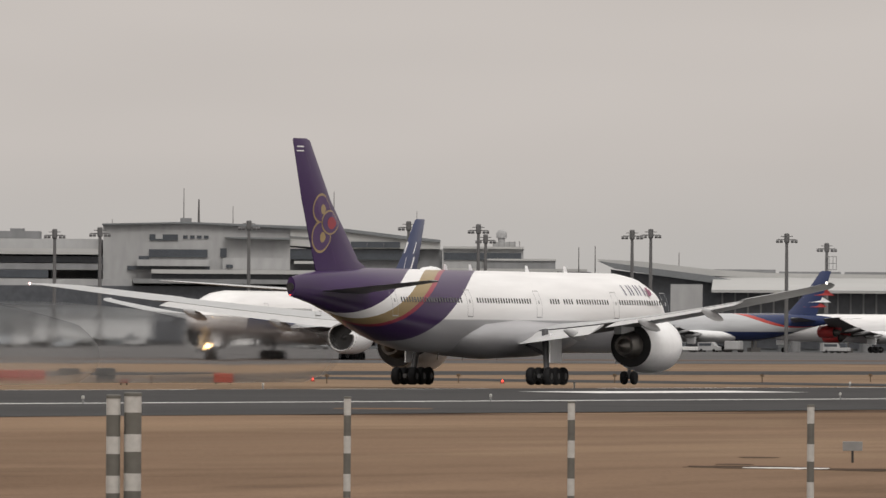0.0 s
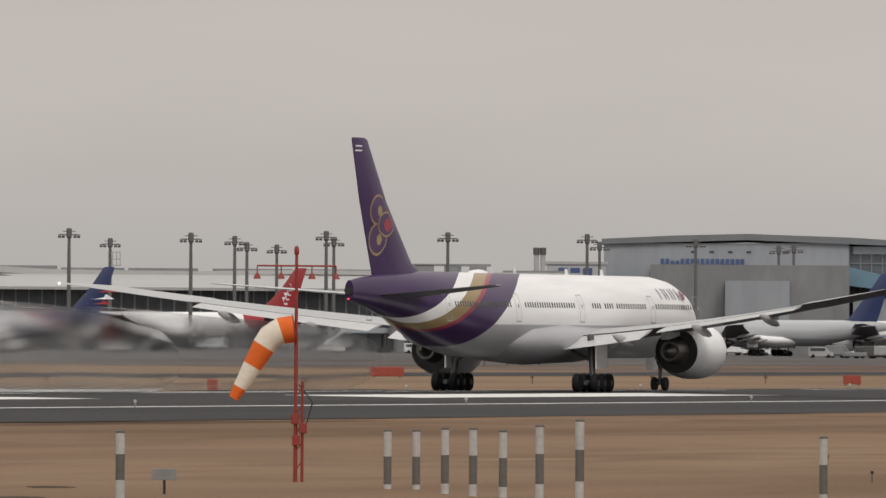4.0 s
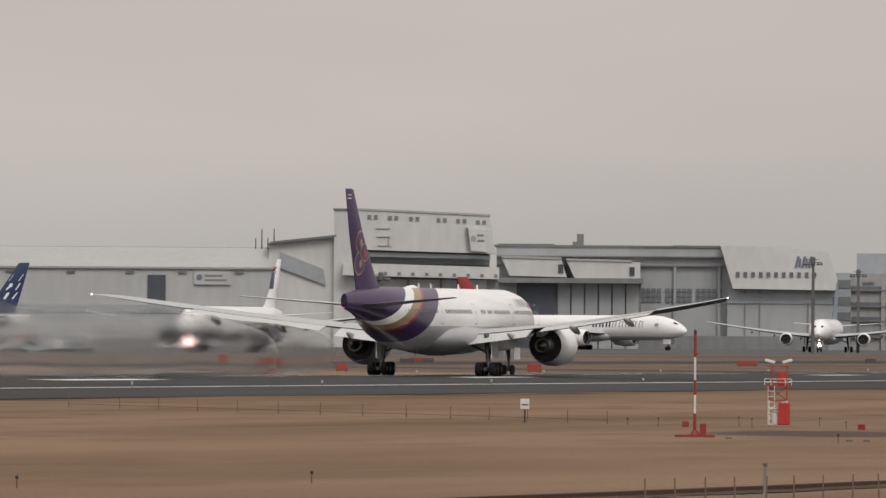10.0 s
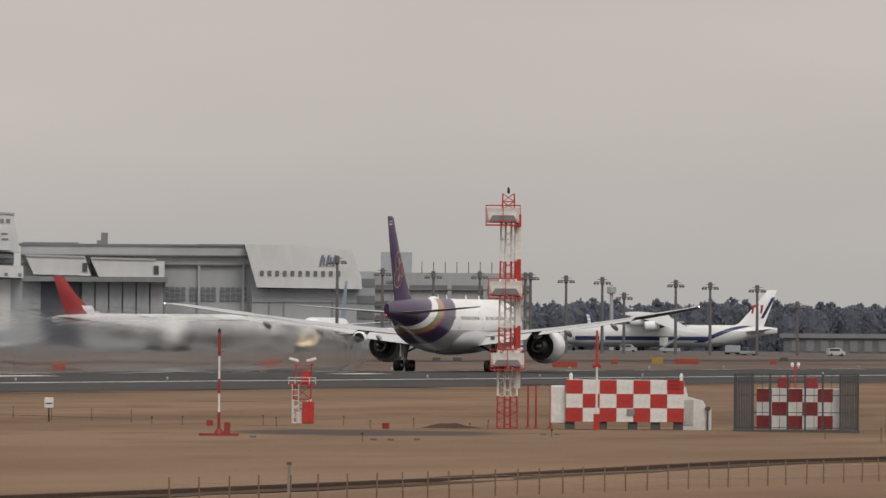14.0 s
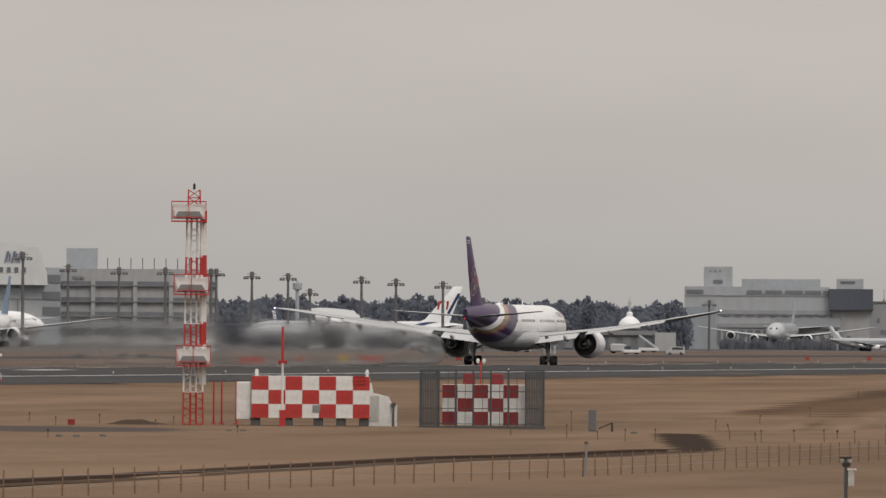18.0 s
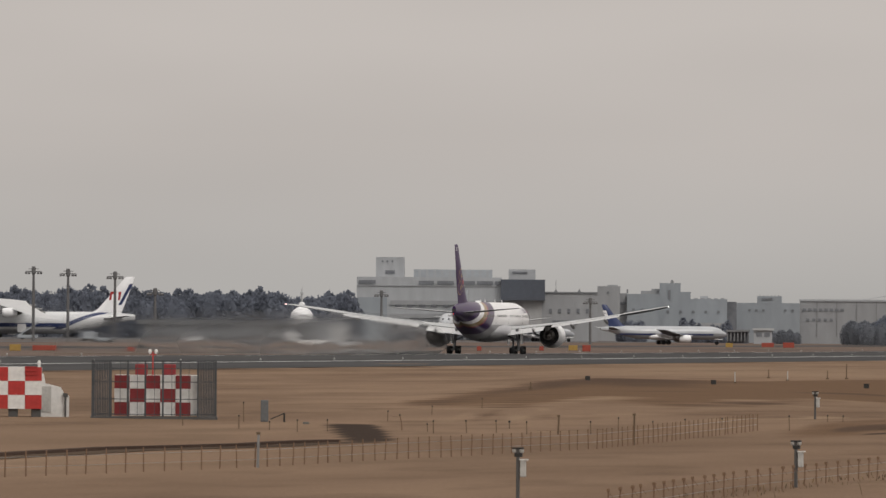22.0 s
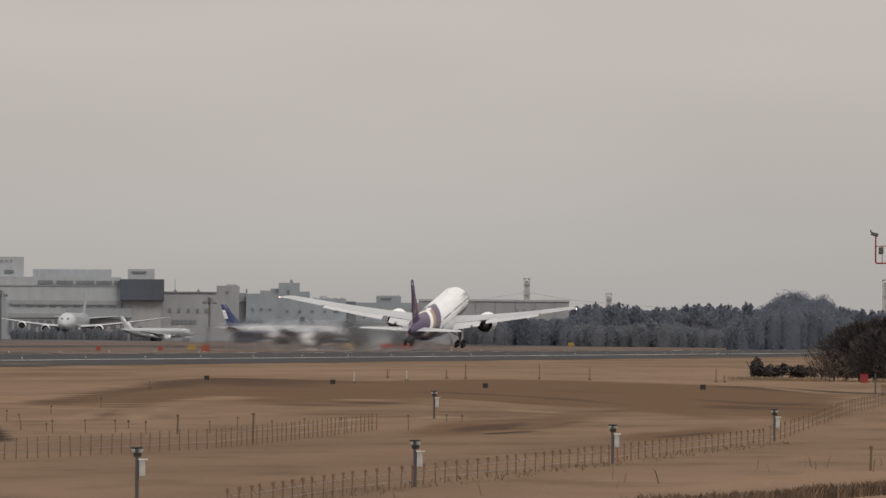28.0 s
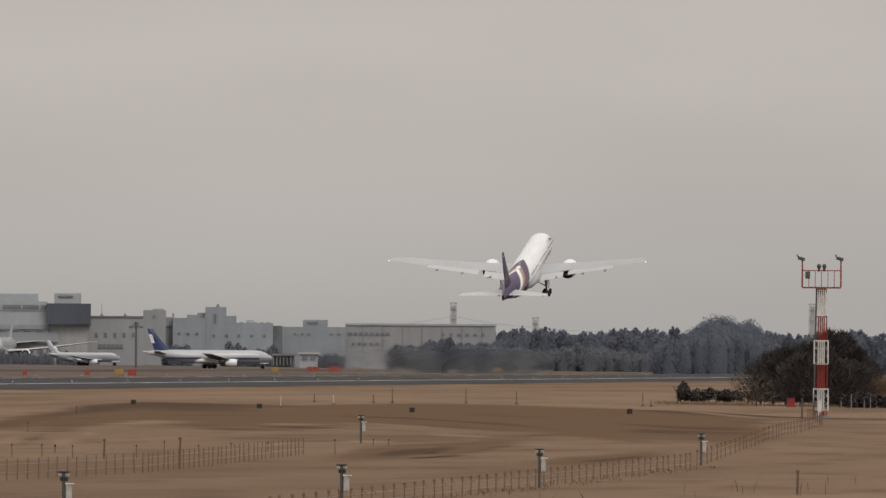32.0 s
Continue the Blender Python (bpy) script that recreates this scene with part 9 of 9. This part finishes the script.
for p, q, sag in (((-96.3, 627.2, 0.47), (-88.4, 579.8, 0.68), 0.12), ((-80.4, 567.3, 0.20), (-79.7, 594.7, 0.06), 0.04), ((-77.2, 589.0, 0.10), (-76.0, 592.1, 0.06), 0.02)):
    pts = [(p[0] + (q[0] - p[0]) * u, p[1] + (q[1] - p[1]) * u, land(p[0] + (q[0] - p[0]) * u, p[1] + (q[1] - p[1]) * u) + p[2] + (q[2] - p[2]) * u - 4 * sag * u * (1 - u)) for u in (0, 0.2, 0.4, 0.6, 0.8, 1)]
    t = thing("slack_wire", "slack rusty wire strung between old stakes", "wire", Matrix.Identity(4))
    part("strand", mk("strand", merge(*[tube(a, c, 0.010, 0.010, 4) for a, c in zip(pts, pts[1:])]), M_rustpost), t)
t = thing("red_box", "small red steel box on the gravel", "box", on_ground(-128.4, 615.2, 11))
part("body", bevelled("body", box(-0.19, 0.19, -0.15, 0.15, -0.02, 0.24), M_cagered, 0.02), t)
part("lid", mk("lid", box(-0.21, 0.21, -0.17, 0.17, 0.24, 0.27), M_aviored), t)
hv, hf = [], []
for i in range(7):
    for j in range(22):
        u, a = i / 6, 2 * math.pi * j / 22
        x, y = 1.7 * u * math.cos(a) - 126.6, 3.2 * u * math.sin(a) + 624.0
        k = noise.noise(Vector((x * 2.3, y * 1.1, 4)))
        hv.append((x, y, land(x, y) - 0.04 + (0.30 + 0.14 * k) * (1 - u * u) ** 1.4 * (0.7 + 0.3 * math.cos(a + 2))))
        if i:
            hf.append((22 * i - 22 + j, 22 * i - 22 + (j + 1) % 22, 22 * i + (j + 1) % 22, 22 * i + j))
tagged(new("gravel_heap", mesh_of("gravel_heap", hv, hf, M_earth, True)), "low heap of dark gravel and earth", "gravel", kind="stuff")


# ---- ditch lip, bare patches, service pad ----
def ribbon(name, pts, width, material, label, category, lift=0.02, ragged=0.0):
    """A narrow strip on the ground along a line."""
    verts, faces, k = [], [], 0
    for (x0, y0), (x1, y1) in zip(pts, pts[1:]):
        d = Vector((x1 - x0, y1 - y0)).normalized()
        n = max(1, int(math.hypot(x1 - x0, y1 - y0) / 4))
        for i in range(n + (1 if (x1, y1) == pts[-1] else 0)):
            x, y = x0 + (x1 - x0) * i / n, y0 + (y1 - y0) * i / n
            w = width / 2 * (1 + ragged * noise.noise(Vector((x * 0.3, y * 0.15, 5))))
            for s in (-1, 1):
                px, py = x - s * d.y * w, y + s * d.x * w
                verts.append((px, py, land(px, py) + lift))
            if k:
                faces.append((2 * k - 2, 2 * k - 1, 2 * k + 1, 2 * k))
            k += 1
    return tagged(new(name, mk(name, (verts, faces), material)), label, category, kind="structure")


def lip(pts, h1=0.12):
    """The shaded earth face of a ditch edge, a low step."""
    verts, faces = [], []
    for i, (x, y) in enumerate(pts):
        z = land(x, y)
        verts += [(x + 0.25, y, z - 0.1), (x + 0.2, y, z + h1), (x - 0.5, y, z + h1), (x - 1.6, y, z - 0.02)]
        if i:
            a = 4 * (i - 1)
            faces += [(a + j, a + j + 1, a + j + 5, a + j + 4) for j in range(3)]
    return verts, faces


line = [(-86.5, 330), (-84.5, 370), (-83.5, 403), (-84.5, 440), (-85.2, 480), (-83, 500), (-83.2, 512), (-82.4, 523)]
fine_line = []
for a, c in zip(line, line[1:]):
    for i in range(8):
        u = i / 8
        x, y = a[0] + (c[0] - a[0]) * u, a[1] + (c[1] - a[1]) * u
        fine_line.append((x + 0.4 * noise.noise(Vector((y * 0.2, 0, 0))), y))
tagged(new("ditch_edge", mk("ditch_edge", lip(fine_line), M_lip)), "dark earth edge of the ditch", "ditch", kind="structure")
ribbon("ditch_bed", [(x + 1.2, y) for x, y in line], 1.6, M_earth, "dark earth ditch bed", "ditch", 0.015, 0.6)


def blot(name, x, y, rx, ry, material, label, lift=0.03, turn=0.0, rag=0.35):
    """A bare patch with an uneven rim that sinks into the ground."""
    verts, rim = [(x, y, land(x, y) + lift)], []
    for j in range(44):
        a = 2 * math.pi * j / 44
        q = 1 + rag * noise.noise(Vector((3 * math.cos(a) + x, 3 * math.sin(a) + y, 1)))
        px, py = rx * q * math.cos(a), ry * q * math.sin(a)
        c, s_ = math.cos(radians(turn)), math.sin(radians(turn))
        px, py = x + c * px - s_ * py, y + s_ * px + c * py
        verts.append((px, py, land(px, py) + lift))
        rim.append((x + 1.04 * (px - x), y + 1.04 * (py - y), land(px, py) - 0.2))
    sheet = [(0, 1 + j, 1 + (j + 1) % 44) for j in range(44)] + [(1 + j, 45 + j, 45 + (j + 1) % 44, 1 + (j + 1) % 44) for j in range(44)]
    return tagged(new(name, mk(name, (verts + rim, sheet), material)), label, "ground patch", kind="structure")


for x, y, rx, ry, turn in ((-126.5, 334.5, 2.6, 3.2, 20), (-122, 333.5, 2.2, 2.4, 20), (-136, 360, 0.7, 2.0, 20), (-129.5, 340.5, 0.7, 1.5, 20)):
    blot("bare_patch", x, y, rx, ry, M_earth, "bare dark earth in the grass", turn=turn)
blot("puddle", -124.8, 333.4, 1.5, 0.8, M_paint, "pale wet concrete patch", 0.045, 20)
pts = [spot(a, d).translation for a, d in ((-5.1, 1040), (-4.6, 1010), (-4.2, 985), (-3.0, 930), (-1.5, 880))]
ribbon("service_track", [(p.x, p.y) for p in pts], 6, M_earth, "dark service track across the grass", "track", 0.03, 0.3)

JET_ROWS = [  # seconds, x, y, z, pitch, roll, heading
    (0.0, -320.6, 786.2, -0.05, 0.00, -0.30, 0.17),
    (0.5, -305.9, 767.9, -0.16, 0.00, -0.40, 0.09),
    (1.0, -295.1, 757.3, -0.24, 0.00, -0.50, 0.01),
    (1.5, -287.3, 754.6, -0.35, 0.00, -0.45, -0.33),
    (2.0, -281.7, 758.2, -0.45, 0.00, -0.40, -0.66),
    (2.5, -283.1, 781.2, -0.38, 0.00, -0.30, -1.08),
    (3.5, -284.9, 828.7, 0.00, 0.00, 0.00, -1.04),
    (4.5, -285.5, 876.0, 0.00, 0.00, 0.00, -1.00),
    (5.0, -285.5, 900.0, 0.00, 0.00, 0.00, -0.72),
    (5.5, -285.5, 924.7, 0.00, 0.00, 0.00, -0.43),
    (6.0, -285.5, 949.6, 0.00, 0.00, 0.00, -0.15),
    (6.5, -285.5, 974.4, 0.00, 0.00, 0.00, -0.07),
    (7.0, -285.5, 999.5, 0.00, 0.00, 0.00, 0.00),
    (7.5, -285.5, 1025.1, 0.00, 0.00, 0.00, 0.00),
    (8.0, -285.5, 1051.5, 0.00, 0.00, 0.00, 0.00),
    (8.5, -285.5, 1078.5, 0.00, 0.00, 0.00, 0.00),
    (9.0, -285.5, 1105.8, 0.00, 0.00, 0.00, 0.00),
    (9.5, -285.5, 1133.2, 0.00, 0.00, 0.00, 0.00),
    (10.0, -285.5, 1160.8, 0.00, 0.00, 0.00, 0.00),
    (10.5, -285.5, 1188.9, 0.00, 0.00, 0.00, 0.00),
    (11.0, -285.5, 1217.9, 0.00, 0.00, 0.00, 0.00),
    (11.5, -285.5, 1248.0, 0.00, 0.00, 0.00, 0.00),
    (12.0, -285.5, 1279.1, 0.00, 0.00, 0.00, 0.00),
    (12.5, -285.5, 1310.6, 0.00, 0.00, 0.00, 0.00),
    (13.0, -285.5, 1342.1, 0.00, 0.00, 0.00, 0.00),
    (13.5, -285.5, 1373.5, 0.00, 0.00, 0.00, 0.00),
    (14.0, -285.5, 1404.8, 0.00, 0.00, 0.00, 0.00),
    (14.5, -286.5, 1441.3, 0.00, 0.00, 0.00, -0.05),
    (15.5, -288.4, 1515.1, 0.00, 0.00, 0.00, -0.14),
    (16.5, -290.1, 1590.8, 0.00, 0.00, 0.00, -0.23),
    (17.0, -290.9, 1629.7, 0.00, 0.00, 0.00, -0.28),
    (17.5, -290.7, 1664.2, 0.00, 0.00, 0.00, -0.30),
    (18.0, -290.6, 1699.4, 0.00, 0.00, 0.00, -0.31),
    (18.5, -290.5, 1734.9, 0.00, 0.00, 0.00, -0.33),
    (19.0, -290.4, 1771.0, 0.00, 0.00, 0.00, -0.34),
    (19.5, -290.3, 1807.4, 0.00, 0.00, 0.00, -0.36),
    (20.0, -290.2, 1844.4, 0.00, 0.00, 0.00, -0.37),
    (20.5, -290.1, 1881.7, 0.00, 0.00, 0.00, -0.39),
    (21.0, -290.0, 1919.6, 0.00, 0.00, 0.00, -0.40),
    (21.5, -289.9, 1957.6, 0.00, 0.00, 0.00, -0.25),
    (22.0, -289.8, 1995.8, 0.00, 0.00, 0.00, -0.10),
    (22.5, -289.7, 2034.9, 0.00, 0.00, 0.00, 0.02),
    (23.0, -289.9, 2075.3, 0.00, 0.00, 0.00, 0.15),
    (23.5, -290.5, 2118.5, 0.00, 0.45, 0.01, 0.10),
    (24.0, -291.1, 2163.5, 0.00, 1.10, 0.03, 0.06),
    (24.5, -291.3, 2210.2, 0.00, 1.60, 0.03, -0.14),
    (25.0, -292.3, 2257.8, 0.00, 2.10, 0.00, -0.34),
    (25.5, -293.1, 2305.9, 0.18, 3.20, -0.11, -0.64),
    (26.0, -294.6, 2354.0, 0.60, 4.65, -0.17, -0.93),
    (26.5, -295.9, 2401.9, 0.88, 6.15, 0.08, -1.05),
    (27.5, -298.3, 2499.6, 1.24, 7.29, 1.27, -1.35),
    (28.5, -300.4, 2598.5, 2.36, 7.57, 2.20, -1.65),
    (29.0, -301.4, 2648.0, 3.61, 7.88, 2.12, -1.80),
    (29.5, -302.3, 2697.2, 5.31, 8.28, 1.58, -1.83),
    (30.0, -303.2, 2746.7, 7.37, 8.79, 0.92, -1.85),
    (30.5, -303.8, 2796.3, 9.68, 9.63, 0.26, -1.88),
    (31.0, -304.4, 2846.3, 12.47, 10.69, -0.23, -1.90),
    (31.5, -305.1, 2897.1, 16.10, 11.97, -0.25, -2.05),
    (32.0, -305.9, 2948.0, 20.03, 13.34, -0.11, -2.20),
]


def motions():
    """Everything that moves, from the clip's start to its end."""
    walk(jet, [(t, pose(x, y, z, 0, 0, turn) @ pose(0, 0, 0, pitch, roll, 0)) for t, x, y, z, pitch, roll, turn in JET_ROWS])
    # wings, engines and pylons rise under load once the jet flies
    for ob in list(jet.children):
        if ob.name.split(".")[0] in ("wing", "engine", "pylon"):
            rest = ob.matrix_basis.copy()
            xs = [(rest @ v.co).x for v in ob.data.vertices]
            side = 1 if sum(xs) > 0 else -1
            rows = []
            for t, lift in ((0, -0.3), (6, 0), (20, 0.4), (24, 1.4), (26, 3.0), (28, 4.6), (29.5, 5.0), (32, 5.4)):
                hinge = pose(side * 2.5, 0, 4.2)
                rows.append((t, hinge @ pose(0, 0, 0, 0, -side * lift, 0) @ hinge.inverted() @ rest))
            walk(ob, rows)
        if ob.name.split(".")[0] in ("main_gear", "nose_gear"):
            rest = ob.matrix_basis.copy()
            walk(ob, [(t, pose(0, 0, -drop) @ rest) for t, drop in ((0, 0), (25.2, 0), (26.6, 0.25), (28, 0.55), (32, 0.55))])
    walk(haze, [(t, pose(x, y + 130 * ease(t, 25.0, 30.0), 0, 0, 0, turn)) for t, x, y, z, pitch, roll, turn in JET_ROWS])
    walk(taxi_a, [(t, pose(x, y, land(-509, 1200), 0, 0, 180)) for t, x, y in ((0, -557, 1312), (1, -509, 1197.5), (2, -509, 1186.5), (3, -509, 1174.5), (8, -509, 1114), (16, -509, 1018), (24, -509, 922), (32, -509, 826))])
    walk(taxi_b, [(t, pose(-592, 2300 - 5.6 * t, land(-592, 2260), 0, 0, 180)) for t in (0, 8, 16, 24, 32)])
    walk(taxi_c, [(t, pose(-688.4 + 0.9 * 5.8 * (t - 9), 2920.6 - 0.436 * 5.8 * (t - 9), 1.2, 0, 0, -116)) for t in (0, 8, 16, 24, 32)])
    walk(taxi_d, [(t, pose(x, y, 1.1, 0, 0, turn)) for t, x, y, turn in ((0, -601, 2905, 190), (11, -602, 2837, 187), (17.5, -605, 2800, 180), (24, -606, 2750, 180), (32, -606, 2700, 180))])


motions()
